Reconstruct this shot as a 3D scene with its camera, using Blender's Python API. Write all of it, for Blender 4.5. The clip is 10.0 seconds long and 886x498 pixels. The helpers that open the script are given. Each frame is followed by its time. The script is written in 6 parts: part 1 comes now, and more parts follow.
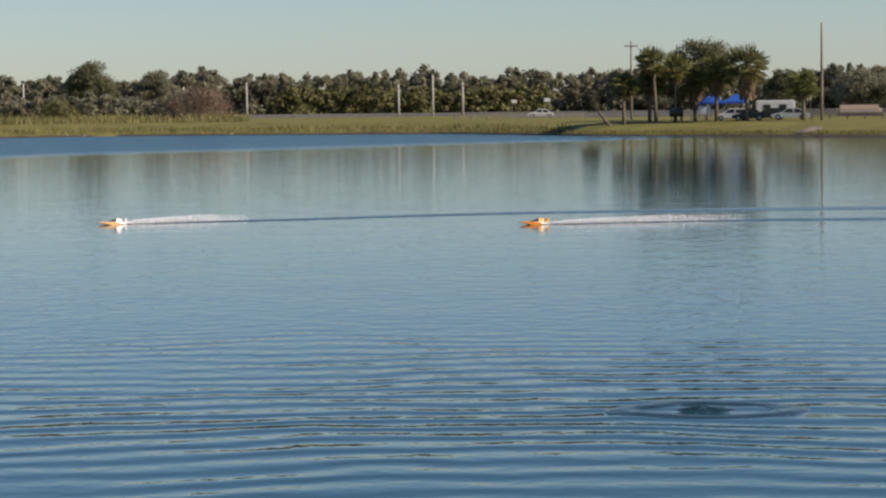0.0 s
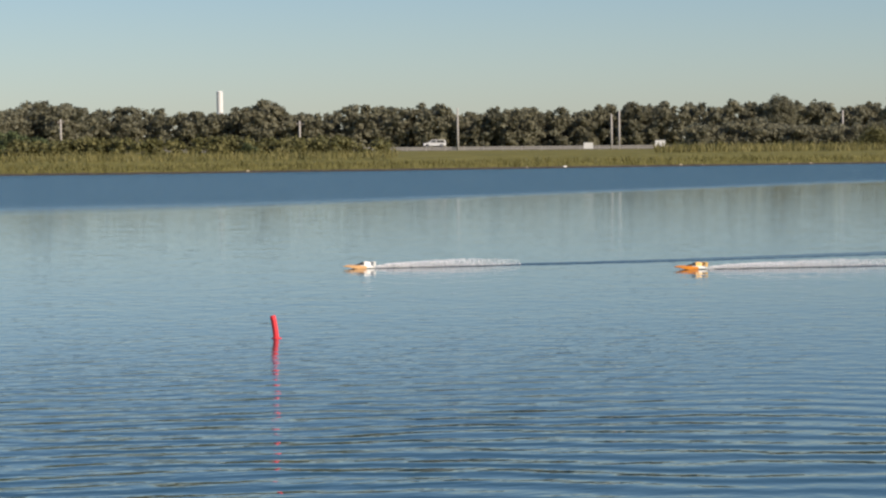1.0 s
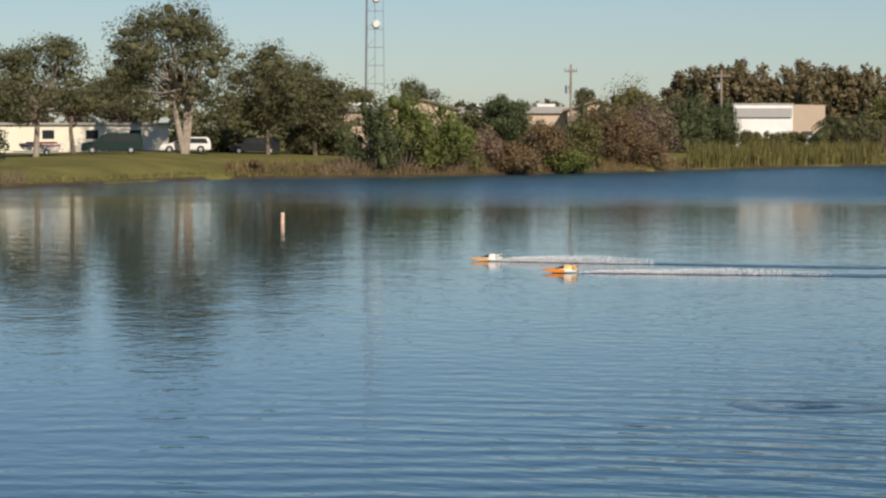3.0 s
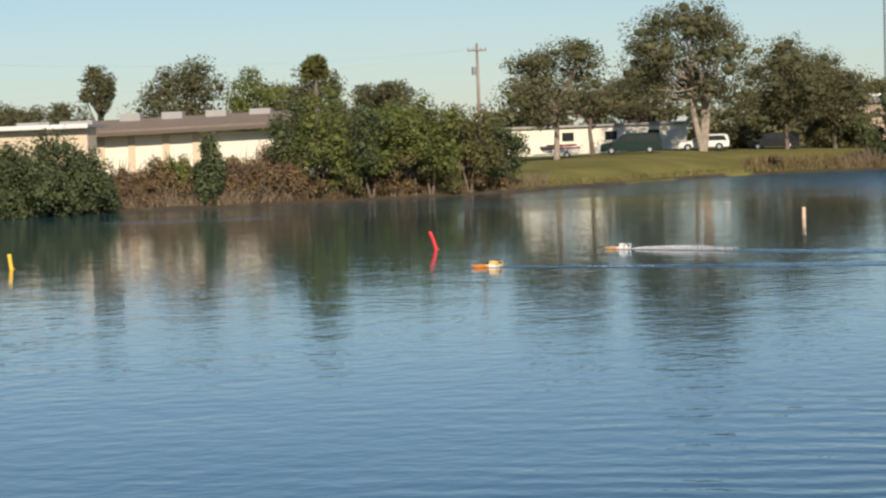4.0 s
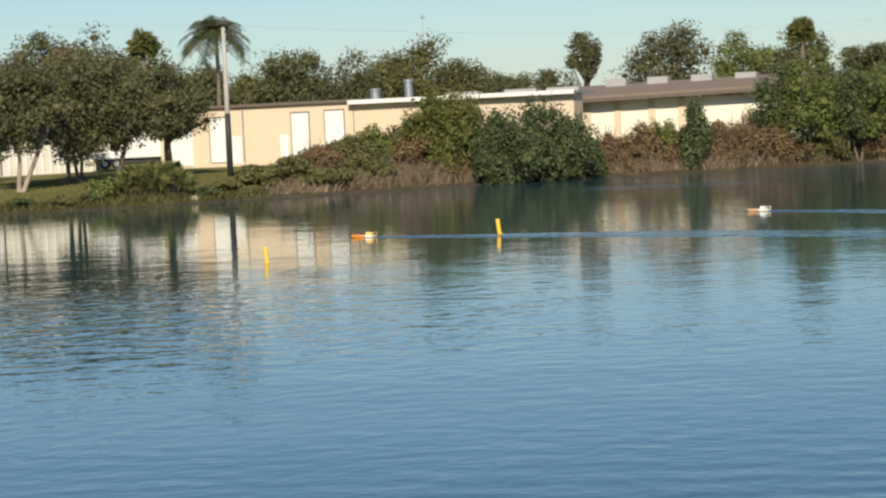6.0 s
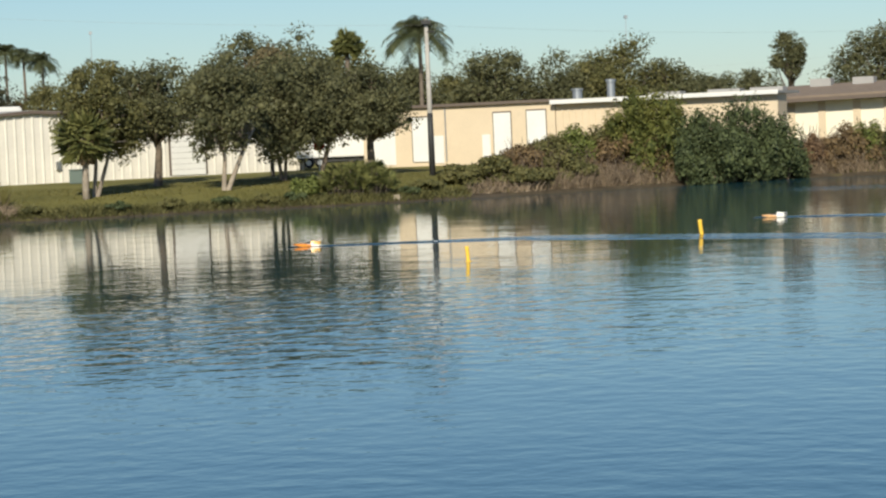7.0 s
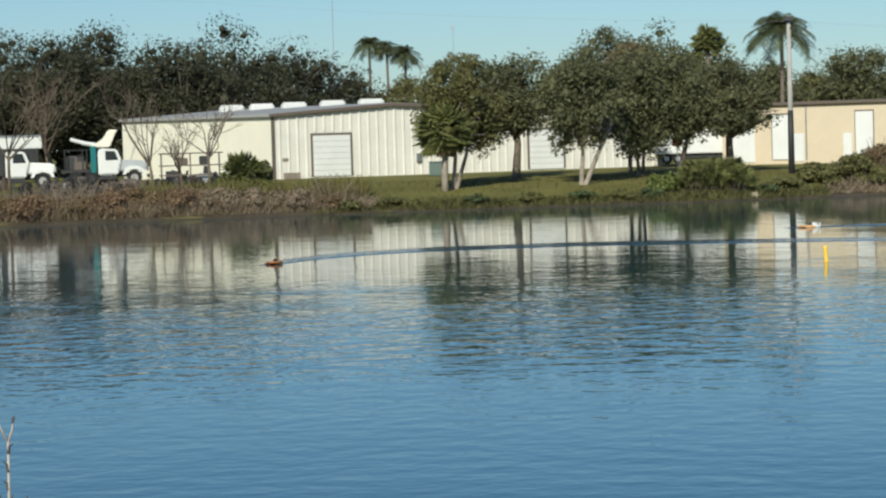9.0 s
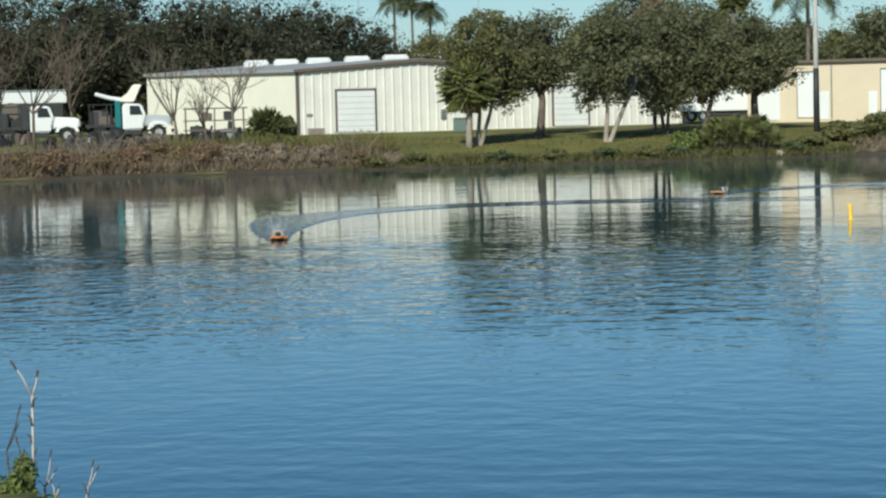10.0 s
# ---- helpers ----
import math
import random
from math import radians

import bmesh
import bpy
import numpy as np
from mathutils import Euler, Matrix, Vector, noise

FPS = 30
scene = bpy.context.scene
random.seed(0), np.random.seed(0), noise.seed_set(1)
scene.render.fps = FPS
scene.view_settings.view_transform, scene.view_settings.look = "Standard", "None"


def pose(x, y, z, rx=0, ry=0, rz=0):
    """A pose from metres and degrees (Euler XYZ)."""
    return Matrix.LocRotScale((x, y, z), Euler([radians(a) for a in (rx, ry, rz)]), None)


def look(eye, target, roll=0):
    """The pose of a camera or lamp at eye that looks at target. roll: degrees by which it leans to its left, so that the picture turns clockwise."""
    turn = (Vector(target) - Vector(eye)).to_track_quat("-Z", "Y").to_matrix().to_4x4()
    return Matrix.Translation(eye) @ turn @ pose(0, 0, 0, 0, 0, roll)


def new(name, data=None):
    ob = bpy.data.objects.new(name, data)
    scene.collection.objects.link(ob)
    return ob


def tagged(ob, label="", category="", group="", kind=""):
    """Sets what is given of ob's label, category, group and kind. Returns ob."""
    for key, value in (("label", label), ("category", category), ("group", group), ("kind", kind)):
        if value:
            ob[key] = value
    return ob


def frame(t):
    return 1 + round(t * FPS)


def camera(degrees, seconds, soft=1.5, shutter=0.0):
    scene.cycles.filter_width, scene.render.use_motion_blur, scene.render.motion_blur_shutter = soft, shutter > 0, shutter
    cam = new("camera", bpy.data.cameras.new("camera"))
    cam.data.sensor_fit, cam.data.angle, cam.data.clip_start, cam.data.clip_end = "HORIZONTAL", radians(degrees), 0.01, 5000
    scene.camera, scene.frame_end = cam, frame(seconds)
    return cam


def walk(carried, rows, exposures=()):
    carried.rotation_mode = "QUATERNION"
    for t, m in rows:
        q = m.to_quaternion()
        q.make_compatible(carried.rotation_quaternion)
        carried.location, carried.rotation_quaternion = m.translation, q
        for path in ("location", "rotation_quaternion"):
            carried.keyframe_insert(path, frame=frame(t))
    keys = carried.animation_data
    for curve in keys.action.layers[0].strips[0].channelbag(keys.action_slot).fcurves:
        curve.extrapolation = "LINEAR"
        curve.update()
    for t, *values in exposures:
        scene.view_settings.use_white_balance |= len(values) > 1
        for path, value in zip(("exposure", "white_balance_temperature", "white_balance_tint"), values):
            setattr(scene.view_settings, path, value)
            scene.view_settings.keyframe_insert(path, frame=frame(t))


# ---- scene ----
EYE = Vector((0.0, 0.0, 3.8))          # the viewing bank, 3.8 m above the water


def at(bearing, d, z=0.0):
    """Plan in bearings: degrees to the left of +y, seen from the viewing bank, and metres out."""
    a = radians(bearing)
    return Vector((-d * math.sin(a), d * math.cos(a), z))


def aim(t, yaw, pitch, roll):
    a, b = radians(yaw), radians(pitch)
    way = Vector((-math.sin(a) * math.cos(b), math.cos(a) * math.cos(b), math.sin(b)))
    return t, look(EYE, EYE + 50 * way, roll)


# ---- camera: one slow-to-fast sweep from right to left ----
cam = camera(20.519, 10.0, soft=2.3)
walk(cam, [aim(*r) for r in (
    (0.0, 0.0, -3.352, -0.618), (0.5, 10.463, -2.791, -0.373), (1.0, 18.959, -2.55, -0.521),
    (1.5, 26.4, -3.111, -0.489), (2.0, 33.981, -3.332, -1.033), (2.5, 44.478, -2.58, -0.295),
    (2.7, 48.355, -2.647, 0.105), (3.8, 62.436, -2.55, -2.001), (4.0, 65.082, -2.573, -2.139),
    (4.5, 67.739, -2.827, -2.223), (5.0, 70.797, -2.864, -2.472), (5.5, 73.336, -2.978, -2.622),
    (6.0, 76.446, -2.926, -2.661), (6.2, 78.142, -2.918, -2.72), (7.3, 81.583, -2.628, -2.345),
    (7.5, 82.0, -2.57, -2.256), (8.0, 84.222, -2.464, -2.517), (8.5, 87.702, -2.371, -2.449),
    (9.0, 89.478, -2.529, -1.668), (9.5, 90.002, -2.961, -1.23), (10.0, 90.061, -3.535, -1.397))],
    exposures=((0.0, 0.28, 6250, 14), (1.5, 0.02, 6150, 12), (2.6, -0.14, 6200, 12), (4.5, 0.14, 6300, 10), (7.5, 0.03, 5900, 2), (8.5, -0.08, 5660, -0.4), (9.5, -0.02, 5420, -2.8), (10.0, 0.0, 5300, -4)))

# ---- light: low sun behind the right shoulder, clear sky ----
SUN_BEARING, SUN_HEIGHT = -106.0, 32.0
world = bpy.data.worlds.new("sky")
scene.world = world
world.use_nodes = True
wn = world.node_tree
sky = wn.nodes.new("ShaderNodeTexSky")
sky.sky_type = "NISHITA"
sky.sun_disc = False
sky.sun_elevation = radians(SUN_HEIGHT)
sky.sun_rotation = radians(-SUN_BEARING)
sky.air_density, sky.dust_density, sky.ozone_density = 0.95, 0.25, 4.0
wn.links.new(sky.outputs[0], wn.nodes["Background"].inputs[0])
wn.nodes["Background"].inputs[1].default_value = 0.078
sun = new("sun", bpy.data.lights.new("sun", "SUN"))
sun.data.energy, sun.data.angle, sun.data.color = 5.0, radians(0.5), (1.0, 0.85, 0.66)
to_sun = at(SUN_BEARING, math.cos(radians(SUN_HEIGHT)), math.sin(radians(SUN_HEIGHT)))
sun.matrix_world = look(to_sun * 400, (0, 0, 0))


# ---- materials ----
def material(name, dark, light, scale=1.0, rough=0.7, metal=0.0, bump=0.0, fine=8.0, spec=0.3, island=0.0, stretch=(1, 1, 1), obrand=0.0):
    """Two colours mixed by coarse and fine noise, with grain relief; island or obrand varies piece by piece."""
    m = bpy.data.materials.new(name)
    m.use_nodes = True
    nt = m.node_tree
    n, l = nt.nodes, nt.links
    b = n["Principled BSDF"]
    geo = n.new("ShaderNodeNewGeometry")
    mp = n.new("ShaderNodeMapping")
    mp.inputs["Scale"].default_value = stretch
    l.new(geo.outputs["Position"], mp.inputs[0])
    a, c = n.new("ShaderNodeTexNoise"), n.new("ShaderNodeTexNoise")
    a.inputs["Scale"].default_value, a.inputs["Detail"].default_value = scale, 4
    c.inputs["Scale"].default_value, c.inputs["Detail"].default_value = scale * fine, 3
    l.new(mp.outputs[0], a.inputs[0])
    l.new(mp.outputs[0], c.inputs[0])
    mix = n.new("ShaderNodeMath")
    mix.operation = "MULTIPLY_ADD"
    mix.inputs[1].default_value = 0.45
    l.new(c.outputs[0], mix.inputs[0])
    sc = n.new("ShaderNodeMath")
    sc.operation = "MULTIPLY"
    sc.inputs[1].default_value = 0.55
    l.new(a.outputs[0], sc.inputs[0])
    l.new(sc.outputs[0], mix.inputs[2])
    value = mix.outputs[0]
    if island or obrand:
        src = geo.outputs["Random Per Island"]
        if obrand:
            src = n.new("ShaderNodeObjectInfo").outputs["Random"]
        add = n.new("ShaderNodeMath")
        add.operation = "MULTIPLY_ADD"
        add.inputs[1].default_value = island or obrand
        l.new(src, add.inputs[0])
        sub = n.new("ShaderNodeMath")
        sub.operation = "SUBTRACT"
        sub.inputs[1].default_value = 0.5 * (island or obrand)
        l.new(value, sub.inputs[0])
        l.new(sub.outputs[0], add.inputs[2])
        value = add.outputs[0]
    ramp = n.new("ShaderNodeValToRGB")
    ramp.color_ramp.elements[0].position, ramp.color_ramp.elements[1].position = 0.32, 0.68
    ramp.color_ramp.elements[0].color, ramp.color_ramp.elements[1].color = (*dark, 1), (*light, 1)
    l.new(value, ramp.inputs[0])
    l.new(ramp.outputs[0], b.inputs["Base Color"])
    b.inputs["Roughness"].default_value, b.inputs["Metallic"].default_value = rough, metal
    b.inputs["Specular IOR Level"].default_value = spec
    if bump:
        bp = n.new("ShaderNodeBump")
        bp.inputs["Strength"].default_value, bp.inputs["Distance"].default_value = 0.8, bump
        l.new(c.outputs[0], bp.inputs["Height"])
        l.new(bp.outputs[0], b.inputs["Normal"])
    return m


def leafy(name, dark, light, scale=0.6, island=0.4, thin=0.22):
    """Leaves: matt, a little light coming through, tone varying leaf by leaf and clump by clump."""
    m = material(name, dark, light, scale, 0.6, fine=5, spec=0.25, island=island)
    nt = m.node_tree
    b = nt.nodes["Principled BSDF"]
    tr = nt.nodes.new("ShaderNodeBsdfTranslucent")
    tr.inputs[0].default_value = (*[min(1, v * 1.3) for v in light], 1)
    mx = nt.nodes.new("ShaderNodeMixShader")
    mx.inputs[0].default_value = thin
    out = nt.nodes["Material Output"]
    nt.links.new(b.outputs[0], mx.inputs[1])
    nt.links.new(tr.outputs[0], mx.inputs[2])
    nt.links.new(mx.outputs[0], out.inputs[0])
    return m


def water_material():
    """Pond water: dark body, clear mirror, calm in the middle, wind-roughened beyond a straight line, wavelets near the bank."""
    m = bpy.data.materials.new("pond_water")
    m.use_nodes = True
    nt = m.node_tree
    n, l = nt.nodes, nt.links
    b = n["Principled BSDF"]
    b.inputs["Base Color"].default_value = (0.018, 0.066, 0.088, 1)
    b.inputs["Roughness"].default_value = 0.02
    b.inputs["IOR"].default_value = 1.333
    geo = n.new("ShaderNodeNewGeometry")
    pos = geo.outputs["Position"]

    def mathn(op, a, c, d=None, clamp=False):
        k = n.new("ShaderNodeMath")
        k.operation, k.use_clamp = op, clamp
        for i, v in enumerate((a, c, d)):
            if v is None:
                continue
            if isinstance(v, (int, float)):
                k.inputs[i].default_value = v
            else:
                l.new(v, k.inputs[i])
        return k.outputs[0]

    def noise_at(scale, stretch=(1, 1, 1), detail=2.0, turn=0.0):
        mp = n.new("ShaderNodeMapping")
        mp.vector_type = "TEXTURE"
        mp.inputs["Scale"].default_value = stretch
        mp.inputs["Rotation"].default_value = (0, 0, radians(turn))
        l.new(pos, mp.inputs[0])
        t = n.new("ShaderNodeTexNoise")
        t.inputs["Scale"].default_value, t.inputs["Detail"].default_value = scale, detail
        l.new(mp.outputs[0], t.inputs[0])
        return t.outputs[0]

    def dot(v, off):
        k = n.new("ShaderNodeVectorMath")
        k.operation = "DOT_PRODUCT"
        l.new(pos, k.inputs[0])
        k.inputs[1].default_value = v
        return mathn("SUBTRACT", k.outputs["Value"], off)

    def step(v, lo, hi):
        k = n.new("ShaderNodeMapRange")
        k.interpolation_type = "SMOOTHSTEP"
        l.new(v, k.inputs[0])
        k.inputs[1].default_value, k.inputs[2].default_value = lo, hi
        return k.outputs[0]

    edge = step(dot((1, 0, 0), 0.0), -62.0, -30.0)
    length = n.new("ShaderNodeVectorMath")
    length.operation = "LENGTH"
    l.new(pos, length.inputs[0])
    far = mathn("ADD", mathn("MULTIPLY_ADD", edge, -30.0, dot((-0.737, 0.677, 0), 134.0)), mathn("MULTIPLY", mathn("SUBTRACT", noise_at(0.03), 0.5), 14.0))
    wind = mathn("MULTIPLY", step(far, -9.0, 14.0), step(dot((0, 1, 0), 0.0), 62.0, 118.0))
    breeze = mathn("MULTIPLY", step(length.outputs["Value"], 112.0, 136.0), mathn("MULTIPLY", step(dot((0, 1, 0), 0.0), 26.0, 42.0), step(dot((-1, 0, 0), 0.0), 80.0, 105.0)))
    wind = mathn("MAXIMUM", wind, mathn("MULTIPLY", breeze, mathn("MULTIPLY", step(noise_at(0.05, (1, 1, 1), 1.0), 0.3, 0.65), 0.35)))
    near = step(length.outputs["Value"], 45.0, 29.0)
    right = step(dot((0.94, 0.34, 0), 0.0), -28.0, 6.0)
    # long low wavelets rolling in to the bank, finer chop, wind ripples
    wave = n.new("ShaderNodeTexWave")
    wave.wave_type, wave.rings_direction = "RINGS", "SPHERICAL"
    wave.inputs["Scale"].default_value = 0.34
    wave.inputs["Distortion"].default_value, wave.inputs["Detail"].default_value = 9.0, 3.0
    wave.inputs["Detail Scale"].default_value = 0.5
    mp = n.new("ShaderNodeMapping")
    mp.inputs["Location"].default_value = (-1.0, 6.0, 0)
    l.new(pos, mp.inputs[0])
    l.new(mp.outputs[0], wave.inputs[0])
    swell = mathn("MULTIPLY", wave.outputs["Fac"], mathn("MULTIPLY", mathn("MULTIPLY", near, step(noise_at(0.09, (1, 1, 1), 1.0), 0.2, 0.55)), mathn("MULTIPLY_ADD", right, 0.018, 0.001)))
    away = length.outputs["Value"]
    west = mathn("MULTIPLY", step(dot((-1, 0, 0), 0.0), 20.0, 36.0), mathn("MULTIPLY", step(away, 74.0, 54.0), step(away, 31.0, 48.0)))
    patch = mathn("MULTIPLY", mathn("MULTIPLY", west, step(dot((0, -1, 0), 0.0), -22.0, -2.0)), step(noise_at(0.09, (1, 1, 1), 1.0), 0.25, 0.5))
    wavelet = mathn("MULTIPLY", noise_at(1.25, (1, 1, 1), 2.0), mathn("MULTIPLY", patch, 0.044))
    chop = mathn("MULTIPLY", noise_at(1.9, (1.0, 1.0, 1), 3.0), mathn("MULTIPLY_ADD", step(away, 75.0, 35.0), mathn("MULTIPLY_ADD", right, 0.001, 0.005), mathn("MULTIPLY_ADD", step(dot((0, 1, 0), 0.0), 14.0, 40.0), 0.005, 0.006)))
    left = mathn("MULTIPLY", step(length.outputs["Value"], 60.0, 30.0), mathn("MULTIPLY", step(dot((-0.30, 0.95, 0), 0.0), 12.0, 24.0), mathn("MULTIPLY", step(dot((0.81, 0.58, 0), 0.0), -16.0, 2.0), step(dot((-1, 0, 0), 0.0), 3.0, 12.0))))
    cross = mathn("MULTIPLY", noise_at(2.0, (1.9, 0.62, 1), 2.0, 33.0), mathn("MULTIPLY", left, 0.026))
    calm = mathn("MULTIPLY", noise_at(0.35, (1, 1, 1), 2.0), 0.014)
    ripple = mathn("MULTIPLY", noise_at(3.0, (1, 1, 1), 2.0), mathn("MULTIPLY", wind, 0.16))
    total = mathn("ADD", mathn("ADD", mathn("ADD", swell, cross), chop), mathn("ADD", mathn("ADD", calm, wavelet), ripple))
    bp = n.new("ShaderNodeBump")
    bp.inputs["Strength"].default_value, bp.inputs["Distance"].default_value = 1.0, 1.0
    l.new(total, bp.inputs["Height"])
    l.new(bp.outputs[0], b.inputs["Normal"])
    l.new(mathn("MULTIPLY_ADD", wind, 0.22, 0.03), b.inputs["Roughness"])
    return m


WATER = water_material()
GRASS = material("bank_grass", (0.103, 0.103, 0.032), (0.238, 0.214, 0.068), 0.25, 0.9, bump=0.05, fine=30, spec=0.1)
MUD = material("wet_mud", (0.045, 0.036, 0.024), (0.11, 0.088, 0.058), 0.8, 0.6, bump=0.03)
OAK = leafy("oak_leaves", (0.070, 0.075, 0.036), (0.165, 0.162, 0.078))
OAK_WARM = leafy("oak_leaves_olive", (0.080, 0.084, 0.032), (0.185, 0.17, 0.064))
BRIGHT = leafy("shrub_leaves_bright", (0.078, 0.100, 0.027), (0.195, 0.22, 0.06))
DEEP = leafy("shrub_leaves_deep", (0.054, 0.070, 0.032), (0.12, 0.145, 0.06))
WILLOW = leafy("willowy_leaves", (0.069, 0.086, 0.021), (0.196, 0.196, 0.052))
# Darker copy of OAK, with the back oaks' shade put into its colour
OAK_DARK = leafy("oak_leaves_shade_tinted", (0.036, 0.038, 0.022), (0.082, 0.080, 0.045))
BROWN = leafy("brown_winter_brush", (0.13, 0.085, 0.05), (0.27, 0.18, 0.105))
RUST = leafy("rusty_brush", (0.10, 0.075, 0.04), (0.26, 0.18, 0.09))
PINKISH = leafy("leafless_twigs", (0.145, 0.102, 0.07), (0.285, 0.205, 0.143))
PALM = leafy("palm_fronds", (0.061, 0.074, 0.024), (0.203, 0.203, 0.068))
REED = leafy("reeds", (0.108, 0.108, 0.036), (0.264, 0.228, 0.084))
REED_GREEN = leafy("green_reeds", (0.095, 0.09, 0.028), (0.22, 0.195, 0.065))
# Far leaves paled: distance haze is put into the colour and translucency
FARWOOD_HAZED = leafy("hazed_far_woods", (0.155, 0.155, 0.103), (0.235, 0.222, 0.147), 0.12, 0.2, 0.4)
# Brown needles, lightened by skyline haze mixed into the base colour
CONIFER = leafy("conifer_needles", (0.13, 0.110, 0.060), (0.235, 0.19, 0.10), 0.2, 0.3)
PALM_GREEN = leafy("green_palm_fronds", (0.05, 0.062, 0.028), (0.14, 0.15, 0.07))
DRY = leafy("dry_stalks", (0.17, 0.13, 0.09), (0.35, 0.275, 0.19))
BARK = material("bark", (0.09, 0.07, 0.05), (0.22, 0.18, 0.14), 3, 0.9, bump=0.03)
PALE_BARK = material("pale_bark", (0.22, 0.18, 0.14), (0.42, 0.36, 0.29), 3, 0.9, bump=0.03)
TWIG = material("brown_twigs", (0.095, 0.07, 0.052), (0.19, 0.145, 0.11), 3, 0.9)
POLE_WOOD = material("weathered_pole", (0.17, 0.14, 0.11), (0.33, 0.28, 0.23), 2, 0.85, bump=0.01, stretch=(1, 1, 0.2))
CONCRETE_POLE = material("concrete_pole", (0.34, 0.32, 0.29), (0.5, 0.47, 0.43), 2, 0.8, bump=0.01)

# ---- ground and water ----
SHORE = ((-180, 16), (-40, 60), (-22, 170), (-14, 252), (-10, 266), (-6.8, 278), (-3.5, 291), (0, 330), (7.7, 350), (19, 312), (26.6, 298),
         (31, 297), (39, 303), (43.6, 272), (48, 232), (53.5, 205), (58.2, 196), (60.9, 178), (65, 163), (70, 155),
         (72.8, 154), (76, 147), (80.3, 140), (83, 137), (89.5, 133.5), (95.8, 131), (101, 129), (108, 90), (125, 30), (180, 16))


def shore(bearing):
    return float(np.interp(bearing, [s[0] for s in SHORE], [s[1] for s in SHORE]))


def land(bearing, d):
    """Height of the bank and of the land behind it."""
    e = d - shore(bearing)
    if e < 0:
        return max(-1.2, 0.12 * e)
    rise = 1.55 + 0.45 * max(0.0, 1 - abs(bearing - 59.5) / 4.5)
    return 0.12 + rise * (1 - math.exp(-e / 9.0))


def spot(bearing, d, up=0.0):
    d = max(d, shore(bearing) + 0.1)
    return at(bearing, d, land(bearing, d) + up)


def mesh_object(name, verts, faces, mat, parent=None, label="", smooth=False):
    me = bpy.data.meshes.new(name)
    me.from_pydata([tuple(v) for v in verts], [], [tuple(f) for f in faces])
    me.materials.append(mat)
    if smooth:
        me.polygons.foreach_set("use_smooth", [True] * len(me.polygons))
    me.update()
    ob = new(name, me)
    if parent:
        ob.parent = parent
    if label:
        ob["label"] = label
    return ob


def part(name, bm, mat, parent=None, label="", smooth=False):
    me = bpy.data.meshes.new(name)
    bmesh.ops.recalc_face_normals(bm, faces=bm.faces)
    bm.to_mesh(me)
    bm.free()
    me.materials.append(mat)
    if smooth:
        me.polygons.foreach_set("use_smooth", [True] * len(me.polygons))
    ob = new(name, me)
    if parent:
        ob.parent = parent
    if label:
        ob["label"] = label
    return ob


def build_ground():
    steps = [-14, -9, -5, -2.5, -1.2, -0.4, 0, 0.4, 0.9, 1.6, 2.6, 4, 6, 9, 13, 18, 26, 40, 70, 130, 260, 600, 1500, 4600]
    bearings = np.arange(-180, 180, 0.75)
    verts, faces = [], []
    rim = 10.0
    rings = [0.5, 4.0, 7.0, 8.5, 10.0, 12.0]
    rnd = random.Random(3)
    for b in bearings:
        s = max(shore(b), 30)
        near = 9.0 + 13.0 * float(np.clip((b - 96.5) / 3.0, 0, 1))
        for r in rings:
            q = r * near / 10.0
            z = float(np.interp(r, (0, 4, 7, 10, 12), (2.1, 2.1, 1.4, 0.05, -1.2)))
            verts.append(at(b, q, z))
        for e in steps:
            wob = rnd.uniform(-0.25, 0.25) if -1 < e < 5 else 0
            d = s + e + wob
            verts.append(at(b, d, land(b, s + e) if s > 30 else (1.6 if e > 0 else -1.2)))
    w = len(rings) + len(steps)
    nb = len(bearings)
    for i in range(nb):
        j = (i + 1) % nb
        for k in range(w - 1):
            faces.append((i * w + k, j * w + k, j * w + k + 1, i * w + k + 1))
    cap = len(verts)
    verts.append((0, 0, 2.1))
    for i in range(nb):
        faces.append((cap, ((i + 1) % nb) * w, i * w))
    g = mesh_object("ground", verts, faces, GRASS, smooth=True)
    tagged(g, "grassy bank and flat land round the pond", "ground", kind="structure")
    me = g.data
    bm = bmesh.new()
    bm.from_mesh(me)
    bmesh.ops.recalc_face_normals(bm, faces=bm.faces)
    bm.to_mesh(me)
    bm.free()
    if me.polygons[0].normal.z < 0:
        me.flip_normals()


def build_water():
    verts, faces = [], []
    bs = np.arange(-180, 180, 3.0)
    rr = [0.1, 20, 40, 80, 150, 250, 400]
    for b in bs:
        for r in rr:
            verts.append(at(b, r, 0.0))
    w = len(rr)
    for i in range(len(bs)):
        j = (i + 1) % len(bs)
        for k in range(w - 1):
            faces.append((i * w + k, i * w + k + 1, j * w + k + 1, j * w + k))
    ob = mesh_object("water", verts, faces, WATER)
    if ob.data.polygons[0].normal.z < 0:
        ob.data.flip_normals()
    tagged(ob, "calm blue pond water with small ripples", "water", kind="structure")


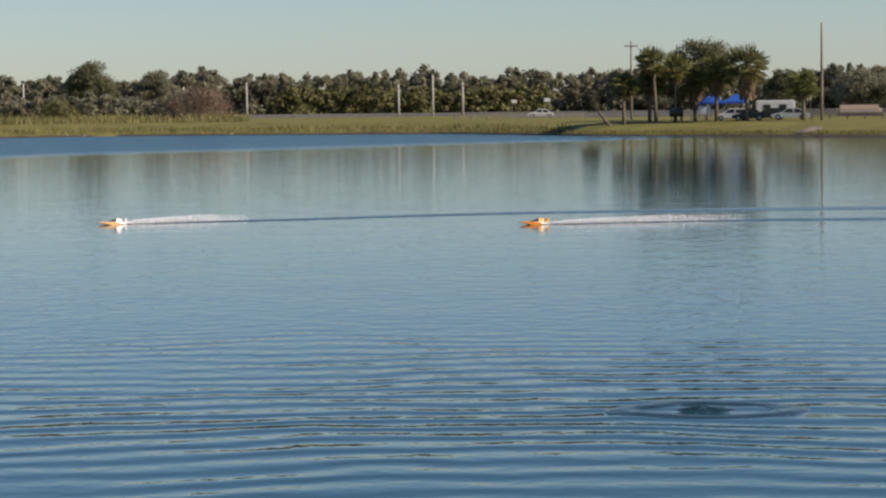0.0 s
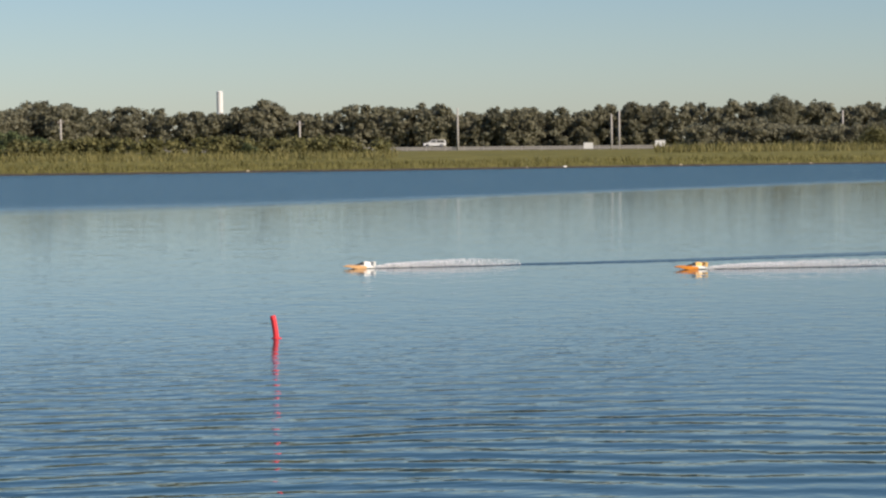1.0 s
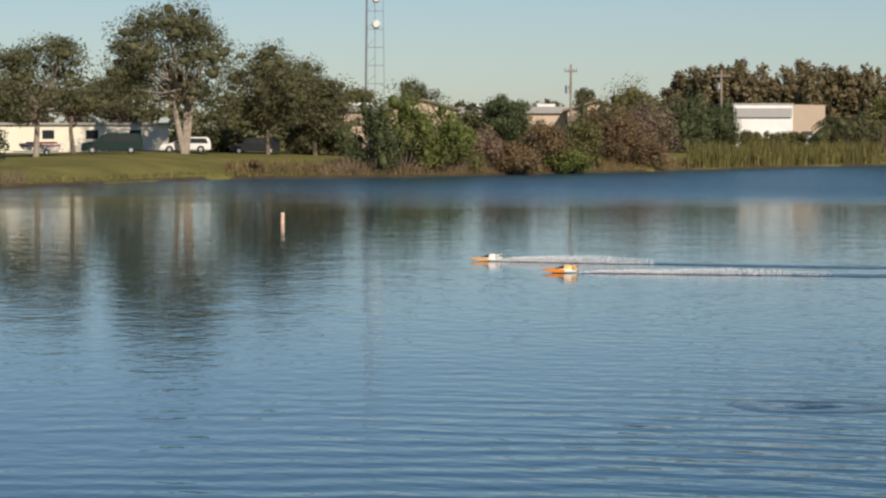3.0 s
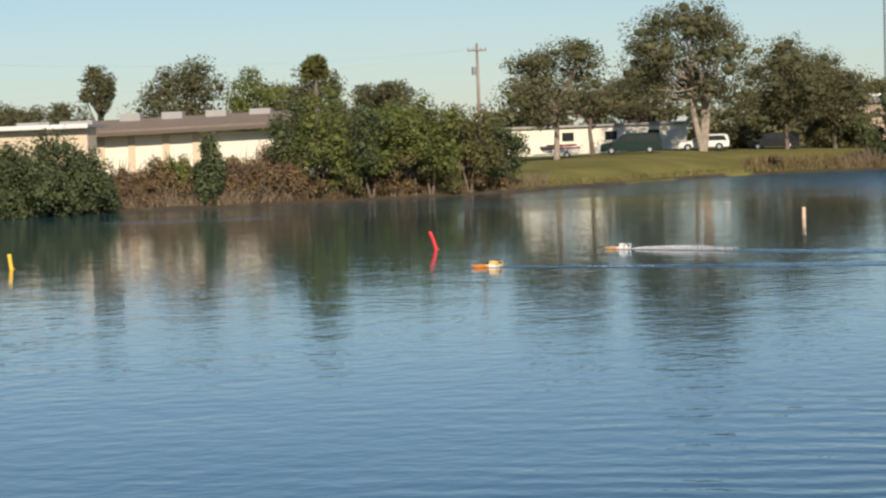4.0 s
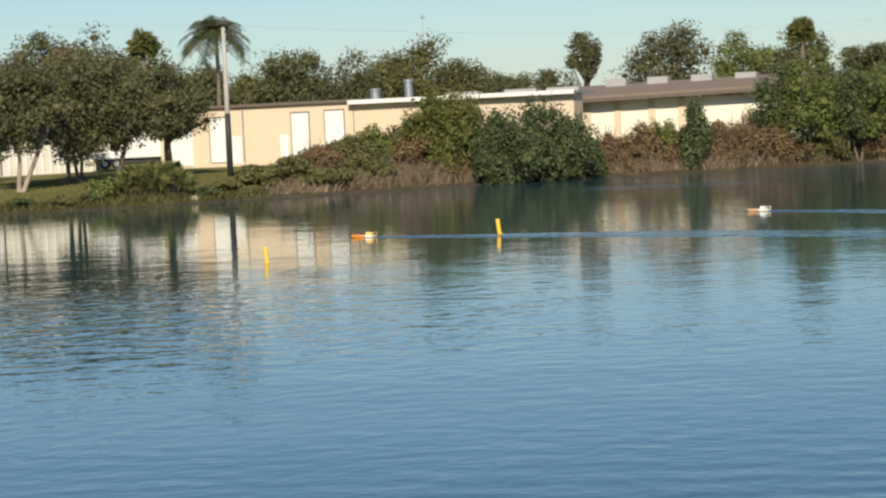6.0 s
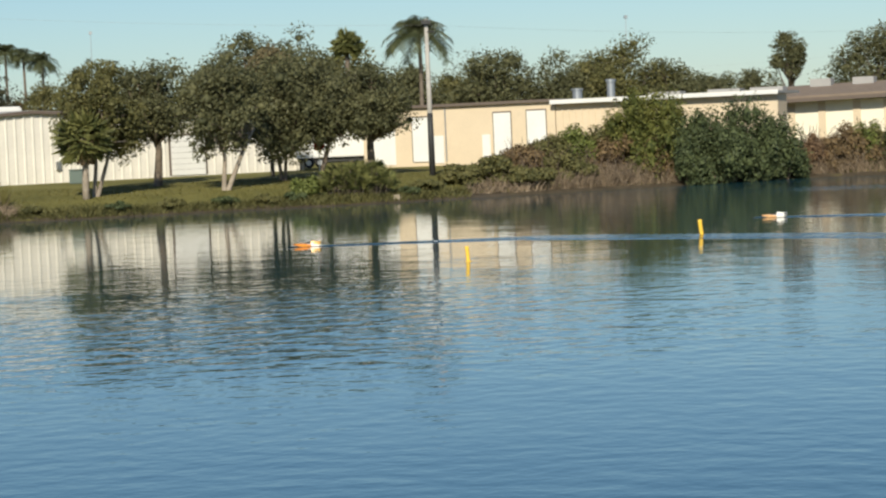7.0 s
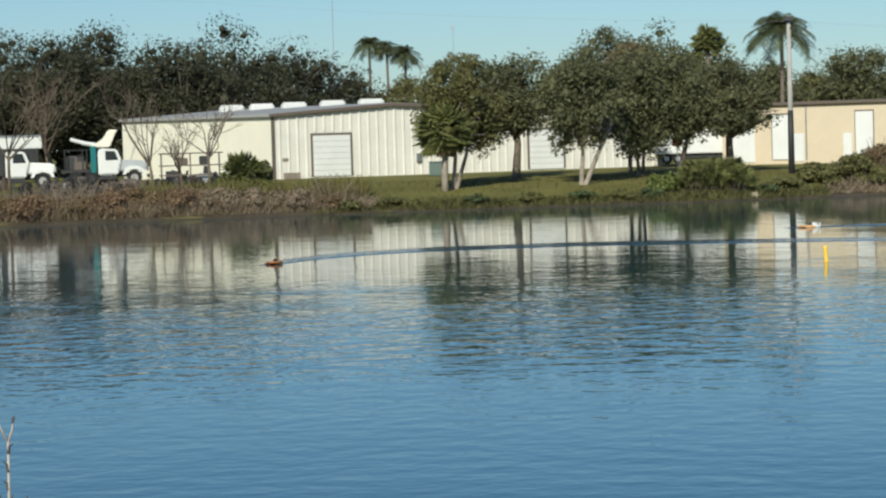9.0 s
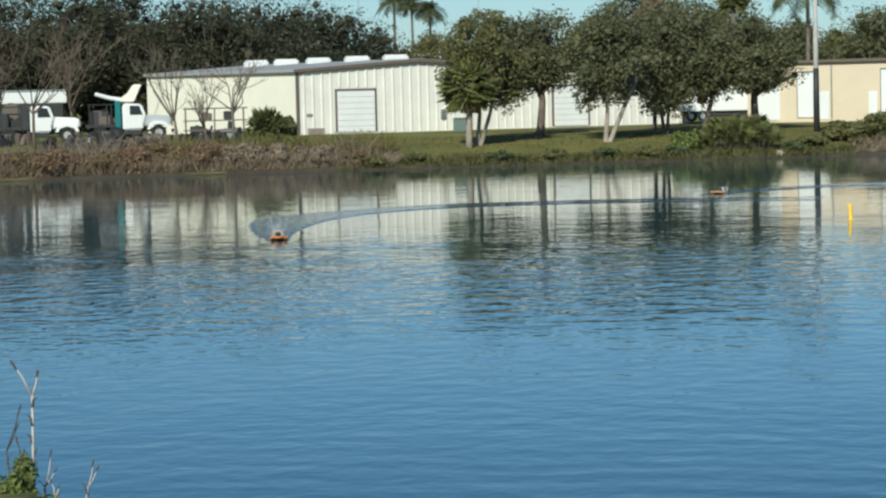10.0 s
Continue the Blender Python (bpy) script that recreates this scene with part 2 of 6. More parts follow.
def build_mud():
    """The bare wet strip where the bank meets the water."""
    rnd = random.Random(8)
    verts, faces = [], []
    bs = np.arange(-14, 101.5, 0.35)
    for b in bs:
        s = shore(b)
        w = 0.5 + 0.45 * noise.noise(Vector((b * 2.1, 3.0, 0)))
        for e in (-0.9, 0.0, w * 0.6, w + 0.15):
            verts.append(at(b, s + e, land(b, s + e) + (0.035 if e < w else 0.0)))
    for i in range(len(bs) - 1):
        for k in range(3):
            faces.append((i * 4 + k, i * 4 + k + 1, i * 4 + 5 + k, i * 4 + 4 + k))
    ob = mesh_object("bank_edge", verts, faces, MUD, smooth=True)
    if ob.data.polygons[0].normal.z < 0:
        ob.data.flip_normals()
    tagged(ob, "wet brown mud along the water's edge", "bank", kind="structure")


build_ground()
build_water()
build_mud()


# ---- plants ----
def leaf_cloud(rng, centres, radii, per, size, flat=0.0, toss=0.55):
    """Quads like small sprays of leaves, thick near the outside of each clump."""
    centres, radii = np.asarray(centres, float), np.asarray(radii, float)
    k = len(centres)
    idx = np.repeat(np.arange(k), per)
    m = len(idx)
    d = rng.normal(size=(m, 3))
    d /= np.linalg.norm(d, axis=1)[:, None]
    r = rng.uniform(0.28, 1.0, m) ** 0.5 + np.abs(rng.normal(size=m)) * 0.10
    c = centres[idx] + d * r[:, None] * radii[idx] * rng.uniform(0.85, 1.15, (m, 1))
    nrm = d + rng.normal(size=(m, 3)) * toss
    nrm[:, 2] += flat
    nrm /= np.linalg.norm(nrm, axis=1)[:, None]
    t = np.cross(nrm, rng.normal(size=(m, 3)))
    t /= np.linalg.norm(t, axis=1)[:, None]
    u = np.cross(nrm, t)
    s = size * rng.uniform(0.5, 1.25, (m, 1))
    a, b = t * s, u * s * rng.uniform(0.45, 0.8, (m, 1))
    v = np.stack([c - a, c - b + nrm * s * 0.15, c + a, c + b - nrm * s * 0.15], 1).reshape(-1, 3)
    return v


def quads_object(name, v, mat, parent=None, label=""):
    me = bpy.data.meshes.new(name)
    n = len(v)
    me.vertices.add(n)
    me.vertices.foreach_set("co", np.asarray(v, dtype=np.float32).ravel())
    me.loops.add(n)
    me.loops.foreach_set("vertex_index", np.arange(n, dtype=np.int32))
    me.polygons.add(n // 4)
    me.polygons.foreach_set("loop_start", np.arange(0, n, 4, dtype=np.int32))
    me.update(calc_edges=True)
    me.materials.append(mat)
    ob = new(name, me)
    if parent:
        ob.parent = parent
    if label:
        ob["label"] = label
    return ob


def ball(levels):
    bm = bmesh.new()
    bmesh.ops.create_icosphere(bm, subdivisions=levels, radius=1.0)
    v, f = np.array([p.co for p in bm.verts]), np.array([[p.index for p in q.verts] for q in bm.faces])
    bm.free()
    return v, f


BALL = ball(1)


def foliage(name, rng, centres, radii, per, size, mat, parent=None, core=0.5, flat=0.3, toss=0.55, rough=0.22):
    """Leaf sprays round uneven inner masses of leaves, in one mesh."""
    q = leaf_cloud(rng, centres, radii, per, size, flat, toss).reshape(-1, 4, 3)
    leaves = np.stack([q[:, 0], q[:, 2], q[:, 3] * 1.5 - (q[:, 0] + q[:, 2]) * 0.25], 1).reshape(-1, 3)
    ball_v, ball_f = BALL
    k, nv = len(centres), len(ball_v)
    bump = 1 + rough * rng.normal(size=(k, nv, 1)).clip(-1.6, 1.6)
    cores = (np.asarray(centres, float)[:, None] + ball_v[None] * bump * core * np.asarray(radii, float)[:, None]).reshape(-1, 3)
    tri = (ball_f[None] + (np.arange(k) * nv)[:, None, None]).reshape(-1, 3)
    nq = len(leaves)
    me = bpy.data.meshes.new(name)
    me.vertices.add(nq + len(cores))
    me.vertices.foreach_set("co", np.concatenate([leaves, cores]).astype(np.float32).ravel())
    loops = np.concatenate([np.arange(nq), tri.ravel() + nq]).astype(np.int32)
    me.loops.add(len(loops))
    me.loops.foreach_set("vertex_index", loops)
    me.polygons.add(len(loops) // 3)
    me.polygons.foreach_set("loop_start", np.arange(0, len(loops), 3, dtype=np.int32))
    me.update(calc_edges=True)
    me.materials.append(mat)
    ob = new(name, me)
    if parent:
        ob.parent = parent
    return ob


def tube(verts, faces, pts, rads, sides=6):
    """Adds a tapered tube along pts."""
    base = len(verts)
    n = len(pts)
    for i, (p, r) in enumerate(zip(pts, rads)):
        p = Vector(p)
        way = (Vector(pts[min(i + 1, n - 1)]) - Vector(pts[max(i - 1, 0)]))
        if way.length < 1e-6:
            way = Vector((0, 0, 1))
        way.normalize()
        side = way.cross(Vector((0.31, 0.95, 0.1)))
        side.normalize()
        other = way.cross(side)
        for k in range(sides):
            a = 2 * math.pi * k / sides
            verts.append(p + (side * math.cos(a) + other * math.sin(a)) * r)
    for i in range(n - 1):
        for k in range(sides):
            k2 = (k + 1) % sides
            faces.append((base + i * sides + k, base + i * sides + k2, base + (i + 1) * sides + k2, base + (i + 1) * sides + k))
    faces.append(tuple(base + k for k in reversed(range(sides))))
    faces.append(tuple(base + (n - 1) * sides + k for k in range(sides)))


def tree(place, height, width, clear, mat, label, seed, trunk_r=0.22, bark=None, clumps=56, per=300, leaf=0.14,
         stems=1, name="tree", category="tree", group="", lean=0.0, show_limbs=1.0, splay=3.0, depth=None, core=0.33,
         forks=None, bare=0.0, limbs=36, gaps=0.03):
    """A broadleaf tree: stems and limbs up into boughs of leaf clumps with gaps between them.
    clear: height of bare trunk; forks: for each stem, its sideways place at the foot and at the fork; bare: how wide the limbs show in the lower crown."""
    rng = np.random.default_rng(seed)
    root = new(name)
    root.matrix_world = Matrix.Translation(place) @ pose(0, 0, 0, 0, 0, math.degrees(math.atan2(-place[0], place[1])))
    tagged(root, label, category, group)
    depth = depth or width
    ch = height - clear
    shift = Vector((seed * 0.37, seed * 0.71, seed * 0.13))
    cs, rs = [], []
    want, tries = int(clumps * 2.0), 0
    while len(cs) < want and tries < want * 14:
        tries += 1
        d = rng.normal(size=3)
        d /= np.linalg.norm(d)
        reach = min(1.05, 0.92 + 0.42 * noise.noise(Vector(d) * 1.5 + shift))
        p = d * rng.uniform(0.05, 1) ** 0.42 * reach
        if noise.noise(Vector(p) * 2.3 + shift * 2) < -0.2 + gaps * rng.uniform(0, 2):
            continue
        if bare and p[2] < 0.3 and abs(p[0]) < bare * (1.1 - p[2]) and p[1] < 0.35:
            continue
        k = rng.uniform(0.15, 0.31)
        low = 0.13 * (p[0] ** 2 + p[1] ** 2) * (1.0 if p[2] < 0.3 else 0.3)
        cs.append(np.array([p[0] * width * 0.5 * (1 - k * 0.5) + lean * height, p[1] * depth * 0.5 * (1 - k * 0.5),
                            clear + ch * (0.5 + 0.5 * p[2] * (1 - k * 0.4) - low)]))
        rs.append((width * k * 0.55, depth * k * 0.55, ch * k * 0.46))
    middles, sizes = np.array(cs), np.array(rs).mean(1)
    apart = np.linalg.norm(middles[:, None] - middles[None], axis=2) + np.eye(len(cs)) * 99
    held = [i for i in range(len(cs)) if np.sum(apart[i] < sizes[i] * 1.7) >= 2]
    cs, rs = [cs[i] for i in held], [rs[i] for i in held]
    foliage("crown", rng, cs, rs, int(per * 1.05 * clumps / max(1, len(cs))), leaf * 0.84, mat, root, core=core, toss=0.9)
    if clear > 0.3 or show_limbs:
        tv, tf = [], []
        ways = forks or [((i - (stems - 1) / 2) * trunk_r * 1.8, (i - (stems - 1) / 2) * trunk_r * 2.2 * splay + lean * clear) for i in range(stems)]
        for k, (x0, x1) in enumerate(ways):
            foot = np.array([x0, 0.0, 0.0])
            fork = np.array([x1, rng.uniform(-.2, .2), clear + 0.28 * ch])
            bend = foot * 0.45 + fork * 0.55 + rng.normal(size=3) * (0.1, 0.06, 0.05)
            tube(tv, tf, [foot + (0, 0, -0.4), foot, bend, fork], [trunk_r * 1.5, trunk_r * 1.05, trunk_r * 0.8, trunk_r * 0.68], 8)
            near = sorted(range(len(cs)), key=lambda i: rng.random())[:int(limbs * show_limbs / len(ways))]
            for i in near:
                c = cs[i]
                start = foot + (fork - foot) * rng.uniform(0.6, 1.0)
                mid = start * 0.55 + c * 0.45 + np.array([0, 0, -0.04 * ch]) + rng.normal(size=3) * 0.2
                late = start * 0.2 + c * 0.8 + rng.normal(size=3) * 0.15
                tube(tv, tf, [start, mid, late, c], [trunk_r * 0.48, trunk_r * 0.32, trunk_r * 0.17, trunk_r * 0.06], 5)
        mesh_object("trunk", tv, tf, bark or BARK, root, smooth=True)
    return root


def bush(place, height, width, mat, label, seed, clumps=28, per=190, leaf=0.14, depth=None, name="bush", stick=None, group=""):
    """A bush leafy down to the ground, with a few stems inside."""
    rng = np.random.default_rng(seed)
    root = new(name)
    root.location = place
    tagged(root, label, "bush", group)
    depth = depth or width * 0.7
    cs, rs = [], []
    for i in range(clumps):
        a, q, h = rng.uniform(0, 2 * math.pi), rng.uniform(0, 1) ** 0.5, rng.uniform(0, 1)
        dome = math.sqrt(max(0.0, 1 - (q * 0.9) ** 2.4))
        k = rng.uniform(0.2, 0.36)
        cs.append((math.cos(a) * q * width * 0.5 * (1 - k * 0.7), math.sin(a) * q * depth * 0.5 * (1 - k * 0.7), height * (0.06 + 0.80 * h ** 0.7 * dome)))
        rs.append((width * k * 0.6, depth * k * 0.6, height * k * 0.75))
    foliage("leaves", rng, cs, rs, int(per * 1.15), leaf * 0.92, mat, root, core=0.36 if mat not in (PINKISH, RUST, BROWN, DRY) else 0.2, flat=0.4)
    tv, tf = [], []
    for i in range(0, clumps, 2):
        c = np.array(cs[i])
        tube(tv, tf, [(c[0] * 0.25, c[1] * 0.25, -0.2), c * (0.6, 0.6, 0.55), c], [0.07, 0.05, 0.02], 5)
    mesh_object("woody_base", tv, tf, stick or BARK, root)
    return root


def blades(rng, xy, height, width, spread):
    """Upright strips, each bent once, as quads: base and tip halves."""
    m = len(xy)
    h = height * rng.uniform(0.55, 1.1, m)
    a = rng.uniform(0, 2 * math.pi, m)
    side = np.stack([np.cos(a), np.sin(a), 0 * a], 1) * (width * rng.uniform(0.6, 1.2, m))[:, None]
    tip = np.stack([rng.normal(size=m) * spread, rng.normal(size=m) * spread, np.ones(m)], 1) * h[:, None]
    mid = tip * (0.45, 0.45, 0.6)
    base = np.asarray(xy)
    lo = np.stack([base - side, base + side, base + mid + side * 0.8, base + mid - side * 0.8], 1)
    hi = np.stack([base + mid - side * 0.8, base + mid + side * 0.8, base + tip + side * 0.15, base + tip - side * 0.15], 1)
    return np.concatenate([lo, hi], 1).reshape(-1, 3)


def reed_belt(name, b0, b1, e0, e1, count, height, width, spread, mat, label, seed, category="reeds"):
    """Reeds or tall grass along the shore between two bearings, e metres behind the water's edge."""
    rng = np.random.default_rng(seed)
    bs, es = rng.uniform(b0, b1, count), rng.uniform(0, 1, count)
    xy = np.array([at(b, shore(b) + e0 + (e1 - e0) * e, land(b, shore(b) + e0 + (e1 - e0) * e)) for b, e in zip(bs, es)])
    lump = np.array([0.75 + 0.5 * noise.noise(Vector((p[0] * 0.35, p[1] * 0.35, seed))) for p in xy])
    v = blades(rng, xy, height, width, spread).reshape(count, 8, 3)
    v[:, :, 2] = xy[:, None, 2] + (v[:, :, 2] - xy[:, None, 2]) * lump[:, None] - 0.03
    ob = quads_object(name, v.reshape(-1, 3), mat)
    tagged(ob, label, category, kind="stuff")
    return ob


def woods(name, b0, b1, d, depth, height, mat, label, seed, step=2.6, per=38, leaf=0.75, spiky=0.0, rise=None):
    """A far belt of trees: overlapping crowns of uneven height."""
    rng = np.random.default_rng(seed)
    span = abs(b1 - b0) * d * math.pi / 180
    cs, rs = [], []
    for i in range(int(1.5 * span / step * max(1, depth / 9))):
        b, q = rng.uniform(b0, b1), rng.uniform(0, 1)
        h = height * (0.8 + 0.24 * noise.noise(Vector((b * 0.8, seed, q * 0.5))) + rng.uniform(-0.08, 0.08))
        if rise:
            h *= float(np.interp(b, rise[0], rise[1]))
        p = spot(b, d + q * depth)
        w = rng.uniform(1.0, 1.8)
        if spiky:
            for k in range(7):
                f = k / 7
                wide = w * (1.35 - 1.2 * f)
                cs.append((p[0] + rng.normal() * 0.3, p[1] + rng.normal() * 0.3, p[2] + h * (0.14 + 0.84 * f)))
                rs.append((wide, wide, h * 0.1))
        else:
            for k in range(8):
                f = (k + rng.uniform(0, 1)) / 8
                wide = w * (1.15 - 0.45 * f) * rng.uniform(0.8, 1.2)
                cs.append((p[0] + rng.normal() * 1.5, p[1] + rng.normal() * 1.5, p[2] + h * (0.04 + 0.88 * f)))
                rs.append((wide, wide, max(h * 0.08, wide * 0.7)))
    ob = foliage(name, rng, cs, rs, max(30, int(per * 0.6)), leaf * 1.2, mat, core=0.5, flat=0.6, toss=0.8, rough=0.3)
    tagged(ob, label, "woods", kind="stuff")
    return ob


def palm(place, height, crown, label, seed, trunk_r=0.2, kind="fan", skirt=0.0, lean=0.0, name="palm_tree", group="", bark=None):
    """A palm: slender trunk and arching fronds of narrow leaflets; kind fan (stiff, round head) or feather (drooping)."""
    rng = np.random.default_rng(seed)
    root = new(name)
    root.location = place
    tagged(root, label, "palm tree", group)
    top = np.array([lean * height, 0, height])
    tv, tf = [], []
    tube(tv, tf, [(0, 0, -0.4), (lean * height * 0.1, 0, height * 0.3), (lean * height * 0.5, 0.05, height * 0.7), top],
         [trunk_r * 1.2, trunk_r, trunk_r * 0.85, trunk_r * 0.9], 8)
    mesh_object("trunk", tv, tf, bark or BARK, root, smooth=True)
    qs = []
    n = 100 if kind == "fan" else 64
    for i in range(n):
        a = rng.uniform(0, 2 * math.pi)
        e = rng.uniform(-0.85, 1.4) if kind == "fan" else rng.uniform(-0.3, 1.4)
        length = crown * rng.uniform(0.75, 1.1)
        droop = 0.25 if kind == "fan" else 0.6
        way = np.array([math.cos(a) * math.cos(e), math.sin(a) * math.cos(e), math.sin(e)])
        side = np.array([-math.sin(a), math.cos(a), 0])
        pts = [top + way * length * f + np.array([0, 0, -droop * length * f * f]) for f in np.linspace(0, 1, 8)]
        if kind == "fan":
            hub = pts[4]
            for k in range(9):
                g = (k - 4) * 0.36
                d = (way * math.cos(g) + side * math.sin(g)) * length * 0.55 + np.array([0, 0, -0.12 * length * abs(g)])
                w = np.cross(d, way + 0.01) if abs(g) > 0.1 else side
                w = w / (np.linalg.norm(w) + 1e-6) * 0.11
                qs += [hub - w * 0.4, hub + w * 0.4, hub + d * 0.6 + w, hub + d]
            w = side * 0.03
            qs += [top - w, top + w, hub + w, hub - w]
        else:
            for k in range(1, 8):
                p, q = pts[k - 1], pts[k]
                for sgn in (-1, 1):
                    for j in (0.0, 0.2, 0.4, 0.6, 0.8):
                        s = p + (q - p) * j
                        d = side * sgn * length * 0.2 + (q - p) * 0.7 + np.array([0, 0, -length * rng.uniform(0.03, 0.15)])
                        w = (q - p) * 0.17
                        qs += [s, s + w, s + d + w * 0.3, s + d]
    if kind == "fan":
        qs += list(leaf_cloud(rng, [top + (0, 0, 0.1 * crown)], [(crown * 0.6, crown * 0.6, crown * 0.5)], 220, 0.15, 0.3))
    quads_object("fronds", np.array(qs), PALM if kind == "fan" else PALM_GREEN, root)
    qs = []
    for i in range(int(170 * skirt)):
        a, h = rng.uniform(0, 2 * math.pi), rng.uniform(0, 1)
        c = top + np.array([math.cos(a) * crown * 0.5 * (1 - h * 0.5), math.sin(a) * crown * 0.5 * (1 - h * 0.5), -0.1 - h * crown * skirt])
        s = np.array([-math.sin(a), math.cos(a), 0]) * 0.1
        d = np.array([math.cos(a) * 0.1, math.sin(a) * 0.1, -0.7])
        qs += [c - s, c + s, c + d + s, c + d - s]
    if qs:
        quads_object("dead_fronds", np.array(qs), RUST, root, "hanging brown dead fronds")
    return root


def bare_tree(place, height, label, seed, spread=0.45, mat=None, name="bare_tree", twigs=5, trunk_r=0.09):
    """A leafless tree: a crooked stem that forks into limbs, branches and many fine twigs."""
    rng = np.random.default_rng(seed)
    root = new(name)
    root.location = place
    tagged(root, label, "tree")
    tv, tf = [], []
    fork = np.array([rng.normal() * 0.15, rng.normal() * 0.15, height * rng.uniform(0.22, 0.32)])
    tube(tv, tf, [(0, 0, -0.3), fork * 0.5 + rng.normal(size=3) * 0.05, fork], [trunk_r * 1.2, trunk_r, trunk_r * 0.8], 7)
    mesh_object("trunk", tv, tf, mat or PALE_BARK, root, smooth=True)

    def grow(tv, tf, start, way, r, level):
        side = rng.normal(size=3) * 0.16 * np.linalg.norm(way)
        mid, end = start + way * 0.5 + side * 0.6, start + way + side * 0.3
        tube(tv, tf, [start, mid, end], [r, r * 0.75, r * 0.4], 5 if level else 3)
        if level == 0:
            return
        for k in range(twigs):
            f = rng.uniform(0.35, 1.0)
            at_ = start + way * f + side * 0.5 * (1 - abs(2 * f - 1))
            turn = rng.normal(size=3)
            turn -= way * turn.dot(way) / way.dot(way)
            nxt = way * rng.uniform(0.32, 0.55) + turn / np.linalg.norm(turn) * np.linalg.norm(way) * rng.uniform(0.15, 0.4)
            nxt[2] = abs(nxt[2]) * 0.8 + 0.06 * height / (4 - level)
            grow(tv, tf, at_, nxt, r * 0.5, level - 1)
    for i in range(7):
        tv, tf = [], []
        a = rng.uniform(0, 2 * math.pi)
        out = spread * height * rng.uniform(0.25, 1)
        way = np.array([math.cos(a) * out, math.sin(a) * out, (height - fork[2]) * rng.uniform(0.5, 0.85)]) * 0.8
        grow(tv, tf, fork * (1, 1, rng.uniform(0.8, 1)), way, trunk_r * 0.5, 2)
        mesh_object("branch", tv, tf, mat or PALE_BARK, root)
    return root


def brush(name, b0, b1, e0, e1, count, height, mat, label, seed, r=0.02, up=0.0):
    """A tangle of dead stalks leaning every way, along the shore."""
    rng = np.random.default_rng(seed)
    tv, tf = [], []
    for i in range(count):
        b, e = rng.uniform(b0, b1), rng.uniform(e0, e1)
        p = np.array(spot(b, shore(b) + e, up))
        h = height * rng.uniform(0.4, 1.0) * (0.75 + 0.5 * noise.noise(Vector((p[0] * 0.5, p[1] * 0.5, seed))))
        q = p + np.array([rng.normal() * h * 0.45, rng.normal() * h * 0.45, h])
        tube(tv, tf, [p - (0, 0, 0.1), p * 0.45 + q * 0.55 + rng.normal(size=3) * 0.05, q], [r, r * 0.8, r * 0.4], 4)
    ob = mesh_object(name, tv, tf, mat)
    tagged(ob, label, "dry brush", kind="stuff")
    return ob


# ---- plain materials for built things ----
def paint(name, rgb, rough=0.5, metal=0.0, wear=0.12, scale=0.8):
    return material(name, tuple(c * (1 - wear) for c in rgb), rgb, scale, rough, metal, fine=12, spec=0.4)


WHITE_METAL = paint("ribbed_white_metal", (0.80, 0.76, 0.68), 0.45, wear=0.16)
CREAM = paint("cream_wall", (0.88, 0.82, 0.67), 0.7, wear=0.08)
BEIGE = paint("beige_wall", (0.70, 0.58, 0.42), 0.75)
WHITE = paint("white_paint", (0.80, 0.79, 0.76), 0.45)
TAN = paint("tan_wall", (0.62, 0.49, 0.37), 0.8)
TRIM = paint("brown_trim", (0.14, 0.11, 0.09), 0.6)
ROOF_TAN = paint("tan_shingle_roof", (0.27, 0.21, 0.16), 0.9, wear=0.3, scale=2)
ROOF_GREY = paint("grey_roof", (0.38, 0.37, 0.36), 0.7)
STEEL = paint("galvanised_steel", (0.52, 0.53, 0.54), 0.38, 0.8)
DARK = paint("dark_equipment", (0.045, 0.045, 0.045), 0.6, wear=0.4)
RUBBER = paint("tyre_rubber", (0.022, 0.022, 0.022), 0.85)
GLASS = paint("tinted_glass", (0.03, 0.035, 0.04), 0.08)
GREENBOX = paint("grey_green_cabinet", (0.13, 0.17, 0.15), 0.6)
BLUE = paint("blue_canopy_cloth", (0.02, 0.09, 0.42), 0.7)
TEAL = paint("teal_paint", (0.02, 0.16, 0.17), 0.5)
SILVER = paint("silver_car_paint", (0.62, 0.62, 0.62), 0.3, 0.4)
BLACKPAINT = paint("black_car_paint", (0.02, 0.02, 0.022), 0.25)
GREENPAINT = paint("dark_green_car_paint", (0.012, 0.03, 0.024), 0.25)
RED = paint("red_paint", (0.45, 0.03, 0.025), 0.5)
YELLOW = paint("machine_yellow", (0.75, 0.38, 0.03), 0.5)
ROAD = material("asphalt", (0.16, 0.15, 0.14), (0.26, 0.25, 0.23), 0.5, 0.9, bump=0.01)
STONE = material("rough_stone", (0.22, 0.19, 0.14), (0.42, 0.36, 0.27), 1.5, 0.9, bump=0.05)


def box(bm, x0, y0, z0, x1, y1, z1, bevel=0.0):
    vs = [bm.verts.new(p) for p in ((x0, y0, z0), (x1, y0, z0), (x1, y1, z0), (x0, y1, z0), (x0, y0, z1), (x1, y0, z1), (x1, y1, z1), (x0, y1, z1))]
    fs = [bm.faces.new([vs[i] for i in f]) for f in ((0, 3, 2, 1), (4, 5, 6, 7), (0, 1, 5, 4), (1, 2, 6, 5), (2, 3, 7, 6), (3, 0, 4, 7))]
    if bevel:
        es = list({e for f in fs for e in f.edges})
        bmesh.ops.bevel(bm, geom=es, offset=bevel, segments=2, affect="EDGES")
    return vs


def slab(name, x0, y0, z0, x1, y1, z1, mat, parent, label="", bevel=0.0):
    bm = bmesh.new()
    box(bm, x0, y0, z0, x1, y1, z1, bevel)
    return part(name, bm, mat, parent, label)


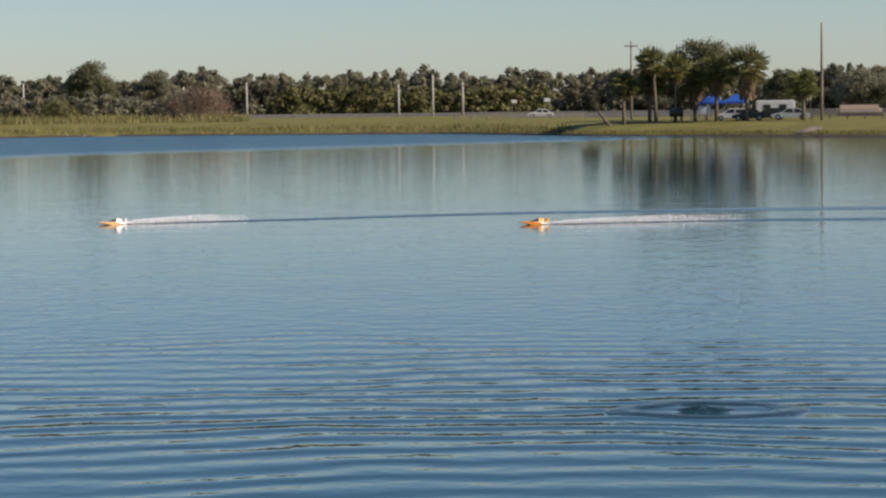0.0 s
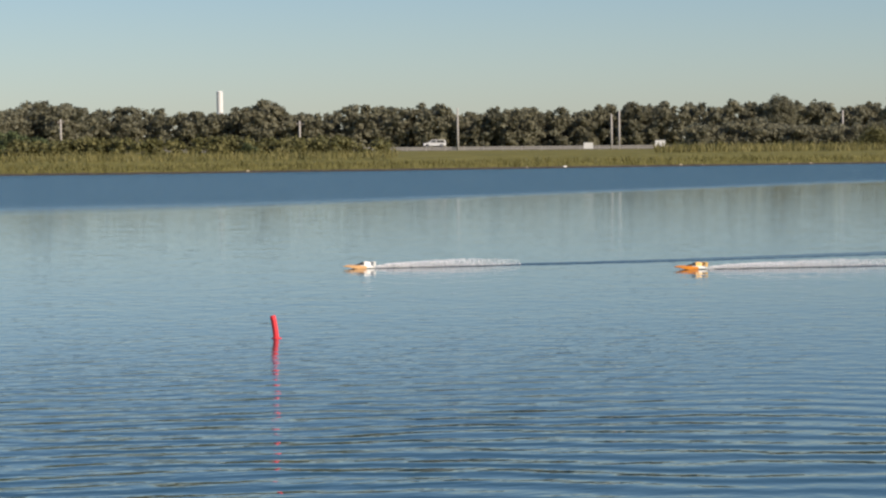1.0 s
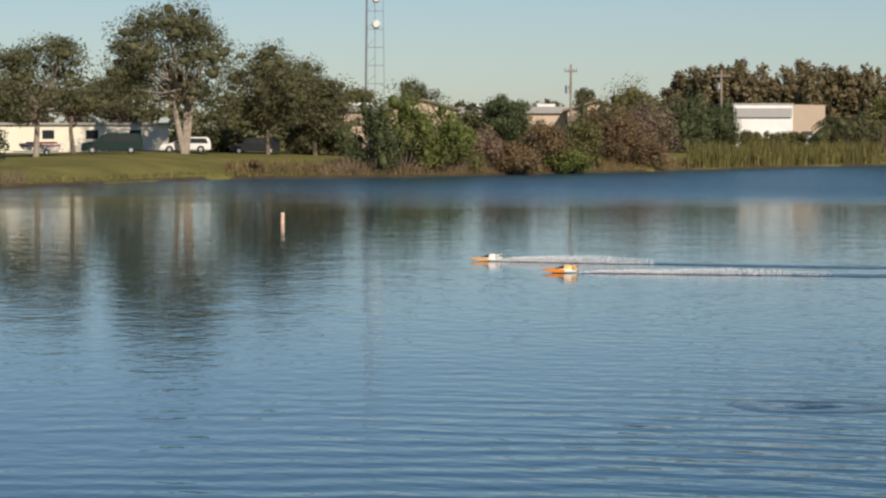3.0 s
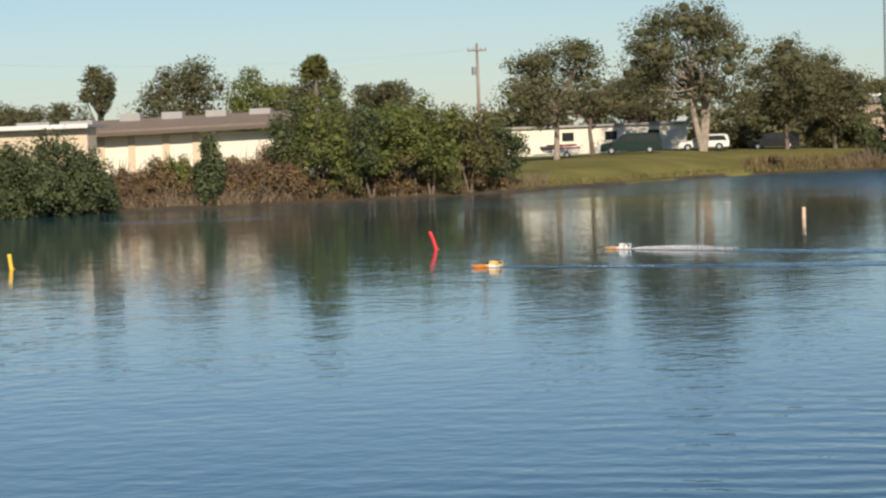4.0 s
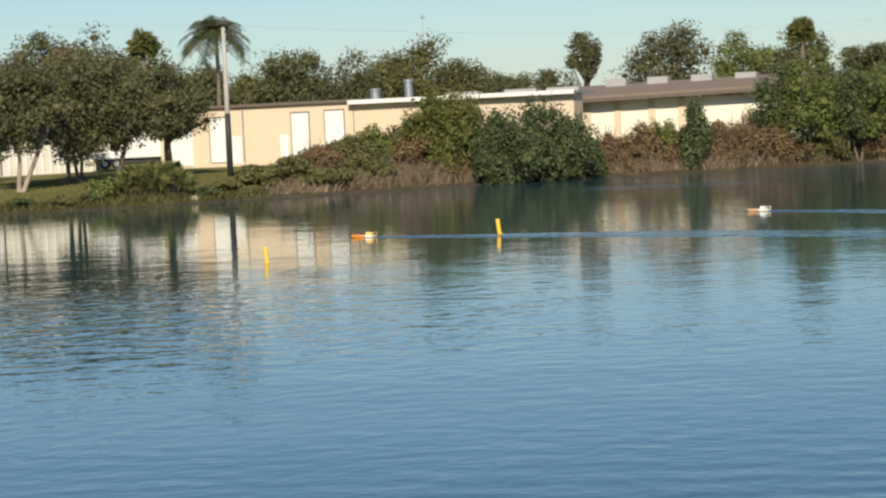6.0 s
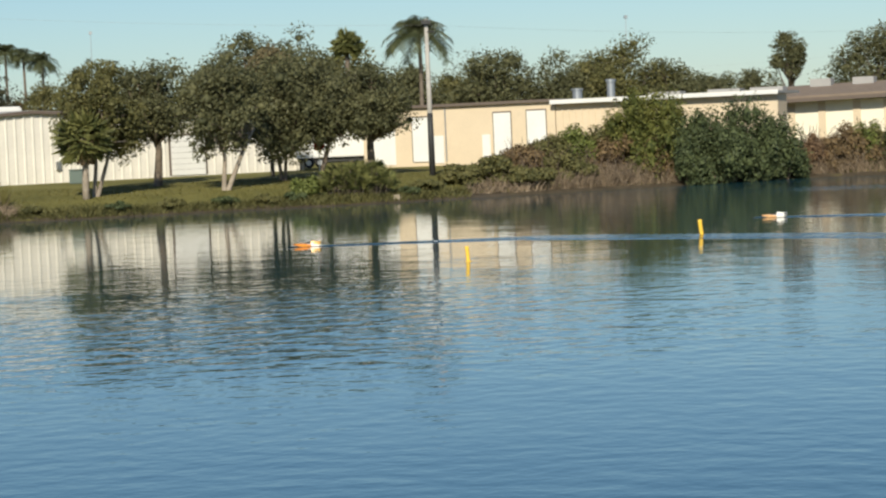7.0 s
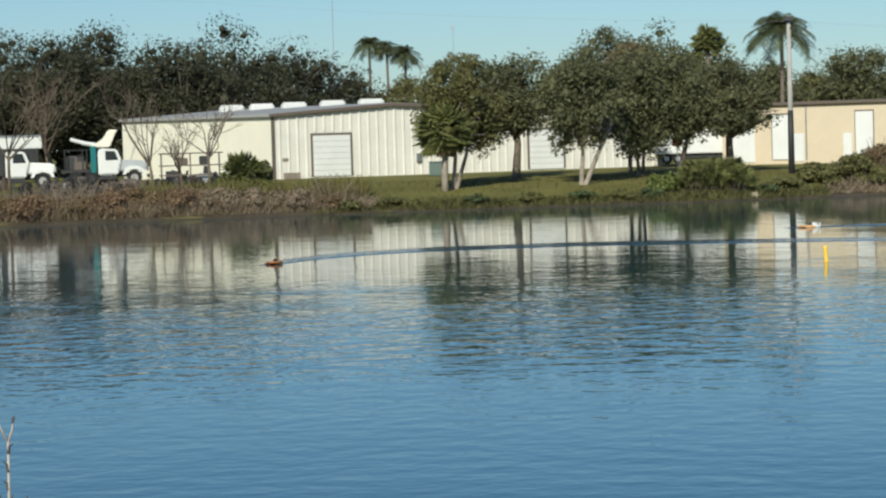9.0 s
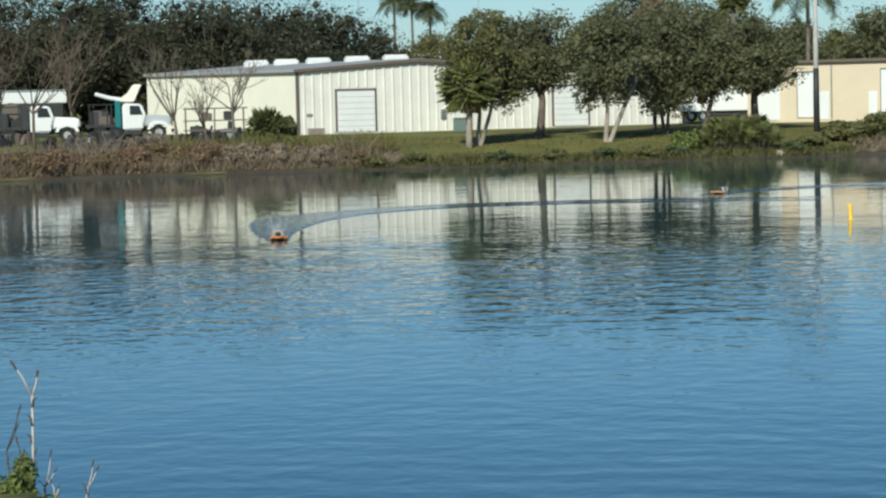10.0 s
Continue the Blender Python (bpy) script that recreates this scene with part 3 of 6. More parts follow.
def prism(bm, outline, y0, y1):
    """Extrudes an outline of (x, z) from y0 to y1."""
    a = [bm.verts.new((x, y0, z)) for x, z in outline]
    b = [bm.verts.new((x, y1, z)) for x, z in outline]
    bm.faces.new(a)
    bm.faces.new(list(reversed(b)))
    k = len(outline)
    for i in range(k):
        j = (i + 1) % k
        bm.faces.new((a[i], b[i], b[j], a[j]))


def drum(bm, centre, r, length, axis="y", sides=20, r2=None):
    turn = {"y": pose(0, 0, 0, 90), "x": pose(0, 0, 0, 0, 90), "z": pose(0, 0, 0)}[axis]
    bmesh.ops.create_cone(bm, cap_ends=True, segments=sides, radius1=r, radius2=r if r2 is None else r2, depth=length, matrix=Matrix.Translation(centre) @ turn)


def wall_frame(b0, d0, b1, d1, z):
    """A frame with x along a wall from its left end, y away behind it, z up, and a function from bearing to x."""
    p, q = at(b0, d0, z), at(b1, d1, z)
    x = (q - p).normalized()
    y = Vector((0, 0, 1)).cross(x)
    m = Matrix.Translation(p) @ Matrix((x, y, (0, 0, 1))).transposed().to_4x4()

    def along(b):
        w = at(b, 1)
        den = x.x * w.y - x.y * w.x
        return (p.y * w.x - p.x * w.y) / den if abs(den) > 1e-9 else 0.0
    return m, (q - p).length, along


def thing(name, m, label, category, group="", kind=""):
    root = new(name)
    root.matrix_world = m
    return tagged(root, label, category, group, kind)


def shutter_door(parent, x0, x1, z0, z1, name="door", slats=7, frame_mat=None):
    """A roll-up door standing in its dark frame, with its slats."""
    d = slab(name, x0, -0.05, z0, x1, -0.012, z1, TRIM if frame_mat is None else frame_mat, parent)
    t = 0.15
    h = (z1 - t - z0) / slats
    for i in range(slats):
        s = slab("slat", x0 + t, -0.085, z0 + i * h + 0.008, x1 - t, -0.054, z0 + (i + 1) * h - 0.008, WHITE, d)
    return d


# ---- the ribbed metal shed, with a gable over its front ----
GZ = 1.72
m, L, along = wall_frame(93.37, 160, 84.3, 171, GZ)
shed = thing("warehouse", m, "long white ribbed metal warehouse with roll-up doors on a grass bank", "building")
xp = along(90.6)
zl, zp, zr = 3.95, 4.5, 3.2
bm = bmesh.new()
prism(bm, ((0, -0.3), (L, -0.3), (L, zr), (xp, zp), (0, zl)), 0, 0.25)
part("front_wall", bm, WHITE_METAL, shed)
mi = m.inverted()
back_left = mi @ at(96.85, 178, GZ)
bm = bmesh.new()
k = back_left
vs = [bm.verts.new(p) for p in ((0, 0.02, -0.3), (k.x, k.y, -0.3), (k.x, k.y, zl + 0.12), (0, 0.02, zl), (0.25, 0.25, -0.3), (k.x + 0.25, k.y, -0.3), (k.x + 0.25, k.y, zl + 0.12), (0.25, 0.25, zl))]
for f in ((0, 1, 2, 3), (7, 6, 5, 4), (0, 3, 7, 4), (1, 5, 6, 2), (3, 2, 6, 7), (0, 4, 5, 1)):
    bm.faces.new([vs[i] for i in f])
part("side_wall", bm, CREAM, shed, "smooth cream side wall")
bm = bmesh.new()
for (ax, az_), (bx, bz) in (((-0.25, zl), (xp, zp)), ((xp, zp), (L + 0.25, zr))):
    off = k.x
    vs = [bm.verts.new(p) for p in ((ax, -0.25, az_ + 0.02), (bx, -0.25, bz + 0.02), (bx + off, k.y, bz + 0.14), (ax + off, k.y, az_ + 0.14),
                                    (ax, -0.25, az_ + 0.22), (bx, -0.25, bz + 0.22), (bx + off, k.y, bz + 0.34), (ax + off, k.y, az_ + 0.34))]
    for f in ((0, 3, 2, 1), (4, 5, 6, 7), (0, 1, 5, 4), (1, 2, 6, 5), (2, 3, 7, 6), (3, 0, 4, 7)):
        bm.faces.new([vs[i] for i in f])
part("roof", bm, ROOF_GREY, shed)
bm = bmesh.new()
for (ax, az_), (bx, bz) in (((-0.3, zl), (xp, zp)), ((xp, zp), (L + 0.3, zr))):
    vs = [bm.verts.new(p) for p in ((ax, -0.34, az_ + 0.0), (bx, -0.34, bz + 0.0), (bx, -0.34, bz + 0.2), (ax, -0.34, az_ + 0.2),
                                    (ax, -0.26, az_ + 0.0), (bx, -0.26, bz + 0.0), (bx, -0.26, bz + 0.2), (ax, -0.26, az_ + 0.2))]
    for f in ((0, 1, 2, 3), (7, 6, 5, 4), (0, 4, 5, 1), (3, 2, 6, 7), (0, 3, 7, 4), (1, 5, 6, 2)):
        bm.faces.new([vs[i] for i in f])
part("gutter", bm, TRIM, shed, "dark brown edge trim")
slab("corner_post", -0.12, -0.1, -0.3, 0.08, -0.004, zl, TRIM, shed)
rib_x = np.arange(0.45, L, 0.62)
doors = ((along(92.5), along(91.53), 2.82), (along(87.44), along(86.56), 2.8))
for x in rib_x:
    top = zl + (zp - zl) * x / xp if x < xp else zp + (zr - zp) * (x - xp) / (L - xp)
    z0 = -0.3
    for d0, d1, dh in doors:
        if d0 - 0.15 < x < d1 + 0.15:
            z0 = dh + 0.1
    bm = bmesh.new()
    prism(bm, ((x - 0.09, z0), (x + 0.09, z0), (x + 0.09, top - 0.02), (x - 0.09, top - 0.02)), -0.07, -0.003)
    bmesh.ops.scale(bm, vec=(0.5, 1, 1), space=Matrix.Translation((-x, 0, 0)), verts=[v for v in bm.verts if v.co.y < -0.05])
    part("rib", bm, WHITE_METAL, shed)
for d0, d1, dh in doors:
    shutter_door(shed, d0, d1, -0.02, dh)
slab("window", along(89.75) - 0.45, -0.09, 3.1, along(89.75) + 0.55, -0.004, 3.9, ROOF_GREY, shed, "small high shuttered window")
slab("meter_box", along(90.0) - 0.15, -0.25, 0.75, along(90.0) + 0.15, -0.004, 1.3, STEEL, shed, "round grey meter box")
slab("notice", along(93.1) - 0.2, -0.06, 1.05, along(93.1) + 0.2, -0.004, 1.25, POLE_WOOD, shed, "small brown notice plate")
for b, d in ((91.05, 166), (91.95, 168), (92.85, 171), (93.6, 173.5), (94.3, 175.5)):
    bm = bmesh.new()
    p = mi @ at(b, d, GZ)
    box(bm, p.x - 0.85, p.y - 0.3, zl + 0.3, p.x + 0.85, p.y + 0.5, zl + 1.12, 0.12)
    part("roof_vent", bm, WHITE, shed, "white ridge ventilator")
cab = thing("utility_cabinet", wall_frame(89.75, 158, 89.3, 158, GZ - 0.15)[0], "grey-green metal cabinet on the grass beside the warehouse", "cabinet")
slab("body", 0, 0, 0, 1.15, 0.7, 0.85, GREENBOX, cab, bevel=0.04)
slab("lid", -0.03, -0.03, 0.85, 1.18, 0.73, 0.92, GREENBOX, cab, bevel=0.02)
low = thing("planter_box", wall_frame(93.15, 157, 92.75, 157, GZ - 0.1)[0], "low weathered wooden box by the warehouse corner", "box")
slab("body", 0, 0, 0, 1.1, 0.6, 0.42, POLE_WOOD, low, bevel=0.02)

# ---- the beige shed row ----
m, L, along = wall_frame(82.9, 167, 78.4, 163, 1.85)
beige = thing("workshop", m, "beige rendered workshop with white steel doors", "building")
slab("front_wall", 0, 0, -0.4, L, 0.25, 3.72, BEIGE, beige)
slab("roof", -0.2, -0.2, 3.72, L + 0.15, 14, 3.86, ROOF_GREY, beige)
slab("gutter", -0.25, -0.3, 3.68, L + 0.15, -0.21, 3.87, TRIM, beige)
slab("side_wall", -0.01, 0.25, -0.4, 0.25, 14, 3.72, BEIGE, beige)
for b0, b1, z0, z1 in ((81.76, 81.34, 0.05, 3.12), (79.86, 79.42, 0.1, 3.2), (79.08, 78.6, 0.15, 3.25)):
    d = slab("door", along(b0), -0.07, z0, along(b1), -0.004, z1, TRIM, beige)
    slab("door_leaf", along(b0) + 0.07, -0.11, z0, along(b1) - 0.05, -0.074, z1 - 0.1, WHITE, d)
for b0, b1, z1 in ((81.25, 81.02, 1.75), (80.12, 79.93, 1.7), (82.75, 82.15, 2.6)):
    slab("side_panel", along(b0), -0.06, -0.1, along(b1), -0.004, z1, WHITE, beige, "white boarded panel")
slab("conduit", along(80.98), -0.08, 0.0, along(80.95), -0.004, 3.6, STEEL, beige)
# ridged annex and the long flat roof
m, L, along = wall_frame(78.38, 163, 73.24, 159, 1.9)
annex = thing("workshop_annex", m, "low beige annex with a flat white-edged roof", "building")
slab("front_wall", 0, 0, -0.4, L, 0.25, 3.5, BEIGE, annex)
slab("roof", -0.2, -0.6, 3.5, L + 0.2, 5.6, 3.68, ROOF_GREY, annex)
slab("fascia", -0.2, -0.68, 3.46, L + 0.2, -0.61, 3.74, WHITE, annex)
slab("end_wall", L - 0.25, 0.25, -0.4, L + 0.01, 2.6, 3.5, BEIGE, annex)
for i in range(9):
    slab("rib", 0.4 + i * 0.45, -0.06, -0.3, 0.5 + i * 0.45, -0.004, 3.1, BEIGE, annex)
for b, h, r in ((78.02, 0.75, 0.33), (77.23, 1.25, 0.27)):
    bm = bmesh.new()
    x = along(b)
    drum(bm, (x, 1.5, 3.68 + h * 0.5), r, h, "z", 18)
    drum(bm, (x, 1.5, 3.68 + h * 0.95), r * 1.25, h * 0.16, "z", 18)
    part("roof_fan", bm, STEEL, annex, "shiny steel roof exhaust")
for i, b in enumerate((76.6, 75.2, 74.2)):
    slab("roof_curb", along(b), 4, 3.68, along(b) + 2.2, 5.4, 3.98, ROOF_GREY, annex)

# ---- long hall with a tan roof edge ----
m, L, along = wall_frame(74.2, 172, 68.2, 168, 1.9)
hall = thing("hall", m, "long hall with white wall, tan overhanging roof and skylights", "building")
slab("front_wall", 0, 0.9, -0.4, L, 1.15, 2.95, CREAM, hall)
bm = bmesh.new()
prism(bm, ((-0.3, 2.85), (L + 0.3, 3.15), (L + 0.3, 3.4), (-0.3, 3.1)), -0.3, 0.0)
part("soffit", bm, TRIM, hall)
bm = bmesh.new()
vs = [bm.verts.new(p) for p in ((-0.3, -0.3, 3.1), (L + 0.3, -0.3, 3.4), (L + 0.3, 7, 4.25), (-0.3, 7, 3.95), (-0.3, -0.3, 3.25), (L + 0.3, -0.3, 3.55), (L + 0.3, 7, 4.4), (-0.3, 7, 4.1))]
for f in ((0, 3, 2, 1), (4, 5, 6, 7), (0, 1, 5, 4), (1, 2, 6, 5), (2, 3, 7, 6), (3, 0, 4, 7)):
    bm.faces.new([vs[i] for i in f])
part("roof", bm, ROOF_TAN, hall)
for b in (72.7, 71.7, 70.65, 69.6):
    x = along(b)
    slab("skylight", x - 0.7, 5.5, 4.0, x + 0.8, 6.6, 4.55, ROOF_GREY, hall)
for b in (73.0, 72.3, 71.5, 70.8):
    x = along(b)
    slab("pilaster", x - 0.25, 0.8, -0.4, x + 0.25, 0.896, 2.9, BEIGE, hall)
slab("end_wall", L - 0.25, 1.15, -0.4, L, 9, 2.9, CREAM, hall)

# ---- white low building, boat trailer and parked cars on the lawn ----
m, L, along = wall_frame(63.6, 232, 59.3, 230, 2.25)
low_b = thing("low_building", m, "low white building half hidden behind shade trees", "building")
slab("front_wall", 0, 0, -0.4, L, 0.25, 2.2, CREAM, low_b)
slab("roof", -0.3, -0.3, 2.2, L + 0.3, 10, 2.4, ROOF_GREY, low_b)
for b in (62.2, 61.2, 60.2):
    slab("window", along(b), -0.05, 0.9, along(b) + 1.1, -0.004, 1.7, GLASS, low_b)


def wheel(parent, x, y, r, w, rim_mat=None):
    bm = bmesh.new()
    drum(bm, (x, y, r), r, w, "y", 20)
    t = part("wheel", bm, RUBBER, parent)
    bm = bmesh.new()
    drum(bm, (x, y, r), r * 0.5, w + 0.03, "y", 14)
    part("rim", bm, rim_mat or STEEL, t)


def car(m, length, width, height, mat, label, style="sedan", name="car", group="cars parked by the pond"):
    """A parked car seen from the side: shaped body, dark glass, lamps and four wheels."""
    root = thing(name, m, label, "car", group)
    h, l = height, length
    low, belt = 0.28, h * 0.58
    if style == "sedan":
        prof = ((0, low), (l, low), (l, belt * 0.92), (l * 0.86, belt), (l * 0.72, h * 0.97), (l * 0.42, h), (l * 0.27, belt * 1.04), (0.08, belt * 0.85))
        glass = ((l * 0.83, belt * 1.02), (l * 0.71, h * 0.92), (l * 0.43, h * 0.95), (l * 0.31, belt * 1.06))
    else:
        prof = ((0, low), (l, low), (l, belt), (l * 0.97, h * 0.95), (l * 0.90, h), (l * 0.40, h), (l * 0.25, belt * 1.05), (0.06, belt * 0.9))
        glass = ((l * 0.95, belt * 1.05), (l * 0.90, h * 0.92), (l * 0.42, h * 0.93), (l * 0.30, belt * 1.08))
    bm = bmesh.new()
    prism(bm, prof, 0, width)
    bmesh.ops.bevel(bm, geom=list(bm.edges), offset=0.06, segments=2, affect="EDGES")
    part("body", bm, mat, root, smooth=False)
    for y0, y1 in ((-0.012, 0.03), (width - 0.03, width + 0.012)):
        bm = bmesh.new()
        prism(bm, glass, y0, y1)
        part("side_window", bm, GLASS, root)
    slab("pillar", l * 0.56, -0.02, belt, l * 0.59, -0.013, h * 0.95, mat, root)
    slab("windscreen", l * 0.30, 0.15, belt * 1.05, l * 0.38, width - 0.15, h * 0.90, GLASS, root)
    for y in (0.1, width - 0.4):
        slab("headlight", -0.02, y, belt * 0.62, 0.06, y + 0.3, belt * 0.8, WHITE, root)
        slab("tail_light", l - 0.06, y, belt * 0.62, l + 0.02, y + 0.3, belt * 0.85, RED, root)
    for x in (l * 0.18, l * 0.8):
        for y in (0.05, width - 0.05):
            wheel(root, x, y, 0.33, 0.22)
    return root


def parked(b0, b1, d, *a, **k):
    car(wall_frame(b0, d, b1, d, land((b0 + b1) / 2, d))[0], *a, **k)


parked(61.32, 59.8, 208, 5.2, 2.0, 1.75, GREENPAINT, "dark green minivan parked on the lawn under trees", style="van", name="minivan")
parked(59.5, 58.4, 215, 4.4, 1.8, 1.4, WHITE, "white car parked beside a tree trunk", style="van")
parked(57.9, 56.5, 222, 4.6, 1.8, 1.5, BLACKPAINT, "dark car parked in deep tree shade", style="van")
ml = wall_frame(62.75, 205, 61.6, 205, land(62, 205))[0]
skiff = thing("boat_trailer", ml, "small white and red motorboat on a trailer", "boat")
bm = bmesh.new()
prism(bm, ((0.1, 0.75), (0.5, 0.45), (3.4, 0.42), (3.5, 0.95), (0.0, 1.05)), 0, 1.3)
bmesh.ops.bevel(bm, geom=list(bm.edges), offset=0.08, segments=2, affect="EDGES")
part("hull", bm, WHITE, skiff)
slab("stripe", 0.2, -0.02, 0.78, 3.45, -0.012, 0.9, RED, skiff, "red side stripe")
slab("cover", 0.6, 0.1, 1.0, 3.2, 1.2, 1.15, RED, skiff, bevel=0.05)
slab("frame", -0.5, 0.5, 0.3, 3.3, 0.8, 0.4, STEEL, skiff)
for y in (-0.02, 1.32):
    wheel(skiff, 2.3, y, 0.28, 0.16)

# ---- gabled houses and the white warehouse across the corner of the pond ----
def gable_house(b0, b1, d, eave, ridge, wall_mat, roof_mat, label):
    m, L, along = wall_frame(b0, d, b1, d, 1.7)
    h = thing("house", m, label, "house")
    bm = bmesh.new()
    prism(bm, ((0, -0.4), (L, -0.4), (L, eave), (L * 0.5, ridge), (0, eave)), 0, 0.25)
    part("gable_wall", bm, wall_mat, h)
    slab("side_wall", 0, 0.25, -0.4, 0.25, 14, eave, wall_mat, h)
    for s in (0, 1):
        bm = bmesh.new()
        x0, x1 = (-0.6, L * 0.5) if s == 0 else (L + 0.6, L * 0.5)
        z0 = eave - 0.25
        vs = [bm.verts.new(p) for p in ((x0, -0.5, z0), (x1, -0.5, ridge + 0.05), (x1, 14, ridge + 0.05), (x0, 14, z0), (x0, -0.5, z0 + 0.22), (x1, -0.5, ridge + 0.27), (x1, 14, ridge + 0.27), (x0, 14, z0 + 0.22))]
        for f in ((0, 3, 2, 1), (4, 5, 6, 7), (0, 1, 5, 4), (1, 2, 6, 5), (2, 3, 7, 6), (3, 0, 4, 7)):
            bm.faces.new([vs[i] for i in f])
        part("roof", bm, roof_mat, h)
    slab("window", L * 0.4, -0.05, 1.2, L * 0.6, -0.004, 2.3, GLASS, h)
    return h


gable_house(54.15, 52.6, 290, 4.8, 5.75, TAN, ROOF_TAN, "tan house with a low brown gable above the bushes")
gable_house(50.0, 48.6, 290, 4.7, 5.6, TAN, ROOF_TAN, "tan house with a shallow brown gable roof")
for b0, b1, d, z, lab in ((55.5, 54.25, 300, 5.4, "low grey-roofed building with pale walls"), (52.5, 51.6, 310, 5.3, "small flat white-roofed building"), (51.0, 50.05, 296, 5.2, "grey-roofed row of low units")):
    m, L, along = wall_frame(b0, d, b1, d, 1.7)
    u = thing("low_building", m, lab, "building")
    slab("front_wall", 0, 0, -0.4, L, 0.25, z - 0.9, TAN, u)
    slab("roof", -0.3, -0.4, z - 0.9, L + 0.3, 8, z - 0.1, ROOF_GREY, u)
    slab("roof_unit", L * 0.3, 2, z - 0.1, L * 0.75, 4, z + 0.25, WHITE, u)

c = at(44.79, 328, 1.7)
m, L, along = wall_frame(46.15, 329, 44.79, 331, 1.7)
wh = thing("white_warehouse", m, "white metal warehouse with a tan end wall and grey awning", "building")
slab("front_wall", 0, 0, -0.4, L, 0.3, 5.65, WHITE, wh)
slab("awning", 0.3, -0.35, 4.0, L - 0.2, -0.01, 5.2, ROOF_GREY, wh)
bm = bmesh.new()
p2 = wh.matrix_world.inverted() @ at(44.05, 342, 1.7)
vs = [bm.verts.new(p) for p in ((L, 0, -0.4), (p2.x, p2.y, -0.4), (p2.x, p2.y, 5.72), (L, 0, 5.7), (L - 0.3, 0.3, -0.4), (p2.x - 0.3, p2.y + 0.3, -0.4), (p2.x - 0.3, p2.y + 0.3, 5.72), (L - 0.3, 0.3, 5.7))]
for f in ((0, 1, 2, 3), (7, 6, 5, 4), (0, 3, 7, 4), (1, 5, 6, 2), (3, 2, 6, 7), (0, 4, 5, 1)):
    bm.faces.new([vs[i] for i in f])
part("end_wall", bm, TAN, wh)
slab("roof", -0.2, -0.1, 5.66, L + 0.1, 9, 5.85, ROOF_GREY, wh)
for i in range(4):
    slab("parked_row", L * 0.35 + i * 2.1, -2.2, 0.2, L * 0.35 + i * 2.1 + 1.7, -0.6, 1.55, (SILVER, WHITE, BLACKPAINT, SILVER)[i], wh)
pm = (wh.matrix_world.inverted() @ at(44.5, 334.5, 1.7))
slab("doorway", pm.x - 0.9, pm.y - 0.35, 0, pm.x + 0.9, pm.y - 0.1, 2.1, DARK, wh)


# ---- poles, mast, signs ----
def pole(bearing, d, top, label, r=0.14, mat=None, arm=0.0, box_at=0.0, name="utility_pole", lamp=False, foot=0.0):
    root = thing(name, Matrix.Translation(spot(bearing, d)) @ pose(0, 0, 0, 0, 0, bearing), label, "pole", "poles round the pond")
    h = top - land(bearing, d)
    tv, tf = [], []
    tube(tv, tf, [(0, 0, -0.5), (0, 0, h * 0.5), (0, 0, h)], [r * 1.15, r, r * 0.75], 10)
    mesh_object("shaft", tv, tf, mat or POLE_WOOD, root, smooth=True)
    if foot:
        tv, tf = [], []
        tube(tv, tf, [(0, 0, -0.5), (0, 0, h * foot * 0.6), (0, 0, h * foot)], [r * 1.25, r * 1.18, r * 1.08], 12)
        mesh_object("lower_shaft", tv, tf, DARK, root, "dark lower part of the pole", smooth=True)
    if arm:
        slab("crossarm", -arm, -0.16, h - 0.75, arm, -0.06, h - 0.6, POLE_WOOD, root)
        for x in (-arm * 0.9, -arm * 0.4, arm * 0.4, arm * 0.9):
            bm = bmesh.new()
            drum(bm, (x, -0.11, h - 0.5), 0.05, 0.18, "z", 8)
            part("insulator", bm, STEEL, root)
    if box_at:
        bm = bmesh.new()
        drum(bm, (-0.32, -0.1, h - box_at), 0.24, 0.75, "z", 14)
        part("transformer", bm, STEEL, root)
    if lamp:
        slab("lamp_head", -0.3, -0.4, h - 0.3, 0.3, -0.14, h - 0.05, DARK, root, "row of floodlights")
        slab("lamp_arm", 0.05, -0.15, h - 0.8, 0.5, -0.05, h - 0.72, DARK, root)
    return root


pole(81.32, 150, 10.75, "tall grey wooden floodlight pole on the bank", 0.16, CONCRETE_POLE, lamp=True, foot=0.4)
pole(64.12, 232, 12.7, "leaning wooden utility pole with a crossarm", 0.16, arm=0.9, box_at=2.6)
pole(49.93, 234, 10.2, "wooden utility pole with a small transformer", 0.13, arm=0.6, box_at=2.4)
pole(46.44, 305, 11.3, "short utility pole with a crossarm and transformer", 0.16, arm=1.1, box_at=1.9)
pole(-8.82, 296, 13.2, "tall bare wooden pole by the parking area", 0.17)
pole(-4.43, 332, 12.2, "wooden utility pole with a crossarm", 0.15, arm=0.9)
for b, top in ((18.59, 9.97), (14.82, 9.3), (22.28, 7.8), (27.8, 8.5), (4.54, 8.7), (9.67, 8.9), (35.6, 12.5), (1.0, 8.2), (0.2, 9.8), (-0.5, 8.4), (6.0, 8.0), (15.0, 8.6)):
    pole(b, 480, top, "pale concrete pole along the highway", 0.22, CONCRETE_POLE, arm=0.7 if b in (27.8, -0.5, 22.28) else 0.0)
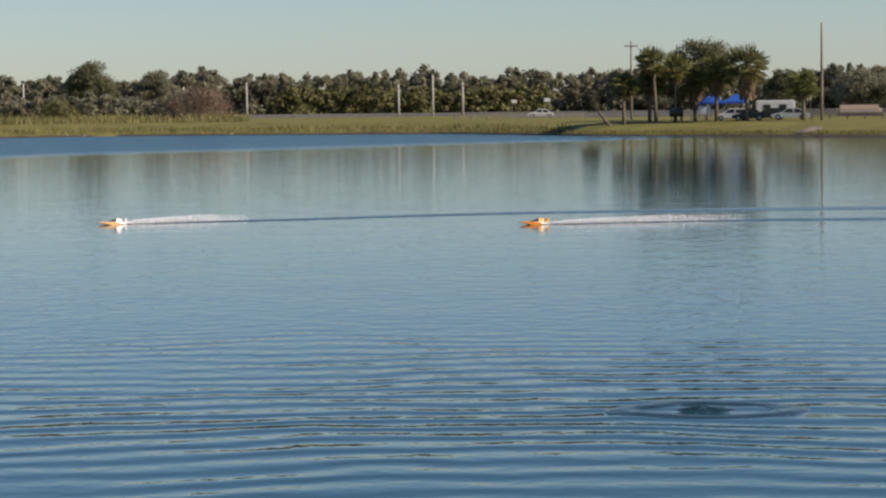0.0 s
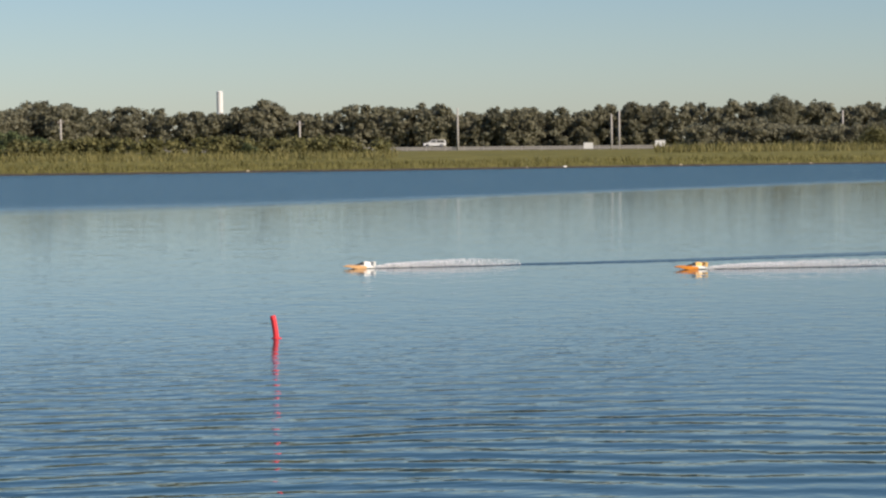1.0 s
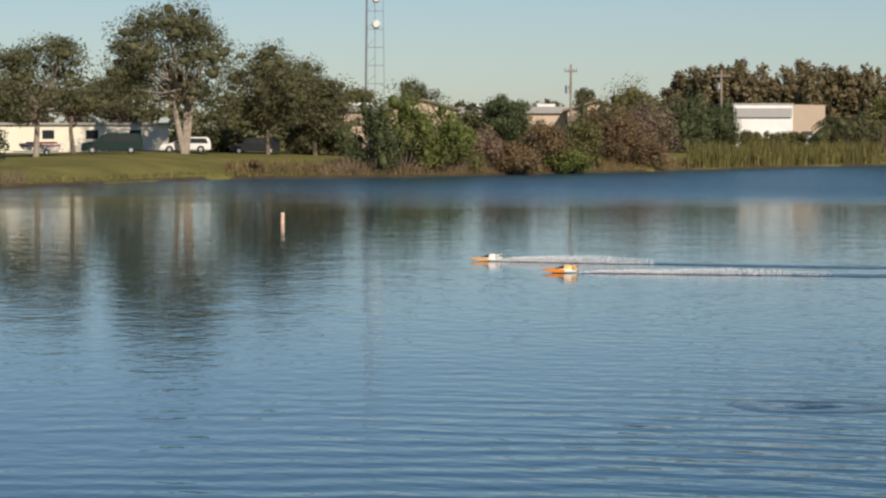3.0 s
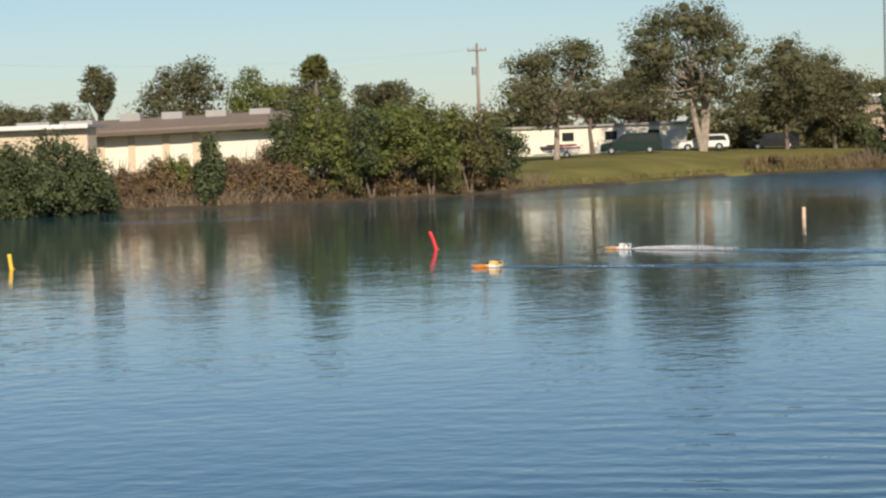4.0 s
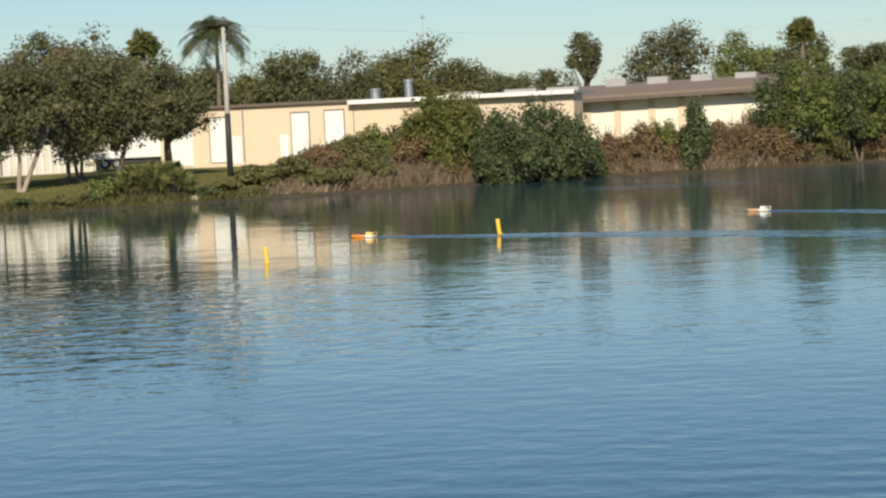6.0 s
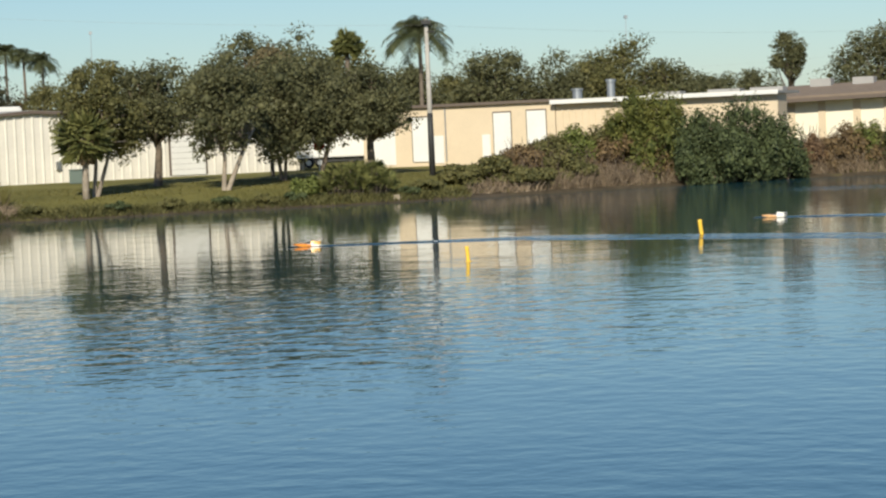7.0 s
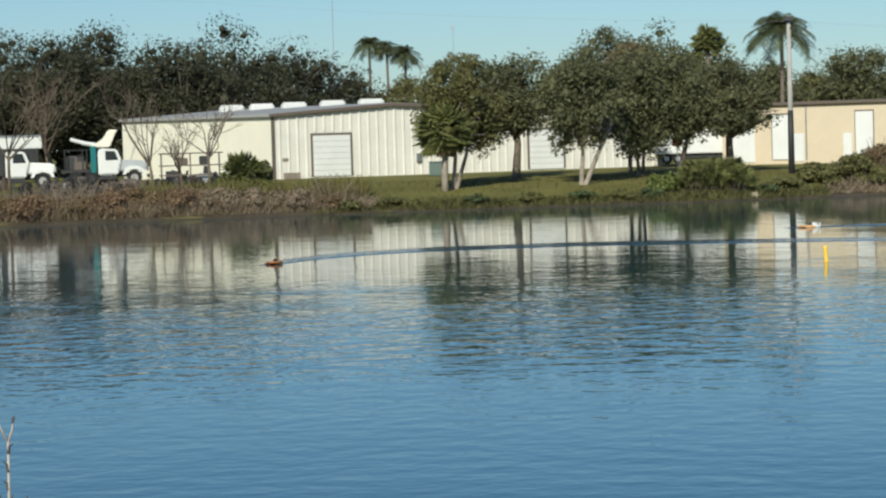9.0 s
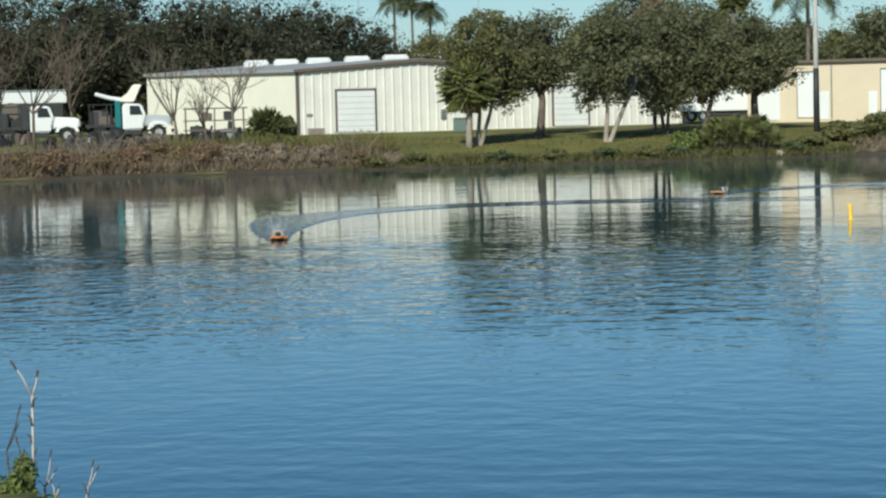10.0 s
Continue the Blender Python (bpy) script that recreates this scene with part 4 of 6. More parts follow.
for b, d, z, w in ((15.54, 462, 2.5, 1.8), (13.87, 462, 2.8, 1.9), (-2.47, 425, 4.6, 1.0), (-1.7, 425, 4.4, 0.9), (-3.35, 425, 4.6, 0.8), (-8.5, 300, 4.3, 0.9)):
    s = thing("sign_board", Matrix.Translation(at(b, d, land(b, d))) @ pose(0, 0, 0, 0, 0, b), "blank white sign board on two posts", "sign", "road signs")
    zz = z - land(b, d)
    slab("panel", -w / 2, -0.05, zz - w * 0.32, w / 2, 0.02, zz + w * 0.32, WHITE, s)
    for x in (-w * 0.35, w * 0.35):
        slab("post", x - 0.05, 0.025, -0.3, x + 0.05, 0.1, zz + w * 0.3, POLE_WOOD, s)

mast = thing("radio_mast", Matrix.Translation(at(54.5, 420, 1.7)) @ pose(0, 0, 0, 0, 0, 54.5), "tall guyed lattice radio mast with white dishes", "mast")
tv, tf = [], []
for x, y in ((-1.7, 0), (1.7, 0), (0, 2.6)):
    tube(tv, tf, [(x, y, -0.5), (x * 0.85, y * 0.85, 20), (x * 0.7, y * 0.7, 45)], [0.22 if x < 0 else 0.06, 0.2 if x < 0 else 0.05, 0.15 if x < 0 else 0.04], 6)
mesh_object("legs", tv, tf, STEEL, mast)
tv, tf = [], []
for i in range(14):
    z = 1 + i * 3.1
    k = 1 - 0.3 * z / 45
    tube(tv, tf, [(-1.7 * k, 0, z), (0, 0, z), (1.7 * k, 0, z)], [0.05] * 3, 4)
    tube(tv, tf, [(-1.7 * k, 0, z), (0, 1.3 * k, z + 1.5), (0, 2.6 * k, z + 3.1)], [0.035] * 3, 4)
mesh_object("bracing", tv, tf, STEEL, mast)
for z in (20.4, 24.8):
    bm = bmesh.new()
    drum(bm, (0.2, -0.5, z), 0.75, 0.5, "y", 20, 0.5)
    part("dish", bm, WHITE, mast, "white microwave dish")
for b, d, top in ((91.9, 420, 40), (89.1, 420, 22), (76.67, 400, 20)):
    ms = thing("antenna_mast", Matrix.Translation(at(b, d, 1.5)), "very thin distant antenna mast", "mast")
    tv, tf = [], []
    tube(tv, tf, [(0, 0, 0), (0, 0, top / 2), (0, 0, top)], [0.1, 0.07, 0.05], 5)
    mesh_object("shaft", tv, tf, STEEL, ms)
    slab("light", -0.25, -0.25, top - 0.5, 0.25, 0.25, top, STEEL, ms)
wt = thing("water_tower", Matrix.Translation(at(24.13, 1200, 0)), "distant pale cylindrical water tower above the woods", "tower")
bm = bmesh.new()
drum(bm, (0, 0, 14), 1.55, 28, "z", 24)
part("shaft", bm, WHITE, wt, smooth=False)
bm = bmesh.new()
drum(bm, (0, 0, 28.3), 1.7, 0.6, "z", 24, 1.2)
part("cap", bm, WHITE, wt)

# ---- far road, rails, machine, dock ----
def arc_strip(name, b0, b1, d0, d1, z, mat, label, category, thick=0.3):
    v, f = [], []
    bs = np.linspace(b0, b1, 40)
    for b in bs:
        for d, zz in ((d0, z - thick), (d0, z), (d1, z), (d1, z - thick)):
            v.append(at(b, d, zz))
    for i in range(39):
        for k in range(3):
            f.append((i * 4 + k, i * 4 + 4 + k, i * 4 + 5 + k, i * 4 + 1 + k))
    ob = mesh_object(name, v, f, mat)
    bm = bmesh.new()
    bm.from_mesh(ob.data)
    bmesh.ops.recalc_face_normals(bm, faces=bm.faces)
    bm.to_mesh(ob.data)
    bm.free()
    return tagged(ob, label, category, kind="structure")


arc_strip("road", -15, 29, 488, 503, 2.35, ROAD, "distant grey highway on a low embankment", "road", 1.2)
arc_strip("road", -9.5, -1.6, 398, 410, 2.0, ROAD, "pale grey road behind the parking area", "road", 0.6)


def rail_fence(b0, b1, d, posts, z=0.75, mat=None, label="low pale wooden rail fence along the grass"):
    m, L, along = wall_frame(b0, d, b1, d, land((b0 + b1) / 2, d))
    f = thing("rail_fence", m, label, "fence")
    for i in range(posts):
        x = L * i / (posts - 1)
        slab("post", x - 0.08, 0, -0.3, x + 0.08, 0.16, z + 0.15, mat or POLE_WOOD, f)
    for zz in (z * 0.5, z):
        slab("rail", 0, -0.07, zz - 0.07, L, -0.002, zz + 0.07, mat or POLE_WOOD, f)


rail_fence(-0.3, -3.3, 352, 9, mat=STONE)
rail_fence(-8.6, -11.0, 303, 7)
rail_fence(22, 4.5, 484, 40, 0.7, CONCRETE_POLE, "long highway guard rail")
dk = thing("dock", Matrix.Translation(at(33.1, 296.3, 0)) @ pose(0, 0, 0, 0, 0, 33.1), "small white wooden dock at the water's edge", "dock")
slab("deck", -1.0, -0.8, 0.45, 1.0, 1.2, 0.6, WHITE, dk)
for x in (-0.9, 0.9):
    for y in (-0.7, 1.1):
        slab("post", x - 0.07, y - 0.07, -0.8, x + 0.07, y + 0.07, 0.449, WHITE, dk)
ex = thing("excavator", Matrix.Translation(spot(35.1, 439, -0.9)) @ pose(0, 0, 0, 0, 0, 35.1), "yellow excavator parked among far bushes", "machine")
slab("body", -1.6, -1, 0.9, 1.0, 1.2, 2.0, YELLOW, ex, bevel=0.1)
slab("cab", -1.3, -1, 2.0, 0.2, 0.6, 3.7, YELLOW, ex, bevel=0.1)
slab("window", 0.3, -1.05, 2.1, 1.0, -0.6, 3.2, WHITE, ex)
slab("track", -1.8, -1.2, 0, 1.4, -0.7, 0.9, DARK, ex, bevel=0.15)
slab("track", -1.8, 0.8, 0, 1.4, 1.3, 0.9, DARK, ex, bevel=0.15)
rnd = random.Random(11)
for b in (8.7, 8.3, 14.2, 16.1, 12.9, 11.2, 10.4, 5.6, 4.9, 17.0, 10.9, 23.5, 41.9, 13.4):
    rk = mesh_object("shore_rock", *(lambda r: ([Vector(v) * r for v in ((-1, -.6, -.4), (1, -.5, -.4), (.8, .6, -.4), (-.9, .5, -.4), (-.5, -.3, .5), (.6, -.35, .35), (.4, .3, .45), (-.6, .3, .4))],
                     [(0, 3, 2, 1), (4, 5, 6, 7), (0, 1, 5, 4), (1, 2, 6, 5), (2, 3, 7, 6), (3, 0, 4, 7)]))(rnd.uniform(0.2, 0.42)), WHITE if rnd.random() < 0.25 else STONE)
    rk.matrix_world = Matrix.Translation(at(b, shore(b) + 0.1, 0.12)) @ pose(0, 0, 0, 0, 0, rnd.uniform(0, 180))
    tagged(rk, "pale stone lying at the water's edge", "stone", "stones along the far shore")

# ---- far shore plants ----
woods("hazed_far_woods", -16, 29, 610, 22, 13.0, FARWOOD_HAZED, "dense dark green woods beyond the highway", 5, step=2.2, per=70, leaf=0.6)
woods("hazed_far_woods", 27.5, 40, 520, 22, 12.6, FARWOOD_HAZED, "mixed brown and green woods above the far shore", 15, step=2.2, per=70, leaf=0.54)
woods("far_thicket", 28.5, 40, 440, 14, 4.6, DEEP, "low green thicket in front of the far woods", 16, step=3.0, per=80, leaf=0.35)
woods("far_thicket", 5.2, 13, 470, 16, 6.0, FARWOOD_HAZED, "olive scrub before the far woods", 17, step=2.6, per=80, leaf=0.4)
woods("far_thicket", 20.5, 29, 430, 14, 3.2, OAK_WARM, "low olive scrub on the far bank", 18, step=3.0, per=70, leaf=0.35)
woods("far_thicket", -2.5, 3.6, 540, 16, 8.0, OAK_WARM, "olive scrub beyond the road", 19, step=2.8, per=80, leaf=0.45)
woods("far_thicket", 29, 39, 480, 12, 10.0, RUST, "rust-brown leafless scrub among far trees", 20, step=5.5, per=90, leaf=0.4)
woods("conifer_wood", 39.3, 48.4, 436, 20, 17.5, CONIFER, "dense brownish conifers on the skyline", 66, step=2.0, per=80, leaf=0.42, rise=((39.3, 41, 43, 45.5, 47, 48.4), (0.62, 0.78, 0.88, 1.0, 0.92, 0.6)))
woods("conifer_wood", 39.3, 48.4, 430, 20, 17.0, CONIFER, "tall brownish conifers above a white warehouse", 6, step=3.0, per=70, spiky=1.0, leaf=0.4,
      rise=((39.3, 41, 43, 45.5, 47, 48.4), (0.62, 0.78, 0.88, 1.0, 0.92, 0.6)))
reed_belt("far_reeds", -3, 43, 0.2, 7, 9000, 0.8, 0.05, 0.3, REED_GREEN, "yellow-green grass fringe along the far shore", 31, "grass")
reed_belt("far_reeds", 20, 42, 12, 40, 5000, 1.5, 0.07, 0.25, REED, "tall tan grass behind the far shore", 32, "grass")
reed_belt("far_reeds", 4.5, 14, 30, 90, 5000, 1.7, 0.08, 0.25, REED, "tall tan grass behind the far shore", 33, "grass")
reed_belt("cattails", 42.8, 47.2, 0.2, 7, 5200, 2.5, 0.05, 0.12, REED_GREEN, "dense stand of tall green cattails at the water", 34)
bush(spot(5.72, 400), 6.2, 12.5, PINKISH, "large leafless pinkish-brown bush on the far bank", 41, clumps=30, per=420, leaf=0.12)
bush(spot(8.9, 420), 4.2, 8, OAK_WARM, "olive bush on the far bank", 42)
bush(spot(23.44, 390), 2.0, 3.4, DEEP, "round dark shrub on the far bank", 43)
tree(spot(8.2, 520), 12.3, 13, 2.5, OAK, "broad dark oak above the far scrub", 44, leaf=0.3)
tree(spot(6.6, 530), 11, 11, 2.5, FARWOOD_HAZED, "broad grey-green oak in the far woods", 45, leaf=0.3)
tree(spot(11.1, 560), 11.5, 9, 2.5, FARWOOD_HAZED, "grey-green oak in the far woods", 46, leaf=0.3)
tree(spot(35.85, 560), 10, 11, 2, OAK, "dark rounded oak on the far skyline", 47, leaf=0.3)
for b, d, h, w, mat, s in ((34.2, 515, 11.8, 12, OAK, 1), (33.0, 520, 12.6, 14, PINKISH, 2), (31.6, 515, 11.8, 10, OAK, 3), (30.4, 515, 11.2, 9, CONIFER, 4), (29.5, 520, 10.5, 10, FARWOOD_HAZED, 5), (38.2, 545, 8.5, 10, FARWOOD_HAZED, 6), (39.6, 450, 9.0, 8, CONIFER, 7)):
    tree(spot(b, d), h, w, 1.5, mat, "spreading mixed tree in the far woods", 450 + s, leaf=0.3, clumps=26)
bush(spot(41.4, 276), 6.6, 9.0, PINKISH, "large bare brownish-pink willow bush by the water", 48, clumps=34, per=520, leaf=0.085)
bush(spot(40.75, 276), 3.4, 5, PINKISH, "bare brownish bush by the water", 49, leaf=0.13)
for b_ in (46.3, 45.9, 45.5, 45.1, 44.7, 44.3, 43.9):
    bush(spot(b_, 316), 2.3, 3.6, OAK_WARM, "low olive hedge before the white warehouse", int(b_ * 20), clumps=16, group="warehouse hedge")
palm(spot(42.7, 290), 4.6, 2.4, "shaggy pale palm among bushes", 50, kind="fan", skirt=1.2)
palm(spot(43.9, 296), 3.0, 2.8, "drooping green palm beside the warehouse", 51, kind="feather")
for b, d, h, w, mat, s in ((43.3, 285, 4.6, 6, OAK, 1), (42.4, 300, 6.5, 6, OAK_WARM, 2), (47.2, 262, 5.6, 6, DEEP, 3), (46.5, 268, 5.2, 5, DEEP, 4), (48.2, 240, 4.6, 7, PINKISH, 5),
                           (49.0, 236, 4.8, 6, RUST, 6), (49.8, 228, 4.2, 5, OAK_WARM, 7), (50.6, 222, 3.6, 5, RUST, 8), (47.7, 262, 6.2, 8, OAK, 9), (48.7, 270, 7.3, 9, OAK_WARM, 10),
                           (51.3, 214, 2.6, 5, RUST, 11), (52.0, 216, 3.0, 4, PINKISH, 12), (50.1, 218, 2.2, 5, BRIGHT, 13), (49.4, 240, 5.0, 5, OAK, 14), (48.4, 234, 2.6, 6, RUST, 15)):
    bush(spot(b, d), h * 1.22, w * 1.2, mat, {"rusty_brush": "rust-brown leafy brush on the bank", "leafless_twigs": "bare greyish-brown brush on the bank"}.get(mat.name, "dense green bush on the bank"), 500 + s)
tree(spot(51.45, 230), 6.2, 6.0, 0.8, DEEP, "compact dark green tree behind the brush", 60)
tree(spot(54.9, 330), 9.0, 8, 2, OAK_WARM, "thin olive tree behind the roofs", 61)
tree(spot(53.5, 330), 9.4, 7, 2, OAK, "olive tree behind the roofs", 62)
tree(spot(49.6, 330), 8.0, 4, 2, OAK, "small dark tree behind the roofs", 63)
for b, h, w, s in ((54.6, 5.0, 5, 1), (53.9, 5.6, 6, 2), (53.1, 4.6, 5.5, 3), (52.6, 3.6, 4, 4)):
    bush(spot(b, shore(b) + 3.0), h * 1.35, w * 1.4, BRIGHT if s > 1 else DEEP, "big leafy green bush hanging over the water", 70 + s)
brush("dry_brush", 50.2, 55.8, 0.3, 4, 700, 1.8, DRY, "tangle of dry stalks on the bank", 64)
reed_belt("bank_weeds", 47, 58, 0.1, 5, 3500, 0.9, 0.04, 0.4, RUST, "brown weeds along the water's edge", 65)

# ---- lawn with shade trees ----
tree(spot(62.35, 202), 10.6, 11.0, 2.3, OAK, "spreading oak with bare pale limbs showing", 80, bark=PALE_BARK, trunk_r=0.26, clumps=36, per=460, leaf=0.16, core=0.3, show_limbs=1.1, bare=0.12, gaps=0.12)
tree(spot(58.95, 214), 14.4, 13.0, 3.0, OAK, "tall oak with thick pale forked limbs", 81, bark=PALE_BARK, trunk_r=0.3, clumps=48, per=460, leaf=0.16, forks=((0.0, -1.0), (0.1, 0.3), (0.15, 0.9)), core=0.3, show_limbs=0.9, bare=0.2, gaps=0.09, lean=-0.09)
tree(spot(57.0, 222), 10.4, 12, 1.2, OAK, "dense dark oak over the parked cars", 82)
tree(spot(55.9, 224), 8.4, 8.0, 1.2, OAK, "dense dark oak beside the lawn", 83)
tree(spot(60.4, 240), 8.0, 11.0, 2.6, OAK, "dark oak behind the parked cars", 84)
tree(spot(61.5, 218), 6.4, 5.5, 2.8, RUST, "small rust-leaved tree by the low building", 85, clumps=14)
tree(spot(56.4, 238), 9.6, 9.0, 2, OAK, "dark oak behind the parked cars", 86)
reed_belt("bank_weeds", 56, 63.5, 0.1, 2.0, 1800, 0.4, 0.03, 0.4, REED, "tan grass at the edge of the lawn", 87)
for b_, h_, w_ in ((55.4, 4.2, 6), (56.1, 3.0, 5), (57.9, 2.4, 4), (58.3, 2.2, 4)):
    bush(spot(b_, 226), h_, w_, OAK, "dark understory bush beneath the oaks", int(b_ * 10))
bush(spot(57.3, shore(57.3) + 2), 1.1, 1.6, RUST, "small brown bush at the lawn's edge", 88, clumps=10)
brush("dry_brush", 62.6, 63.7, 0.2, 2.5, 160, 1.0, DRY, "dry brown stalks at the lawn's edge", 89)

# ---- the leafy thicket ----
for b, d, h, w, mat, s in ((68.6, 160, 6.2, 5.5, DEEP, 1), (67.9, 159, 6.9, 6.0, BRIGHT, 2), (67.0, 160, 6.6, 5.5, DEEP, 3), (66.2, 160, 6.6, 6.0, BRIGHT, 4), (65.3, 162, 6.5, 6.4, BRIGHT, 5),
                           (64.4, 163, 6.2, 6.0, OAK_WARM, 6), (63.6, 165, 5.0, 4.8, DEEP, 7), (66.7, 158, 4.2, 4.0, BRIGHT, 8), (65.7, 161, 4.6, 4.0, OAK_WARM, 9)):
    tree(spot(b, d), h * 1.08, w, 0.9, mat, "leafy green waterside tree with many stems", 90 + s, stems=2, trunk_r=0.1, clumps=26, per=230, name="shrub_tree", group="leafy thicket", gaps=-0.05)
bush(spot(71.3, 157), 3.2, 3.4, BRIGHT, "leafy olive-green bush before the hall", 1011)
bush(spot(70.5, 156), 4.3, 3.4, DEEP, "upright dark green bush with pale flecks", 101)
bush(spot(70.9, 157), 2.8, 3.2, OAK_WARM, "olive bush on the bank", 102)
for b, h, w, mat, s in ((69.4, 2.6, 4.5, RUST, 1), (68.7, 2.4, 4.0, RUST, 2), (71.4, 2.2, 4.5, RUST, 3), (72.1, 1.9, 4.0, RUST, 4), (67.8, 1.5, 3.6, OAK_WARM, 5), (66.6, 1.3, 3.6, RUST, 6), (65.4, 1.5, 3.6, OAK_WARM, 7), (64.2, 1.6, 3.2, RUST, 8), (72.7, 1.6, 3, RUST, 9), (69.9, 1.8, 3, RUST, 10)):
    bush(spot(b, shore(b) + 2.4), h, w, mat, "rusty brown brush along the water", 110 + s, group="brown shore brush")
brush("dry_brush", 68.0, 73.0, 0.2, 3.5, 1100, 1.9, DRY, "grey tangle of dead branches at the water", 120)
brush("dry_brush", 68.4, 70.2, 1.5, 4.5, 420, 3.6, TWIG, "tall brown twigs before the thicket", 1201, 0.025)
brush("dry_brush", 71.0, 73.0, 1.5, 4.5, 380, 3.0, TWIG, "tall brown twigs before the hall", 1202, 0.025)
brush("dry_brush", 76.0, 79.5, 2.0, 8.0, 500, 2.6, TWIG, "brown twigs over the slope scrub", 1203, 0.02)
brush("dry_brush", 63.5, 68.0, 0.2, 2.5, 600, 1.1, DRY, "dry brown stalks along the water", 121)
for b, e, h, w, mat, s in ((68.3, 1.6, 1.9, 4.2, RUST, 1), (67.4, 1.4, 1.6, 4.0, OAK_WARM, 2), (66.5, 1.3, 1.9, 4.0, RUST, 3), (65.8, 1.5, 1.5, 3.6, RUST, 4), (65.0, 1.3, 1.7, 3.8, OAK_WARM, 5), (64.4, 1.3, 1.5, 3.4, RUST, 6), (63.8, 1.4, 1.4, 3.0, RUST, 7),
                           (69.1, 3.0, 3.4, 4.6, BROWN, 8), (69.8, 2.6, 2.9, 4.0, RUST, 9), (71.7, 3.2, 3.0, 4.2, RUST, 10), (72.5, 2.4, 2.3, 3.6, BROWN, 11)):
    bush(spot(b, shore(b) + e), h, w, mat, "brown undergrowth at the foot of the thicket", 124 + 7 * s, clumps=24, per=200, leaf=0.11, group="thicket undergrowth")
palm(spot(67.92, 192), 8.1, 1.2, "slender fan palm rising behind the thicket", 122)
# ---- big green bush and the sloping scrub ----
for b, d, h, w, s in ((74.75, 147, 5.2, 5.6, 1), (74.0, 147.5, 5.2, 5.6, 2), (73.2, 149, 4.0, 5.0, 3), (74.5, 145.5, 3.6, 7.5, 4), (75.3, 147, 4.2, 4.6, 5)):
    bush(spot(b, d, -0.6), h + 0.6, w, DEEP, "huge dense dark green bush over the water", 130 + s, per=240, name="big_bush", group="big green bush")
bush(spot(76.65, 151), 5.2, 5.0, WILLOW, "tall feathery yellow-green bush on the slope", 1361, clumps=30, per=200, leaf=0.12)
bush(spot(75.95, 151), 5.6, 5.0, WILLOW, "tall feathery yellow-green bush on the slope", 1362, clumps=30, per=200, leaf=0.12)
bush(spot(76.25, 150), 6.0, 6.2, WILLOW, "tall feathery yellow-green bush", 136, clumps=30, per=260, leaf=0.12)
for b, e, h, w, mat, s in ((77.3, 8, 3.3, 5, OAK_WARM, 1), (78.0, 8, 3.0, 4.5, BRIGHT, 2), (77.0, 5, 2.7, 5, RUST, 3), (78.6, 7, 2.4, 5, OAK_WARM, 4), (79.3, 6, 2.0, 5, RUST, 5), (79.9, 5, 1.6, 4.5, OAK_WARM, 6), (80.6, 5, 1.1, 4, OAK_WARM, 7),
                           (76.2, 3, 2.4, 5, RUST, 8), (78.2, 3, 1.8, 5, OAK_WARM, 9), (79.2, 2.5, 1.3, 5, OAK_WARM, 10), (81.5, 3, 0.6, 3, OAK_WARM, 11)):
    bush(spot(b, shore(b) + e), h, w, mat, "low olive and brown scrub on the slope", 140 + s, group="slope scrub")
brush("dry_brush", 75.6, 78.6, 0.1, 3.0, 900, 1.5, DRY, "pale dead reeds bent at the water's edge", 155)
reed_belt("shore_reeds", 68, 80.5, 0.0, 2.8, 5200, 0.9, 0.03, 0.5, DRY, "pale dry reeds fringing the water", 156)
reed_belt("shore_reeds", 63.2, 69, 0.0, 2.2, 2200, 0.7, 0.03, 0.5, RUST, "brown weeds fringing the water", 157)
# ---- grass bank with trees before the sheds ----
tree(spot(89.15, 141.5), 8.3, 5.6, 1.7, OAK_WARM, "slim olive oak with twin pale stems on the bank", 160, bark=PALE_BARK, trunk_r=0.13, lean=0.055, forks=((-0.1, -0.2), (0.08, 1.0)), clumps=46)
palm(spot(89.38, 140.2), 3.5, 1.75, "short fan palm leaning against an oak", 162, skirt=0.45, bark=PALE_BARK)
tree(spot(87.72, 148.5), 8.1, 5.4, 2.1, OAK, "dark oak with a thick straight trunk", 163, trunk_r=0.27, clumps=46)
tree(spot(86.15, 143), 8.1, 6.4, 1.8, OAK, "dark oak with pale forking stems", 164, bark=PALE_BARK, trunk_r=0.15, forks=((-0.12, -0.3), (0.12, 1.75)), clumps=54)
tree(spot(84.8, 149), 8.1, 6.4, 1.0, OAK, "broad dark oak before the white shed", 165, trunk_r=0.12, forks=((-0.1, -0.6), (0.1, 0.5)), clumps=56)
tree(spot(83.85, 150), 7.8, 6.2, 1.4, OAK, "leaning dark oak before the workshop", 166, trunk_r=0.17, forks=((-0.2, 0.75),), clumps=52)
tree(spot(82.72, 151), 7.3, 5.8, 1.9, OAK, "dark oak with a thick trunk beside a pole", 167, trunk_r=0.28, clumps=48)
tree(spot(85.05, 157), 9.0, 5.0, 3.6, CONIFER, "brown-tinged oak behind the bank", 168, trunk_r=0.14, clumps=34)


